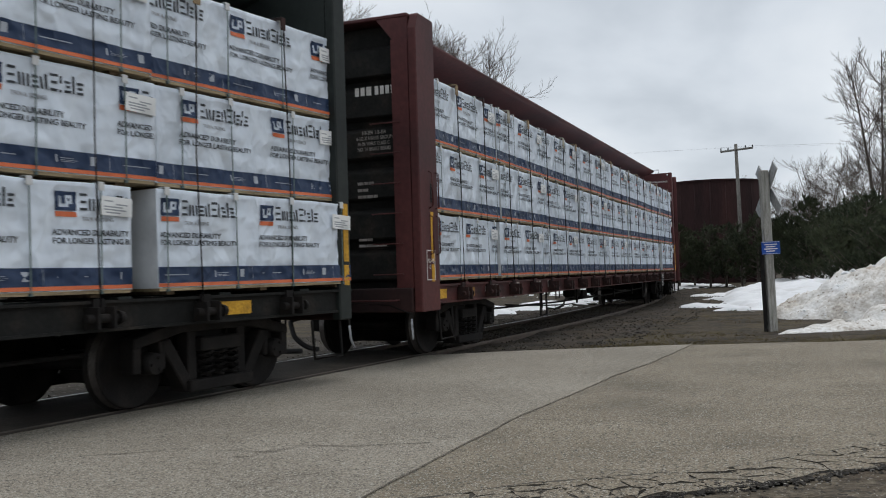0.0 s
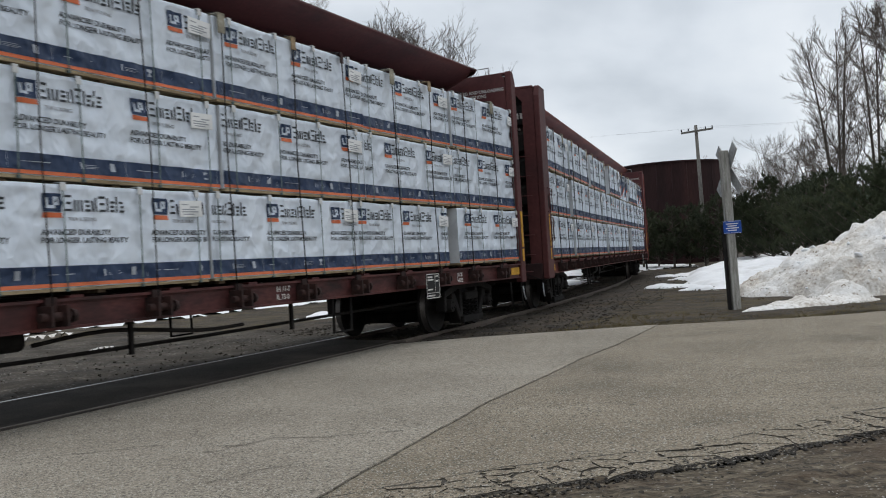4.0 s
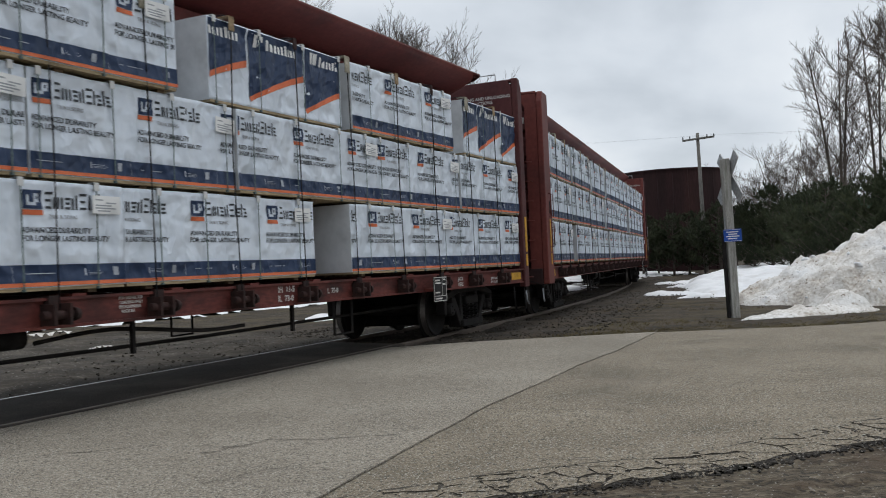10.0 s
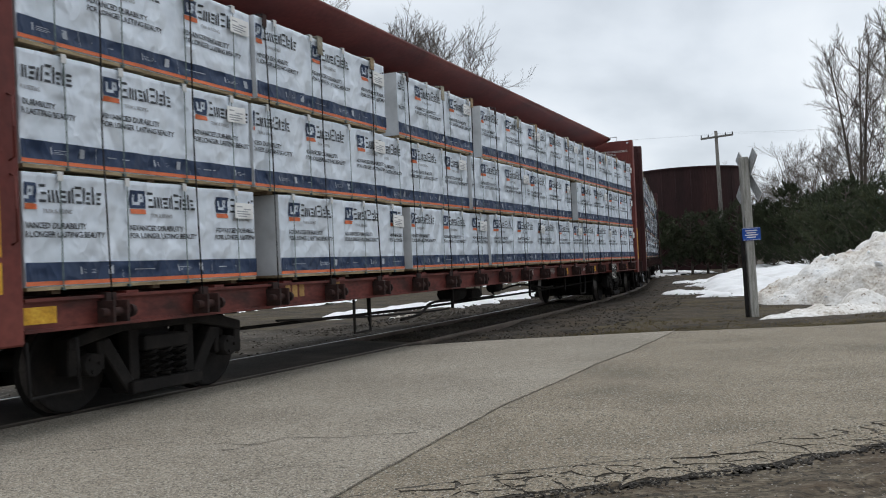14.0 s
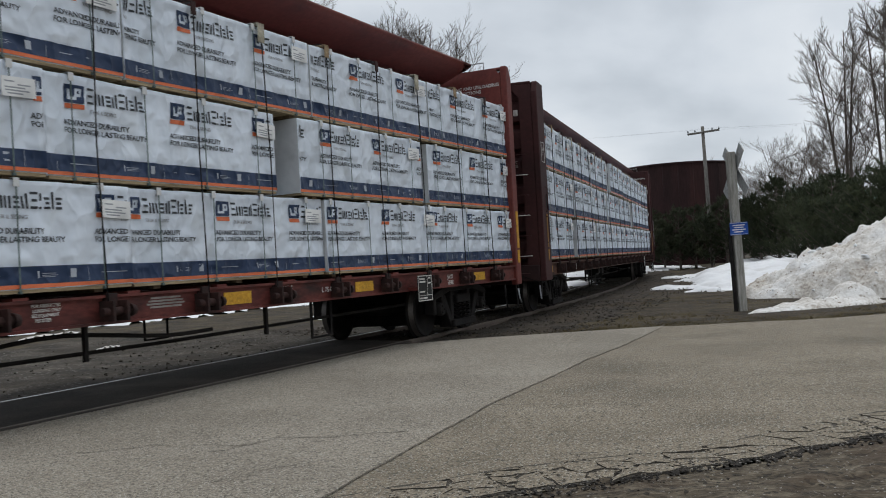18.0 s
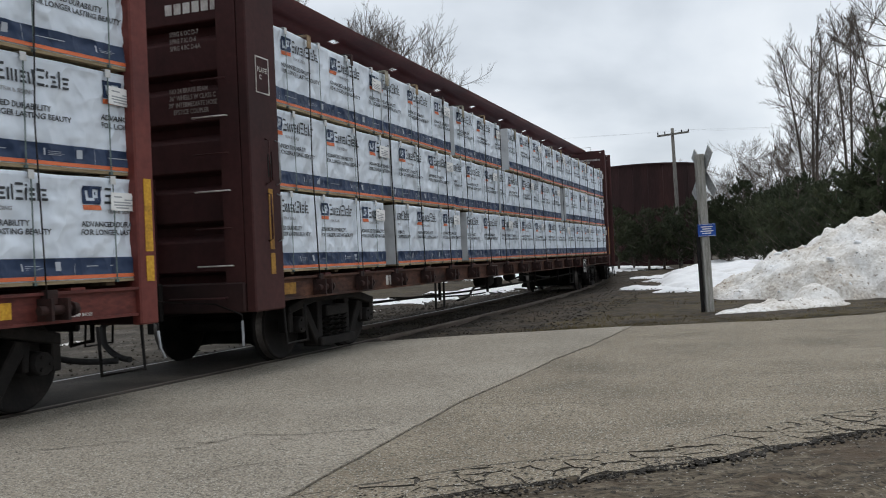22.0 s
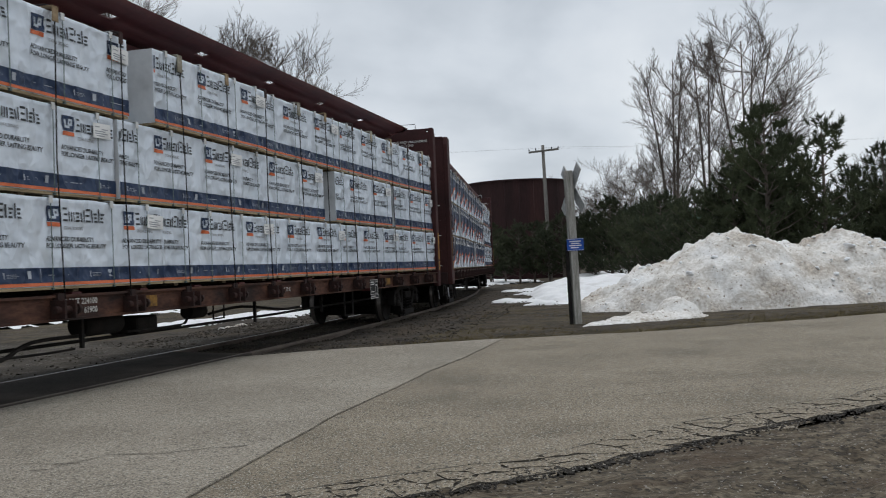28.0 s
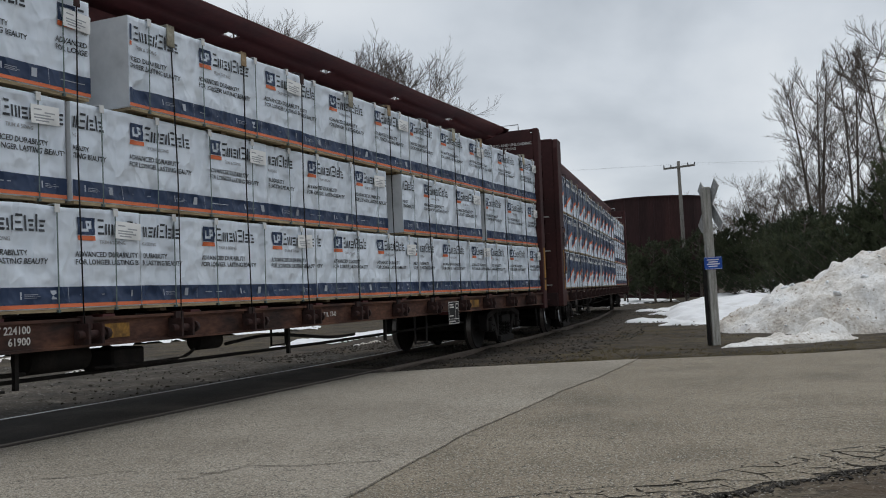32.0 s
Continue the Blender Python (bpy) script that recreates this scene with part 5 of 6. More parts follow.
def marks_mesh(phase, seed):
    bm = bmesh.new()
    k = -2
    while k < 4:
        x = phase + k * PRINT_PITCH
        for a, b, z0, z1 in ((0.02, 0.30, 0.114, 0.121), (0.63, 0.645, 0.09, 0.15), (0.67, 0.80, 0.125, 0.130), (0.67, 0.83, 0.11, 0.114), (0.67, 0.80, 0.098, 0.102), (0.95, 1.005, 0.085, 0.16), (1.13, 1.134, 0.05, 0.188)):
            if 0.02 - BLEN / 2 < x + a and x + b < BLEN / 2 - 0.02:
                bar(bm, x + a, x + b, z0, z1)
        k += 1
    return mesh_of("band_print", follow(bm, 0, 0, seed, 0.0125), M_PALEPRINT)


def strap_mesh(mt, width=0.013, proud=0.016):
    bm = bmesh.new()
    y = BWID / 2 + proud
    for a, b, c, d in ((-y, -y + 0.003, -0.02, BHIGH + 0.012), (y - 0.003, y, -0.02, BHIGH + 0.012)):
        box(bm, -width / 2, width / 2, a, b, c, d)
    box(bm, -width / 2, width / 2, -y, y, BHIGH + 0.008, BHIGH + 0.012)
    box(bm, -width, width, -y - 0.006, -y + 0.02, -0.03, -0.008)
    for f in bm.faces:
        f.material_index = 0
    first = len(bm.faces)
    box(bm, -0.028, 0.028, -y - 0.004, -y + 0.002, BHIGH - 0.055, BHIGH + 0.018)
    box(bm, -0.028, 0.028, -y + 0.003, -y + 0.08, BHIGH + 0.013, BHIGH + 0.018)
    bm.faces.ensure_lookup_table()
    for k in range(first, len(bm.faces)):
        bm.faces[k].material_index = 1
    return mesh_of("strap", bm, mt, M_STICKER)


def tag_mesh():
    bm = bmesh.new()
    box(bm, 0, 0.32, -BWID / 2 - 0.018, -BWID / 2 - 0.012, 0, 0.16)
    return mesh_of("paper_tag", bm, M_STICKER)


def tag_marks():
    bm = bmesh.new()
    for k, (a, b) in enumerate(((0.03, 0.12), (0.15, 0.27), (0.03, 0.22), (0.03, 0.26), (0.05, 0.2))):
        bar(bm, a, b, 0.115 - 0.024 * k, 0.127 - 0.024 * k, -BWID / 2 - 0.019)
    return mesh_of("tag_print", bm, M_GREYINK)


def board_mesh():
    bm = boxes((-BLEN / 2 + 0.02, BLEN / 2 - 0.02, -BWID / 2 + 0.004, BWID / 2 - 0.004, -0.026, 0.002))
    return mesh_of("bottom_board", bm, M_BOARDWOOD)


M_BOARDWOOD = material("pale_board", (0.34, 0.26, 0.155), 0.85, dark=(0.20, 0.15, 0.09), light=(0.44, 0.35, 0.22), scale=4, fine=25, stretch=(0.6, 6, 6))


def stick_mesh():
    bm = boxes((-0.045, 0.045, -BWID / 2 + 0.05, BWID / 2 - 0.05, -0.058, -0.027))
    return mesh_of("dunnage", bm, M_LUMBER)


def swoosh_mesh():
    """A dark field that climbs across the sheet, and its orange rim."""
    bm, bmr = bmesh.new(), bmesh.new()
    n, m, w, top = 20, 10, 1.04, BHIGH - 0.015
    low = [(w * k / n, 0.12 + 0.40 * (0.7 * k / n + 0.3 * math.sin(math.pi / 2 * k / n))) for k in range(n + 1)]
    for (ax, az), (bx, bz) in zip(low, low[1:]):
        for j in range(m):
            f, g = j / m, (j + 1) / m
            bm.faces.new([bm.verts.new((x, 0, z0 + (top - z0) * h)) for x, z0, h in ((ax, az, f), (bx, bz, f), (bx, bz, g), (ax, az, g))])
        bmr.faces.new([bmr.verts.new(p) for p in ((ax, 0, az - 0.055 - 0.02 * ax), (bx, 0, bz - 0.055 - 0.02 * bx), (bx, 0, bz), (ax, 0, az))])
    for m in (bm, bmr):
        bmesh.ops.remove_doubles(m, verts=m.verts, dist=0.0005)
    return mesh_of("curved_print", bm, M_NAVY), mesh_of("curved_rim", bmr, M_ORANGE)


def swoosh_word_mesh():
    """The maker's name and emblem on the dark field as plain pale bars."""
    bm = bmesh.new()
    bar(bm, 0.10, 0.16, 0.70, 0.84)
    bar(bm, 0.18, 0.26, 0.70, 0.84)
    x = 0.32
    for wd, h in ((0.06, 0.12), (0.08, 0.09), (0.06, 0.09), (0.05, 0.09), (0.05, 0.10), (0.06, 0.12), (0.03, 0.09), (0.06, 0.09), (0.05, 0.09)):
        bar(bm, x, x + wd * 0.75, 0.70, 0.70 + h)
        x += wd + 0.010
    return mesh_of("curved_lettering", bm, M_STICKER)


STRAP, TAG, TAGPRINT, STICK, SWOOSHWORD = strap_mesh(M_STRAP), tag_mesh(), tag_marks(), stick_mesh(), swoosh_word_mesh()
SWOOSH, RIM = swoosh_mesh()
WRAPS = [wrap_mesh(k) for k in range(6)]


def make_bundle(variant, style="plain"):
    b = new("lumber_pack", WRAPS[variant % len(WRAPS)])
    labels = {"plain": "white sheeted lumber pack with navy and orange print, strapped", "curve": "white sheeted lumber pack with navy curved print, strapped", "back": "white sheeted lumber pack on the far side of the beam"}
    tagged(b, labels[style], "lumber pack", "wrapped packs on the train")
    hang("bottom_board", board_mesh(), b, "pale bottom board under the sheet")
    for x in (-1.2, 0.0, 1.2):
        hang("dunnage", STICK, b, "rough wooden bearer", pose(x, 0, 0))
    if style in ("plain", "back"):
        hang("navy_band", strip_mesh("navy_band", 0.045, 0.19, 6, 0.010, variant, M_NAVY), b, "navy printed band")
        hang("orange_stripe", strip_mesh("orange_stripe", 0.012, 0.044, 2, 0.009, variant, M_ORANGE), b, "orange printed stripe")
    if style == "plain":
        phase = (-1.32, -0.78, -1.05, -0.45, -1.6, -0.62)[variant % 6]
        for k in range(-1, 3):
            at = phase + k * PRINT_PITCH
            clipped("emblem", LOGO, at, 0.60, b, variant, "navy and orange maker's emblem")
            clipped("wordmark", WORD, at, 0.60, b, variant, "charcoal printed maker's name")
            clipped("tagline", TAGLINE, at + 0.26, 0.575, b, variant)
            clipped("slogan", SLOGAN, at - 0.02, 0.455, b, variant, "charcoal printed slogan")
        hang("band_print", marks_mesh(phase, variant), b, "small pale print on the band")["kind"] = "stuff"
        slant = pose(BLEN / 2 - 0.33 - 0.04 * (variant % 3), 0, 0.60 + 0.03 * (variant % 2), 0, 2.5 - 2 * (variant % 3), 0)
        tag = hang("paper_tag", TAG, b, "white paper shipping tag", slant)
        hang("tag_print", TAGPRINT, tag)["kind"] = "stuff"
    if style == "curve":
        for at in (-1.66, -0.58, 0.50):
            clipped("curved_print", SWOOSH, at, 0.0, b, variant, "navy field that climbs across the sheet")
            clipped("curved_rim", RIM, at, 0.0, b, variant, "orange rim under the navy field")
            clipped("curved_lettering", SWOOSHWORD, at, 0.0, b, variant, "pale printed maker's name as bars", 0.012)
    if style != "back":
        for x in (-1.28 + 0.1 * (variant % 3), -0.42, 0.38 + 0.06 * (variant % 4), 1.22):
            hang("strap", STRAP, b, "thin grey-green strap", pose(x, 0, 0, 0, 1.2 * ((variant * 7 + int(x * 10)) % 5 - 2) * 0.3, 0))
    return b


BUNDLES = {("plain", k): make_bundle(k) for k in range(6)}
BUNDLES["back", 0] = make_bundle(2, "back")
# the shorter packs of the same make
BLEN = 2.76
WRAPS = [wrap_mesh(k) for k in range(6)]
BUNDLES.update({("short", k): make_bundle(k) for k in range(6)})
BLEN = 2.56
WRAPS = [wrap_mesh(k) for k in range(2)]
BUNDLES["curve", 0] = make_bundle(1, "curve")
BLEN = 3.10
LENGTH = {"plain": 3.10, "short": 2.76, "curve": 2.56}
USED = set()


def put_bundle(key, number, at):
    """The first use of a kind takes the built one, later ones are copies."""
    if key in USED:
        b = copy_thing(BUNDLES[key], at)
    else:
        b, _ = BUNDLES[key], USED.add(key)
    MOVING.append((b, number, at))
    return b


TIER_Z = (1.13, 2.075, 3.02)
rng = random.Random(11)


def even():
    return [-11.28 + 3.195 * k for k in range(7)]


# packs that stand out from the row
OUT = {(4, 2, 3): 0.07, (2, 2, 3): 0.06, (2, 0, 5): 0.06, (3, 1, 5): 0.05, (0, 0, 6): 0.06}


def load_car(number, tiers, curves=()):
    """tiers: for each layer the along-car starts of its packs, which reach to the next one, or (start, end);
    curves: (layer, place) of packs with the curved print."""
    for t, row in enumerate(tiers):
        starts = [p[0] if isinstance(p, tuple) else p for p in row]
        for k, p in enumerate(row):
            x0 = starts[k]
            x1 = p[1] if isinstance(p, tuple) else starts[k + 1] - 0.025 if k + 1 < len(row) else 11.25
            v = (number * 5 + t * 2 + k * 3 + rng.randrange(2)) % 6
            key = ("curve", 0) if (t, k) in curves else ("short" if x1 - x0 < 2.93 else "plain", v)
            out = OUT.get((number, t, k), 0.025 * (k % 2))
            at = pose((x0 + x1) / 2, -0.745 - out + rng.uniform(-0.02, 0.02), TIER_Z[t], 0, rng.uniform(-0.15, 0.15), rng.uniform(-0.25, 0.25))
            put_bundle(key, number, at).scale.x = (x1 - x0) / LENGTH[key[0]]
        for x in even():
            put_bundle(("back", 0), number, pose(x + BLEN / 2, 0.755, TIER_Z[t], 0, 0, 180 + rng.uniform(-0.2, 0.2)))


HINT = (("text", 4.30, 0.085, "LOADING AND UNLOADING\n       INSTRUCTIONS"),)
JACK = ("text", 8.42, 0.84, 0.10, "JACK\nHERE")
SHOES = ("text", 10.2, 0.70, 0.055, "2 INCH HF COMP SHOES")
BARS4, BARS6 = (0.16, 0.15, 0.15, 0.15), (0.13, 0.13, 0.13, 0.13, 0.13, 0.13)




make_car(0, M_GREEN, M_GREEN, "red", "dark green centre-beam flat car loaded with wrapped packs", {"sill": (("bars", 4.2, 0.76, 0.16, BARS6),)})
make_car(1, M_DARKRED, M_DARKRED, "plain", "weathered brown centre-beam flat car loaded with wrapped packs",
         {"plate": 1.31, "inside": HINT, "from": 0.44, "end": (("bars", 3.63, 0.115, (0.06, 0.06, 0.075, 0.0, 0.055, 0.055, 0.055, 0.055, 0.055, 0.055)), ("text", 3.10, 0.07, "      3 B-354  3 B-354\n6-1/2 X 9 BRGS GROUP 61\n 36 IN WHLS CLASS C\n NO. 24 BRAKE BEAMS"), ("bars", 2.42, 0.04, (0.09, 0.06, 0.08)), ("bars", 2.33, 0.04, (0.07, 0.08)), ("bars", 2.24, 0.04, (0.06, 0.06, 0.09, 0.06)), ("bars", 1.66, 0.035, (0.12, 0.08)), ("bars", 1.58, 0.035, (0.1, 0.2, 0.1))),
          "sill": (("bars", -8.15, 0.79, 0.18, BARS4[:3]), ("bars", -6.72, 0.80, 0.18, BARS6[:3]), ("bars", -5.78, 0.80, 0.18, BARS6[:2]), ("text", -9.40, 0.90, 0.085, "JACK\nHERE"), ("text", -9.10, 0.91, 0.075, " EMPTY LOAD\n3/8 ADJ. BLOCK"), JACK, SHOES, ("text", 3.6, 0.87, 0.1, "IH 11-7\nIL 73-0"), ("panel", 6.9, 0.64, 0, ""))})
make_car(2, M_RED, M_DARKRED, "plain", "oxide red centre-beam flat car loaded with wrapped packs",
         {"inside": HINT, "from": 0.42, "end": (("bars", 4.0, 0.12, (0.065, 0.065, 0.065, 0.065, 0.0, 0.055, 0.055, 0.055, 0.055, 0.055)), ("text", 3.76, 0.075, "NE PAS MARCHER SUR\n LE DESSUS DE LA\nPOUTRE CENTRALE"), ("text", 3.16, 0.07, "6 OC D5\n7 IC D6\n4 IIC D6A\n2 OC STABILIZING\n2 IC STABILIZING")),
          "sill": (("bars", -7.85, 0.74, 0.18, (0.12, 0.12, 0.12, 0.12)), ("bars", -6.63, 0.74, 0.18, (0.10, 0.10, 0.10, 0.10, 0.10)), ("lines", -5.25, 0.84, 0.075, (0.48, 0.48)), ("text", -9.90, 0.88, 0.10, "JACK\nHERE"), JACK, ("text", 9.75, 0.80, 0.085, "EMPTY LOAD\n3/8\" ADJ. BLOCK"), SHOES, ("text", 1.2, 0.955, 0.056, "FOR RESTRICTED\n LOADING ONLY\nSEE EQUIPMENT\n   REGISTER"), ("text", 3.6, 0.88, 0.115, "IH  11-5\nIL  73-0"), ("text", 4.62, 0.80, 0.10, "L  75-0"), ("panel", 7.12, 0.64, 0, ""))})
make_car(3, M_RED, M_RED, "plain", "oxide red centre-beam flat car with clean bulkheads and wrapped packs",
         {"inside": HINT, "end": (("bars", 4.02, 0.12, (0.10, 0.0, 0.09, 0.09, 0.09, 0.09, 0.09, 0.09)), ("text", 3.03, 0.075, "3 IIC  D6A\n2 OC  STABILIZING\n2 IC  STABILIZING")),
          "sill": (("bars", -7.80, 0.79, 0.19, (0.10, 0.10, 0.10)), ("bars", -6.84, 0.79, 0.19, (0.10, 0.10)), ("text", -5.72, 0.90, 0.085, "LD LMT 223700\nLT WT   62300"), JACK, SHOES, ("text", 0.85, 0.945, 0.056, "FOR RESTRICTED\n LOADING ONLY\nSEE EQUIPMENT\n   REGISTER"), ("lines", 2.12, 0.80, 0.026, (0.42, 0.50, 0.46, 0.40)), ("text", 4.15, 0.88, 0.10, "IH 11-5\nIL 73-0"), ("text", 5.0, 0.80, 0.10, "L 75-0"), ("panel", 7.05, 0.64, 0, ""))})
make_car(4, M_DARKRED, M_DARKEST, "dark", "weathered brown centre-beam flat car with pale ladder rungs",
         {"plate": 3.25, "inside": HINT, "from": 0.32, "end": (("bars", 4.0, 0.12, (0.09, 0.09, 0.09, 0.09, 0.09, 0.09)), ("text", 3.76, 0.075, "   SPRG 6 OC D-7\n   SPRG 7 IC D-6\n   SPRG 4 IIC D-6A"), ("text", 3.13, 0.075, " NO 24 BRAKE BEAM\n 36\" WHEELS W CLASS C\n39\" INTERMEDIATE HOSE\n    EPSTICE COUPLER")),
          "sill": (("bars", -9.30, 0.72, 0.18, (0.09, 0.09, 0.09, 0.09)), ("bars", -8.35, 0.72, 0.18, (0.09, 0.09, 0.09, 0.09, 0.09)), ("text", -10.2, 0.80, 0.06, "JACK HERE"), SHOES, ("text", -3.15, 0.88, 0.105, "LD LMT 224100\nLT WT    61900"), ("text", 1.84, 0.80, 0.10, "IH 11-7 IL 73-0"), ("panel", 5.55, 0.62, 0, ""))})
make_car(5, M_DARKRED, M_DARKEST, "dark", "weathered brown centre-beam flat car with curved-print packs", {"inside": HINT, "sill": (("bars", -8.2, 0.76, 0.18, BARS4), ("bars", -7.2, 0.76, 0.18, BARS6))})
E0 = even()
load_car(0, ([-11.25, -8.03, -4.82, -1.62, 1.72, (5.02, 8.13), 8.38], [-11.3, -8.1, -4.9, -1.7, 1.80, 5.20, 8.46], [-11.3, -8.1, -4.9, -1.7, 1.75, 5.10, 8.40]))
load_car(1, ([-11.30, -8.62, -5.93, -3.13, -0.31, 2.52, (5.45, 8.22), 8.50], [-11.30, -8.52, -5.76, -2.87, -0.05, 2.78, 5.70, 8.52], [-11.30, -8.62, -5.89, -3.04, -0.20, 2.72, 5.76, 8.52]))
load_car(2, ([-11.22, -8.06, -4.93, -1.82, (1.30, 4.41), 5.15, 8.26], [(-11.22, -8.45), -8.12, -5.25, -2.45, 0.30, 2.96, 6.00, 8.67], [-11.30, (-8.36, -5.26), (-4.53, -1.42), (-0.78, 2.03), (2.60, 5.17), (5.37, 8.45), (8.90, 11.36)]), ((2, 4), (2, 6)))
load_car(3, ([(-11.30, -8.29), (-7.87, -4.76), -4.44, -1.27, 1.98, 5.15, 8.10], [-11.30, -8.30, -5.22, -2.06, (1.08, 4.23), (4.62, 7.71), 8.00], [-11.30, (-8.22, -5.17), (-4.74, -1.87), -1.43, 2.00, 5.0, 8.10]))
load_car(4, ([(-11.30, -8.28), (-7.88, -4.82), -4.41, -1.22, 1.95, 4.95, 8.15], [-11.30, -7.92, -5.04, -2.08, (0.94, 4.00), (4.41, 7.66), 8.03], [-11.30, (-8.18, -5.18), (-4.85, -1.81), -1.38, 1.62, 4.80, 8.03]))
load_car(5, (E0, E0, E0), {(t, k) for t in range(3) for k in range(5)})


def motions():
    """The train rolls in and slows down; packs ride with their cars, bogies swivel, wheels turn."""
    times = [0.5 * k for k in range(65)]
    for thing, n, at in MOVING:
        walk(thing, [(t, car_pose(n, t) @ at) for t in times])
    for bg, n, end in BOGIES:
        walk(bg, [(t, pose(end * BOGIE, 0, 0, 0, 0, bogie_turn(n, t, end))) for t in times])
    fine = [0.1 * k for k in range(321)]
    for w, n, x in WHEELS:
        walk(w, [(t, pose(x, 0, 0.443, 0, -math.degrees(rolled(t) / 0.43), 0)) for t in fine])


# ---- crossing sign, pole, tank, trees, snow ----
def at_bearing(az, dist):
    return dist * math.sin(radians(az)), dist * math.cos(radians(az))


def make_crossbuck():
    """A timber post with two crossed boards seen almost edge-on and a small blue notice."""
    x, y = 6.34, 17.55
    post = new("crossbuck_post")
    post.matrix_basis = pose(x, y, 0, 0, -1.2, 0)
    tagged(post, "grey timber crossing post with crossed boards and a blue notice", "crossing sign")
    part("post", bevelled(boxes((-0.076, 0.076, -0.076, 0.076, -0.4, 2.98)), 0.012), M_WOODPOST, post)
    part("stay", boxes((-0.15, -0.10, -0.04, 0.04, -0.3, 1.55)), M_STEEL, post, "dark steel stay")
    face = 95
    for a in (45, -45):
        bm = boxes((-0.61, 0.61, -0.012, 0.012, -0.115, 0.115))
        me = mesh_of("board", bevelled(bm, 0.004), M_SIGNBACK)
        hang("board", me, post, "bare metal back of a crossed board", Matrix.Translation((0.11, 0.14, 2.62)) @ pose(0, 0, 0, 0, 0, face) @ pose(0, 0.02 if a > 0 else -0.02, 0, 0, a, 0))
    nt = part("notice", bevelled(boxes((-0.165, 0.165, -0.012, 0.0, -0.12, 0.12)), 0.003), M_BLUE, post, "small blue emergency notice with white print", pose(0.02, -0.10, 1.50, 0, 0, -18))
    bm = bmesh.new()
    for k, (a, b) in enumerate(((-0.11, 0.11), (-0.085, 0.085), (-0.12, 0.12), (-0.09, 0.075))):
        bar(bm, a, b, 0.055 - 0.042 * k, 0.075 - 0.042 * k, -0.014)
    for z in (-0.112, 0.106):
        bar(bm, -0.155, 0.155, z, z + 0.006, -0.014)
    part("notice_print", bm, M_STICKER, nt, "white lines of print")
    part("small_plate", boxes((-0.16, -0.02, -0.012, 0.0, -0.15, 0.13)), M_SIGNBACK, post, "bare metal plate", pose(-0.02, 0.1, 1.72, 0, 0, 60))


make_crossbuck()


M_OLDPOLE = material("old_pole_timber", (0.17, 0.16, 0.145), 0.9, dark=(0.1, 0.093, 0.085), light=(0.24, 0.23, 0.21), scale=3, fine=25, stretch=(8, 8, 1))


def make_pole():
    x, y = at_bearing(18.35, 68)
    p = new("utility_pole")
    p.matrix_basis = pose(x, y, 0, 0, -1.0, 0)
    tagged(p, "bare wooden utility pole with one crossarm", "utility pole")
    bm = bmesh.new()
    tube(bm, (0, 0, -0.5), (0, 0, 9.75), 0.17, 0.11, 12)
    part("pole", bm, M_OLDPOLE, p)
    part("crossarm", bevelled(boxes((-1.25, 1.25, -0.06, 0.06, -0.07, 0.07)), 0.01), M_OLDPOLE, p, m=pose(0, -0.16, 9.32, 0, -6.0, 12))
    for k in (-1.25, -0.7, 0.65, 1.2):
        bm = bmesh.new()
        tube(bm, (k, -0.16, 9.40 + 0.09 * k), (k, -0.16, 9.56 + 0.09 * k), 0.05, 0.03, 8)
        part("insulator", bm, M_STEEL, p, m=pose(0, 0, 0, 0, 0, 12))
    wire = new("overhead_wire")
    tagged(wire, "thin sagging overhead wire", "wire")
    for off in (-1.2, 0.7, 1.2):
        bm = bmesh.new()
        a, b = Vector((x + off, y, 9.55 + 0.05 * off)), Vector((x + off - 70, y - 6, 10.2))
        pts = [a.lerp(b, k / 12) - Vector((0, 0, 1.0 * 4 * (k / 12) * (1 - k / 12))) for k in range(13)]
        pipe(bm, pts, 0.0022, 4)
        part("strand", bm, M_BLACK, wire)
        bm = bmesh.new()
        b = Vector((x + off + 60, y - 25, 9.8))
        pts = [a.lerp(b, k / 12) - Vector((0, 0, 1.0 * 4 * (k / 12) * (1 - k / 12))) for k in range(13)]
        pipe(bm, pts, 0.0022, 4)
        part("strand", bm, M_BLACK, wire)


make_pole()


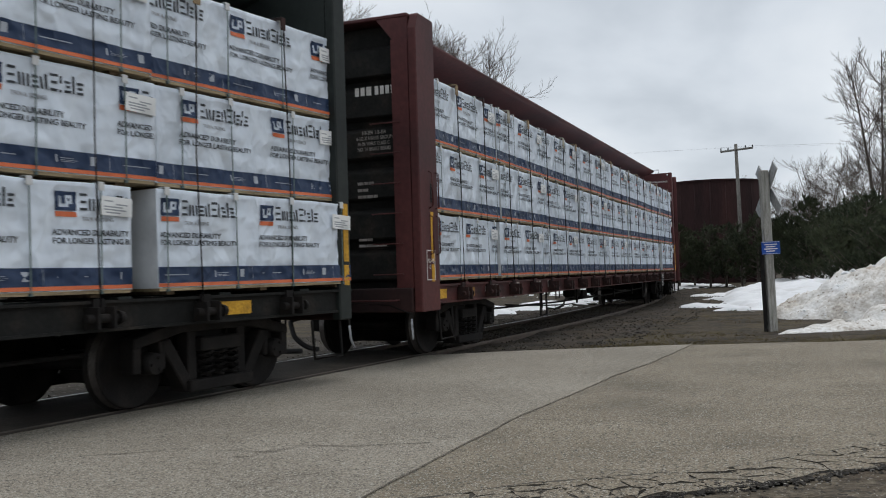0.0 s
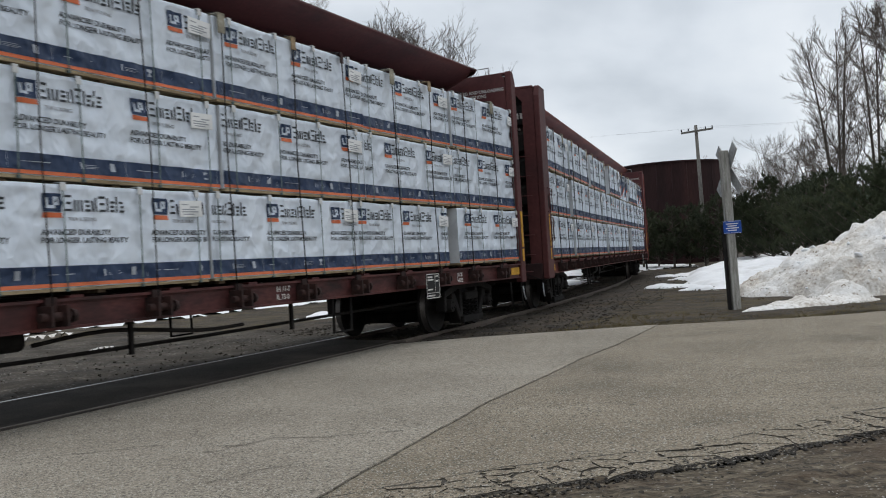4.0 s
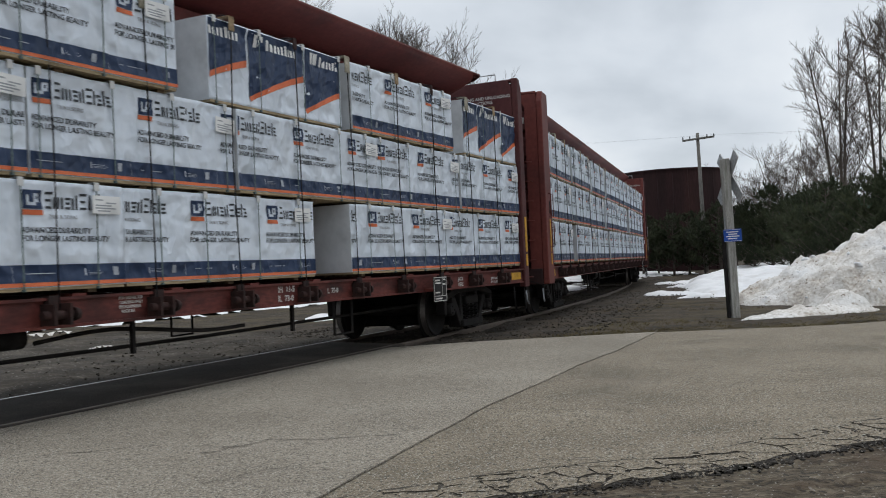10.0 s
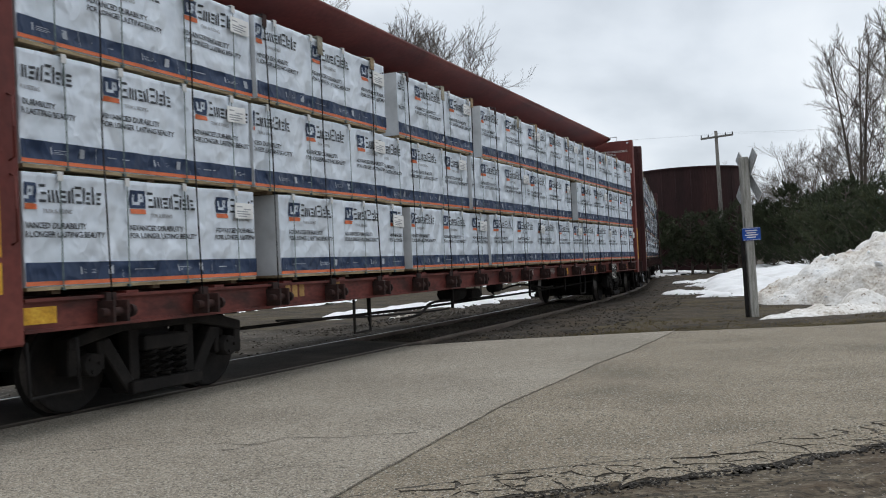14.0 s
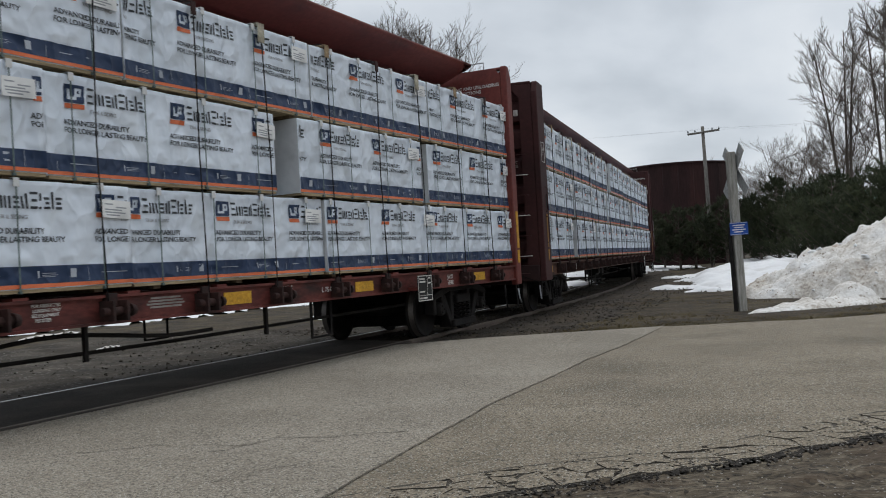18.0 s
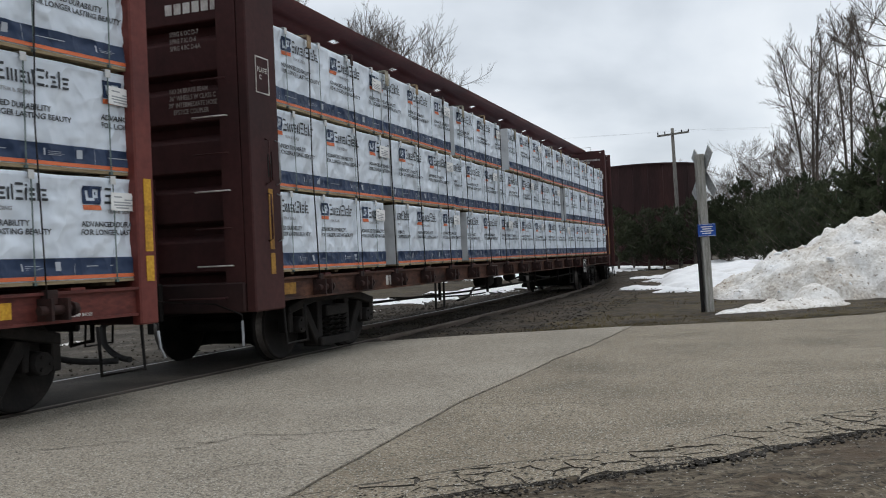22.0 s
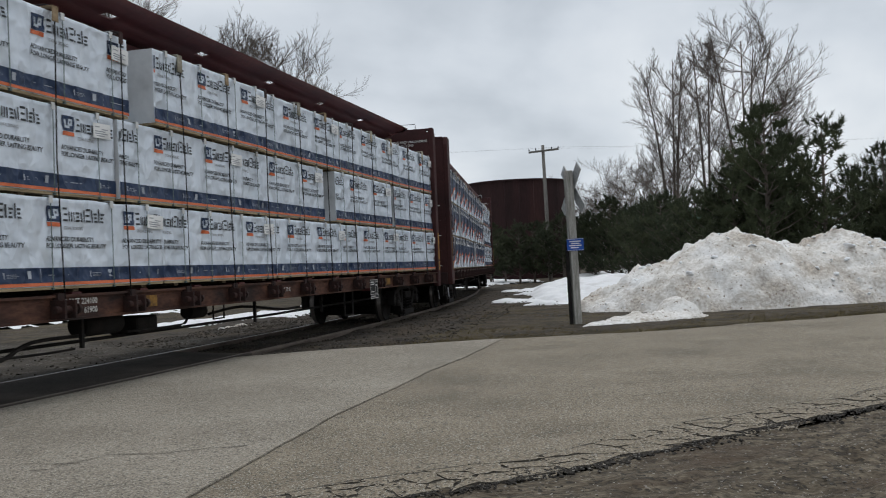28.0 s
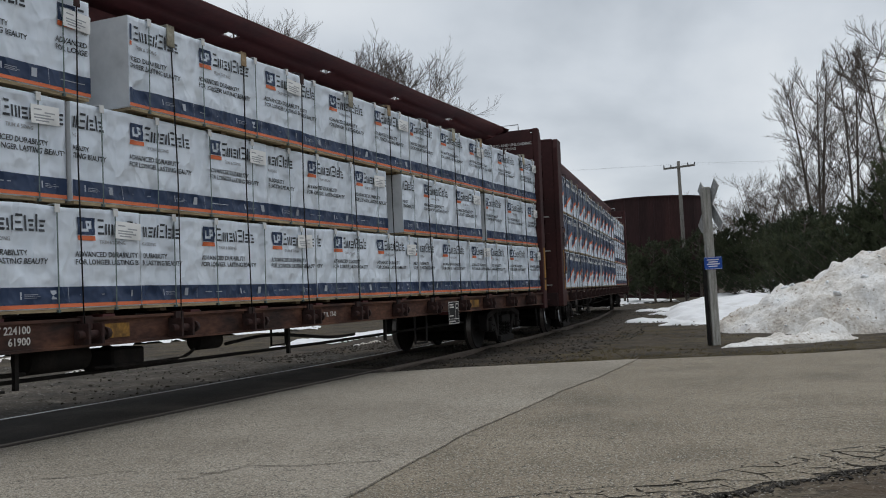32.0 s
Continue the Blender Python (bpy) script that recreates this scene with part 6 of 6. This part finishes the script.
def make_tank():
    x, y = at_bearing(16.55, 80)
    t = new("storage_tank")
    t.matrix_basis = pose(x, y, 0)
    tagged(t, "large round rust-brown steel storage tank", "tank")
    r, h, n = 4.5, 8.05, 48
    for k in range(24):
        a0, a1 = 2 * math.pi * k / 24, 2 * math.pi * (k + 1) / 24
        bm = bmesh.new()
        m = 4
        for j in range(m):
            b0, b1 = a0 + (a1 - a0) * j / m, a0 + (a1 - a0) * (j + 1) / m
            lo = [(r * math.cos(b), r * math.sin(b)) for b in (b0, b1)]
            v = [bm.verts.new((lo[0][0], lo[0][1], -0.2)), bm.verts.new((lo[1][0], lo[1][1], -0.2)), bm.verts.new((lo[1][0], lo[1][1], h)), bm.verts.new((lo[0][0], lo[0][1], h))]
            bm.faces.new(v)
        part("shell_plate", bm, M_TANK, t)
        bm = bmesh.new()
        c = Vector((math.cos(a0), math.sin(a0), 0))
        tube(bm, c * (r + 0.03) + Vector((0, 0, -0.2)), c * (r + 0.0) + Vector((0, 0, h)), 0.035, sides=6)
        part("stiffener", bm, M_TANK, t)
    bm = bmesh.new()
    for k in range(n):
        a0, a1 = 2 * math.pi * k / n, 2 * math.pi * (k + 1) / n
        for r0, z0, r1, z1 in ((r + 0.12, h - 0.12, r + 0.12, h + 0.02), (r + 0.12, h + 0.02, r - 0.1, h + 0.02)):
            bm.faces.new([bm.verts.new((rr * math.cos(a), rr * math.sin(a), z)) for rr, a, z in ((r0, a0, z0), (r0, a1, z0), (r1, a1, z1), (r1, a0, z1))])
    part("rim", bm, M_TANK, t)
    bm = bmesh.new()
    bm.faces.new([bm.verts.new((r * math.cos(2 * math.pi * k / n), r * math.sin(2 * math.pi * k / n), h - 0.05)) for k in range(n)])
    part("roof", bm, M_TANK, t)


make_tank()


class Tubes:
    """Collects thin tapered tubes into one mesh."""

    def __init__(self):
        self.v, self.f = [], []

    def add(self, a, b, r0, r1, sides):
        d = (b - a)
        if d.length < 1e-5:
            return
        q = d.to_track_quat("Z", "Y")
        n = len(self.v)
        for p, r in ((a, r0), (b, r1)):
            for k in range(sides):
                w = 2 * math.pi * k / sides
                self.v.append(tuple(p + q @ Vector((r * math.cos(w), r * math.sin(w), 0))))
        for k in range(sides):
            self.f.append((n + k, n + (k + 1) % sides, n + sides + (k + 1) % sides, n + sides + k))

    def mesh(self, name, mt):
        me = bpy.data.meshes.new(name)
        me.from_pydata(self.v, [], self.f)
        me.materials.append(mt)
        return me


def bare_tree_meshes(seed, stems, half, low, limbs_each=12, fork=0.5, height=15.0):
    """A leafless tree of unit height with a domed crown: forked stems, limbs that curve up to the crown's hull,
    branches, sprays and fine twigs. half: the crown's half width, low: where the crown begins."""
    rd = random.Random(seed)
    trunk, limbs, twigs = Tubes(), Tubes(), Tubes()
    mid, tall = (low + 1) / 2, (1 - low) / 2

    def curve(a, b, c, n):
        return [a.lerp(b, k / n).lerp(b.lerp(c, k / n), k / n) for k in range(n + 1)]

    def lay(store, pts, r0, r1, sides):
        n = len(pts) - 1
        for k in range(n):
            store.add(pts[k], pts[k + 1], r0 + (r1 - r0) * k / n, r0 + (r1 - r0) * (k + 1) / n, sides)

    def spray(p, d, length, level):
        """Branches of branches: each turns up a little and ends in finer ones."""
        bend = Vector((rd.gauss(0, 0.12), rd.gauss(0, 0.12), 0.22 + rd.gauss(0, 0.1)))
        tip = p + (d + bend).normalized() * length
        n = (5, 4, 3)[level]
        pts = curve(p, p + d * length * 0.5, tip, n)
        r = (0.0011, 0.00055, 0.00034)[level]
        lay(limbs if level == 0 else twigs, pts, r, r * 0.45, 4 if level == 0 else 3)
        if level == 2:
            return
        count = (7, 5)[level]
        for c in range(count):
            f = 0.18 + 0.8 * (c + rd.random()) / count
            i = min(n - 1, int(f * n))
            q = pts[i].lerp(pts[i + 1], f * n - i)
            e = (pts[i + 1] - pts[i]).normalized()
            side = Vector((rd.gauss(0, 1), rd.gauss(0, 1), rd.gauss(0, 1)))
            side = (side - e * side.dot(e)).normalized()
            spray(q, (e + side * rd.uniform(0.5, 0.95) + Vector((0, 0, 0.12))).normalized(), length * rd.uniform(0.32, 0.55) * (1.15 - 0.5 * f), level + 1)

    for s in range(stems):
        a = 2 * math.pi * (s + 0.6 * rd.random()) / stems
        out = Vector((math.cos(a), math.sin(a), 0)) * (half * fork * rd.uniform(0.7, 1.1) if stems > 1 else 0.0)
        top = out + Vector((0, 0, rd.uniform(0.82, 0.97)))
        pts = curve(out * 0.08 + Vector((0, 0, -0.02)), out * 0.25 + Vector((0, 0, 0.45)), top, 9)
        thick = 0.0088 if stems < 4 else 0.0072
        lay(trunk, pts, thick * rd.uniform(0.85, 1.15), 0.0016, 7)
        for c in range(limbs_each):
            f = low * 0.8 + (0.96 - low * 0.8) * (c + rd.random()) / limbs_each
            i = min(8, int(f * 9))
            p = pts[i].lerp(pts[i + 1], f * 9 - i)
            az = a + rd.gauss(0, 1.25) if stems > 1 else rd.uniform(0, 6.28)
            z = min(0.97, p.z + rd.uniform(0.10, 0.26) * (1.1 - 0.5 * f))
            w = half * math.sqrt(max(0.02, 1 - ((z - mid) / tall) ** 2)) * rd.uniform(0.72, 1.0)
            goal = Vector((math.cos(az) * w, math.sin(az) * w, z))
            reach = goal - p
            knee = p + Vector((reach.x * 0.6, reach.y * 0.6, reach.z * 0.35))
            bow = curve(p, knee, goal, 6)
            r = 0.0027 * (1.15 - 0.6 * f)
            lay(limbs, bow, r, 0.0008, 5)
            ln = max(0.07, reach.length)
            for k in range(8):
                g = 0.25 + 0.75 * (k + rd.random()) / 8
                j = min(5, int(g * 6))
                q = bow[j].lerp(bow[j + 1], min(1.0, g * 6 - j))
                e = (bow[j + 1] - bow[j]).normalized()
                side = Vector((rd.gauss(0, 1), rd.gauss(0, 1), rd.gauss(0, 0.7)))
                side = (side - e * side.dot(e)).normalized()
                spray(q, (e + side * rd.uniform(0.4, 0.8)).normalized(), min(0.16, ln * rd.uniform(0.35, 0.6)), 0)
    high = max(v[2] for v in twigs.v)
    for t in (trunk, limbs, twigs):
        t.v = [(x, y, z / high) for x, y, z in t.v]
    return trunk.mesh("trunk", M_BARK), limbs.mesh("bough", M_BARK), twigs.mesh("crown", M_TWIG)


TREE_KINDS = {"tall": bare_tree_meshes(3, 4, 0.215, 0.30, 11), "tall2": bare_tree_meshes(8, 3, 0.17, 0.26, 11), "slim": bare_tree_meshes(17, 2, 0.12, 0.28, 11), "broad": bare_tree_meshes(5, 4, 0.42, 0.22, 9, 0.6), "dome": bare_tree_meshes(12, 4, 0.25, 0.30, 12, 0.6), "broad2": bare_tree_meshes(21, 3, 0.38, 0.2, 9, 0.6)}


def bare_tree(kind, az, dist, tall, turn, label, group="bare trees"):
    x, y = at_bearing(az, dist)
    t = new("bare_tree")
    t.matrix_basis = pose(x, y, 0, 0, 0, turn) @ Matrix.Diagonal((tall, tall, tall, 1))
    tagged(t, label, "tree", group)
    for nm, me in zip(("trunk", "bough", "crown"), TREE_KINDS[kind]):
        ob = hang(nm, me, t)
        if nm == "crown":
            ob["kind"] = "stuff"


TALL = "tall leafless deciduous tree with fine upright twigs"
for kind, az, dist, tall, turn in (("tall", 30.1, 57, 16.3, 20), ("tall2", 25.9, 58, 14.5, 140), ("slim", 27.9, 61, 15.6, 40)):
    bare_tree(kind, az, dist, tall, turn, TALL)
SMALL = "low spreading leafless tree"
for kind, az, dist, tall, turn in (("broad", 22.9, 66, 8.6, 0), ("broad2", 24.5, 64, 8.2, 70), ("broad", 21.9, 75, 7.2, 200), ("broad2", 19.0, 100, 10.6, 10), ("broad", 37.0, 66, 7.6, 90), ("broad2", 38.8, 62, 7.6, 120), ("broad", 23.7, 70, 8.0, 250), ("broad2", 22.3, 68, 7.4, 310), ("broad", 25.2, 68, 8.6, 110), ("broad2", 21.0, 78, 6.6, 160)):
    bare_tree(kind, az, dist, tall, turn, SMALL)
BEHIND = "leafless spreading tree beyond the track"
for kind, az, dist, tall, turn in (("dome", -0.9, 59, 18.1, 80), ("dome", 1.6, 60, 17.8, 130), ("dome", -7.2, 60, 20.2, 60), ("dome", -9.6, 59, 20.8, 210), ("dome", -13.0, 58, 21.0, 300), ("dome", -15.2, 59, 20.6, 20)):
    bare_tree(kind, az, dist, tall, turn, BEHIND)


def conifer_meshes(seed, height, radius, open_=0.0, clumps=14):
    """A pine: trunk, whorls of limbs that turn up at the tips, each tip a brush of needles."""
    rd = random.Random(seed)
    trunk, limbs = Tubes(), Tubes()
    trunk.add(Vector((0, 0, -0.3)), Vector((0, 0, height * 0.55)), 0.10, 0.06, 7)
    trunk.add(Vector((0, 0, height * 0.55)), Vector((0, 0, height)), 0.06, 0.012, 6)
    nv, nf = [], []

    def brush(p, d, size, count):
        for k in range(count):
            side = Vector((rd.gauss(0, 1), rd.gauss(0, 1), rd.gauss(0, 1))).normalized()
            q = (d * 0.9 + side * 0.8).normalized()
            o = p + d * size * rd.uniform(-0.6, 0.5)
            w = q.cross(Vector((rd.random(), rd.random(), rd.random()))).normalized() * size * 0.085
            n = len(nv)
            nv.extend((tuple(o - w), tuple(o + w), tuple(o + q * size * rd.uniform(0.6, 1.0))))
            nf.append((n, n + 1, n + 2))

    whorls = int(height / 0.32)
    for j in range(whorls):
        f = (j + 0.5) / whorls
        z = height * (0.06 + 0.93 * f)
        reach = radius * (1 - f) ** 0.75 * (1.0 if f > 0.15 else 0.8)
        for b in range(5 if f < 0.8 else 4):
            if rd.random() < open_:
                continue
            a = rd.uniform(0, 2 * math.pi)
            ln = reach * rd.uniform(0.55, 1.15) + 0.12
            d = Vector((math.cos(a), math.sin(a), 0.18 + 0.5 * f))
            p = Vector((0, 0, z))
            n = max(2, int(ln / 0.28))
            for k in range(n):
                q = p + d.normalized() * ln / n
                limbs.add(p, q, 0.022 * (1 - k / n) + 0.006, 0.022 * (1 - (k + 1) / n) + 0.006, 3)
                if k >= n * 0.25:
                    for _ in range(3):
                        sd = Vector((rd.gauss(0, 1), rd.gauss(0, 1), abs(rd.gauss(0.4, 0.5)))).normalized()
                        tip = q + sd * rd.uniform(0.12, 0.34)
                        brush(tip, (sd + Vector((0, 0, 0.7))).normalized(), rd.uniform(0.16, 0.28), clumps + 8)
                d = d + Vector((0, 0, 0.14))
                p = q
            brush(p, Vector((d.x * 0.4, d.y * 0.4, 1)).normalized(), 0.26, clumps + 5)
    brush(Vector((0, 0, height)), Vector((0, 0, 1)), 0.35, 16)
    me = bpy.data.meshes.new("needles")
    me.from_pydata(nv, [], nf)
    me.materials.append(M_NEEDLE)
    for t in (trunk, limbs):
        t.v = [(x / height, y / height, z / height) for x, y, z in t.v]
    me.transform(Matrix.Scale(1 / height, 4))
    return trunk.mesh("trunk", M_BARK), limbs.mesh("bough", M_BARK), me


PINES = {"full": conifer_meshes(1, 5.6, 2.5), "open": conifer_meshes(2, 5.2, 1.7, 0.45), "bush": conifer_meshes(4, 4.4, 2.6), "bush2": conifer_meshes(7, 4.0, 2.5)}


def pine(kind, az, dist, tall, turn, label):
    x, y = at_bearing(az, dist)
    t = new("pine_tree")
    t.matrix_basis = pose(x, y, 0, 0, 0, turn) @ Matrix.Diagonal((tall, tall, tall, 1))
    tagged(t, label, "pine", "pines behind the snow bank")
    for nm, me in zip(("trunk", "bough", "needle_crown"), PINES[kind]):
        ob = hang(nm, me, t)
        if nm == "needle_crown":
            ob["kind"] = "stuff"


for row in (("full", 31.2, 31, 5.7, 0), ("full", 32.2, 33, 5.0, 120), ("full", 30.0, 34, 4.7, 240),  ("open", 34.3, 31, 5.2, 50), ("bush", 29.3, 33, 4.1, 100), ("full", 37.4, 34, 4.5, 200), ("bush", 39.4, 33, 4.6, 10)):
    pine(*row, "dark green pine with upturned brushy tips")
for k, (az, dist, tall) in enumerate(((13.4, 66, 3.7), (14.7, 62, 3.7), (15.6, 61, 3.5), (16.5, 60, 3.6), (17.4, 61, 3.7), (18.3, 59, 3.6), (19.2, 58, 3.8), (20.1, 56, 4.1), (21.1, 54, 4.1), (22.1, 52, 4.2), (23.1, 50, 4.2), (24.1, 47, 3.9), (25.1, 45, 3.9), (26.1, 43, 3.8), (27.1, 41, 3.7), (28.1, 38, 3.7), (33.0, 37, 3.3), (35.8, 38, 3.9), (38.4, 38, 4.6), (41.5, 35, 4.6), (30.2, 38, 4.2), (20.6, 62, 4.4), (24.6, 54, 4.4))):
    pine("bush" if k % 2 else "bush2", az, dist, tall * (0.95 + 0.12 * math.sin(k * 2.3)), 47 * k, "low bushy dark green pine")


def make_house():
    """A low house behind the pines, its green roof showing between them."""
    x, y = at_bearing(25.2, 75)
    h = new("house")
    h.matrix_basis = pose(x, y, 0, 0, 0, 20)
    tagged(h, "small pale house with a green metal roof behind the pines", "house")
    part("wall", boxes((-3.5, 3.5, -2.5, 2.5, -0.2, 3.4)), M_SIGNBACK, h)
    for s in (-1, 1):
        bm = bmesh.new()
        prism_yz(bm, [(s * 2.9, 3.25), (s * 2.9, 3.37), (0, 5.02), (0, 4.9)], -3.8, 3.8)
        part("roof", bm, M_ROOFGREEN, h, "green sheet metal roof slope")


M_ROOFGREEN = material("green_sheet_roof", (0.06, 0.2, 0.14), 0.6, scale=1.5, fine=20, bump=0.05)
make_house()


def mound(name, x0, x1, y0, y1, step, height, mt, label, category, kind=""):
    """A heap as a height field; what would lie below the ground is left out."""
    nx, ny = int((x1 - x0) / step), int((y1 - y0) / step)
    idx, verts, faces = {}, [], []
    for i in range(nx + 1):
        for j in range(ny + 1):
            x, y = x0 + i * step, y0 + j * step
            h = height(x, y)
            if h > -0.5:
                idx[i, j] = len(verts)
                verts.append((x, y, h))
    for i in range(nx):
        for j in range(ny):
            q = [(i, j), (i + 1, j), (i + 1, j + 1), (i, j + 1)]
            if all(k in idx for k in q):
                faces.append([idx[k] for k in q])
    me = bpy.data.meshes.new(name)
    me.from_pydata(verts, [], faces)
    me.polygons.foreach_set("use_smooth", [True] * len(faces))
    me.materials.append(mt)
    return tagged(new(name, me), label, category, "", kind)


def lumps(x, y, k=1.0, seed=0.0):
    p = (x * 0.9 * k, y * 0.9 * k, seed)
    return 0.11 * noise.noise(p) + 0.12 * noise.noise((p[0] * 2.7, p[1] * 2.7, seed + 3)) + 0.15 * (0.25 - abs(noise.noise((p[0] * 4, p[1] * 4, seed + 5)))) + 0.07 * (0.25 - abs(noise.noise((p[0] * 9, p[1] * 9, seed + 6)))) + 0.05 * (0.2 - abs(noise.noise((p[0] * 15, p[1] * 15, seed + 7)))) + 0.03 * noise.noise((p[0] * 13, p[1] * 13, seed + 8)) - 0.09 * max(0.0, noise.noise((p[0] * 2.2 + p[1], p[1] * 6, seed + 11)) - 0.25)


def bump(x, y, cx, cy, rx, ry, h, turn=0.0):
    c, s = math.cos(turn), math.sin(turn)
    u, v = ((x - cx) * c + (y - cy) * s) / rx, (-(x - cx) * s + (y - cy) * c) / ry
    d = u * u + v * v
    return h * (1 - d) ** 0.8 if d < 1 else -0.8 * (d - 1)


def bank_height(x, y):
    h = max(bump(x, y, 11.95, 21.5, 2.3, 2.5, 1.80, 0.1), bump(x, y, 10.7, 21.6, 2.3, 2.2, 1.20, 0.0), bump(x, y, 9.6, 21.9, 1.8, 1.7, 0.66, 0.0), bump(x, y, 13.3, 21.4, 4.2, 2.4, 1.44, 0.0), bump(x, y, 15.0, 21.5, 2.0, 2.5, 1.70, 0.0), bump(x, y, 18.6, 22.4, 3.0, 2.6, 1.40, 0.0), bump(x, y, 23.5, 23.6, 4, 3, 1.3, 0.2))
    clods = 0.20 * max(0.0, 0.16 - abs(noise.noise((x * 1.5 + 0.5 * y, y * 1.2, 31)))) + 0.26 * max(0.0, noise.noise((x * 2.1, y * 2.1, 33)) - 0.12) - 0.22 * max(0.0, noise.noise((x * 1.3 - y * 0.6, y * 2.4, 35)) - 0.15)
    return -0.9 if h < -0.35 else -0.10 + h + (lumps(x, y) + clods) * min(1, 0.25 + abs(h) * 2.2)


bank = mound("snow_bank", 6.5, 29, 18.4, 27.5, 0.065, bank_height, M_SNOW, "high ploughed bank of dirty old snow", "snow bank")


def chunk_mesh(rd):
    """A broken lump of packed snow with blunt uneven faces."""
    bm = bmesh.new()
    bmesh.ops.create_icosphere(bm, subdivisions=2, radius=1)
    o = rd.uniform(0, 50)
    for v in bm.verts:
        v.co *= 1 + 0.55 * noise.noise(v.co * 1.3 + Vector((o, 0, 0))) + 0.2 * noise.noise(v.co * 3.1 + Vector((0, o, 0)))
        v.co.z *= 0.5
    me = mesh_of("snow_chunk", bm, M_SNOWCLEAN)
    me.polygons.foreach_set("use_smooth", [True] * len(me.polygons))
    return me


def make_chunks():
    """Lumps of packed snow lying on the bank where the plough pushed them."""
    rd = random.Random(77)
    kinds = [chunk_mesh(rd) for _ in range(6)]
    n = 0
    while n < 130:
        x, y = rd.uniform(8.2, 20.5), rd.uniform(18.9, 22.3)
        h = bank_height(x, y)
        if h < 0.0 or noise.noise((x * 0.7, y * 0.7, 50)) < -0.12:
            continue
        r = 0.025 + 0.045 * rd.random() ** 2 + (0.07 if rd.random() < 0.06 else 0)
        hang("snow_chunk", rd.choice(kinds), bank, m=pose(x, y, h + r * 0.05, rd.uniform(5, 45), rd.uniform(-20, 20), rd.uniform(0, 360)) @ Matrix.Diagonal((r * rd.uniform(0.8, 1.5), r, r * rd.uniform(0.8, 1.3), 1)))
        n += 1


make_chunks()


def rubble_height(x, y):
    h = max(bump(x, y, 8.0, 17.65, 1.7, 0.55, 0.16, 0.45), bump(x, y, 8.8, 18.2, 0.6, 0.5, 0.40, 0.4), bump(x, y, 7.0, 17.1, 0.9, 0.3, 0.10, 0.35))
    return -0.9 if h < -0.35 else -0.10 + h + 0.6 * lumps(x, y, 1.6, 9) * min(1, 0.2 + abs(h) * 4)


mound("snow_rubble", 5.8, 10.6, 16.3, 19.4, 0.07, rubble_height, M_SNOW, "low lumpy ridge of dirty snow beside the road", "snow")


def drift_height(x, y):
    """A low drift along the pines, ragged and melting on its open side."""
    n = 0.9 * noise.noise((x * 0.9, y * 0.4, 21)) + 0.6 * noise.noise((x * 1.9, y * 0.9, 22)) + 0.25 * noise.noise((x * 4, y * 2.5, 23))
    h = max(bump(x, y, 15.0, 38.5, 3.0, 13.5, 0.80, -0.37), bump(x, y, 22.0, 52.0, 4.0, 9.0, 0.85, -0.5))
    h = h * (0.75 + 0.5 * noise.noise((x * 0.5, y * 0.22, 25))) if h > 0 else h * 0.35
    h += 0.20 * n
    return -0.9 if h < -0.35 else -0.10 + (h if h < 0.05 else 0.05 + (h - 0.05) * 0.9)


mound("snow_drift", 6.5, 27, 23.5, 61, 0.12, drift_height, M_SNOWCLEAN, "low white snow drift in front of the pines", "snow")


def patch_height(cx, cy, rx, ry, turn, seed):
    def f(x, y):
        c, s = math.cos(turn), math.sin(turn)
        u, v = ((x - cx) * c + (y - cy) * s) / rx, (-(x - cx) * s + (y - cy) * c) / ry
        d = u * u + v * v + 1.3 * noise.noise((x * 0.45, y * 0.45, seed)) + 1.2 * noise.noise((x * 1.3, y * 1.3, seed)) + 0.5 * noise.noise((x * 3.5, y * 3.5, seed))
        return -0.9 if d > 1.4 else -0.05 + 0.09 * max(0.0, 1 - d) ** 0.7 - (0.25 * (d - 1) if d > 1 else 0) + 0.02 * noise.noise((x * 3, y * 3, seed))
    return f


for k, (cx, cy, rx, ry, tn) in enumerate(((8.6, 29.4, 0.75, 0.8, 0.0), (12.1, 39.8, 1.1, 0.5, 0.0), (11.2, 35.5, 0.9, 0.35, 0.0), (8.4, 26.6, 0.5, 0.35, 0.0), (23, 44, 5, 3, 0.3), (-1.0, 26.5, 3.6, 0.7, 1.15), (-5.6, 16.2, 1.2, 0.06, 1.1), (-8.2, 15.2, 1.6, 0.08, 1.05), (-0.6, 22.0, 1.0, 0.08, 1.1), (-10, 20, 3, 0.2, 1.0), (-14, 15, 4, 0.2, 1.0), (4.0, 34, 8.0, 1.6, 1.1), (-8, 30, 7, 2.0, 1.0), (12, 62, 12, 6, 1.2))):
    r = max(rx, ry) * 1.7
    mound("snow_patch", cx - r, cx + r, cy - r, cy + r, 0.06 if r < 2.5 else 0.13 if r < 7 else 0.3, patch_height(cx, cy, rx, ry, tn, 3.0 + k), M_SNOW if 6 <= k <= 10 else M_SNOWCLEAN, "thin melting patch of snow on bare ground", "snow", "stuff")


motions()
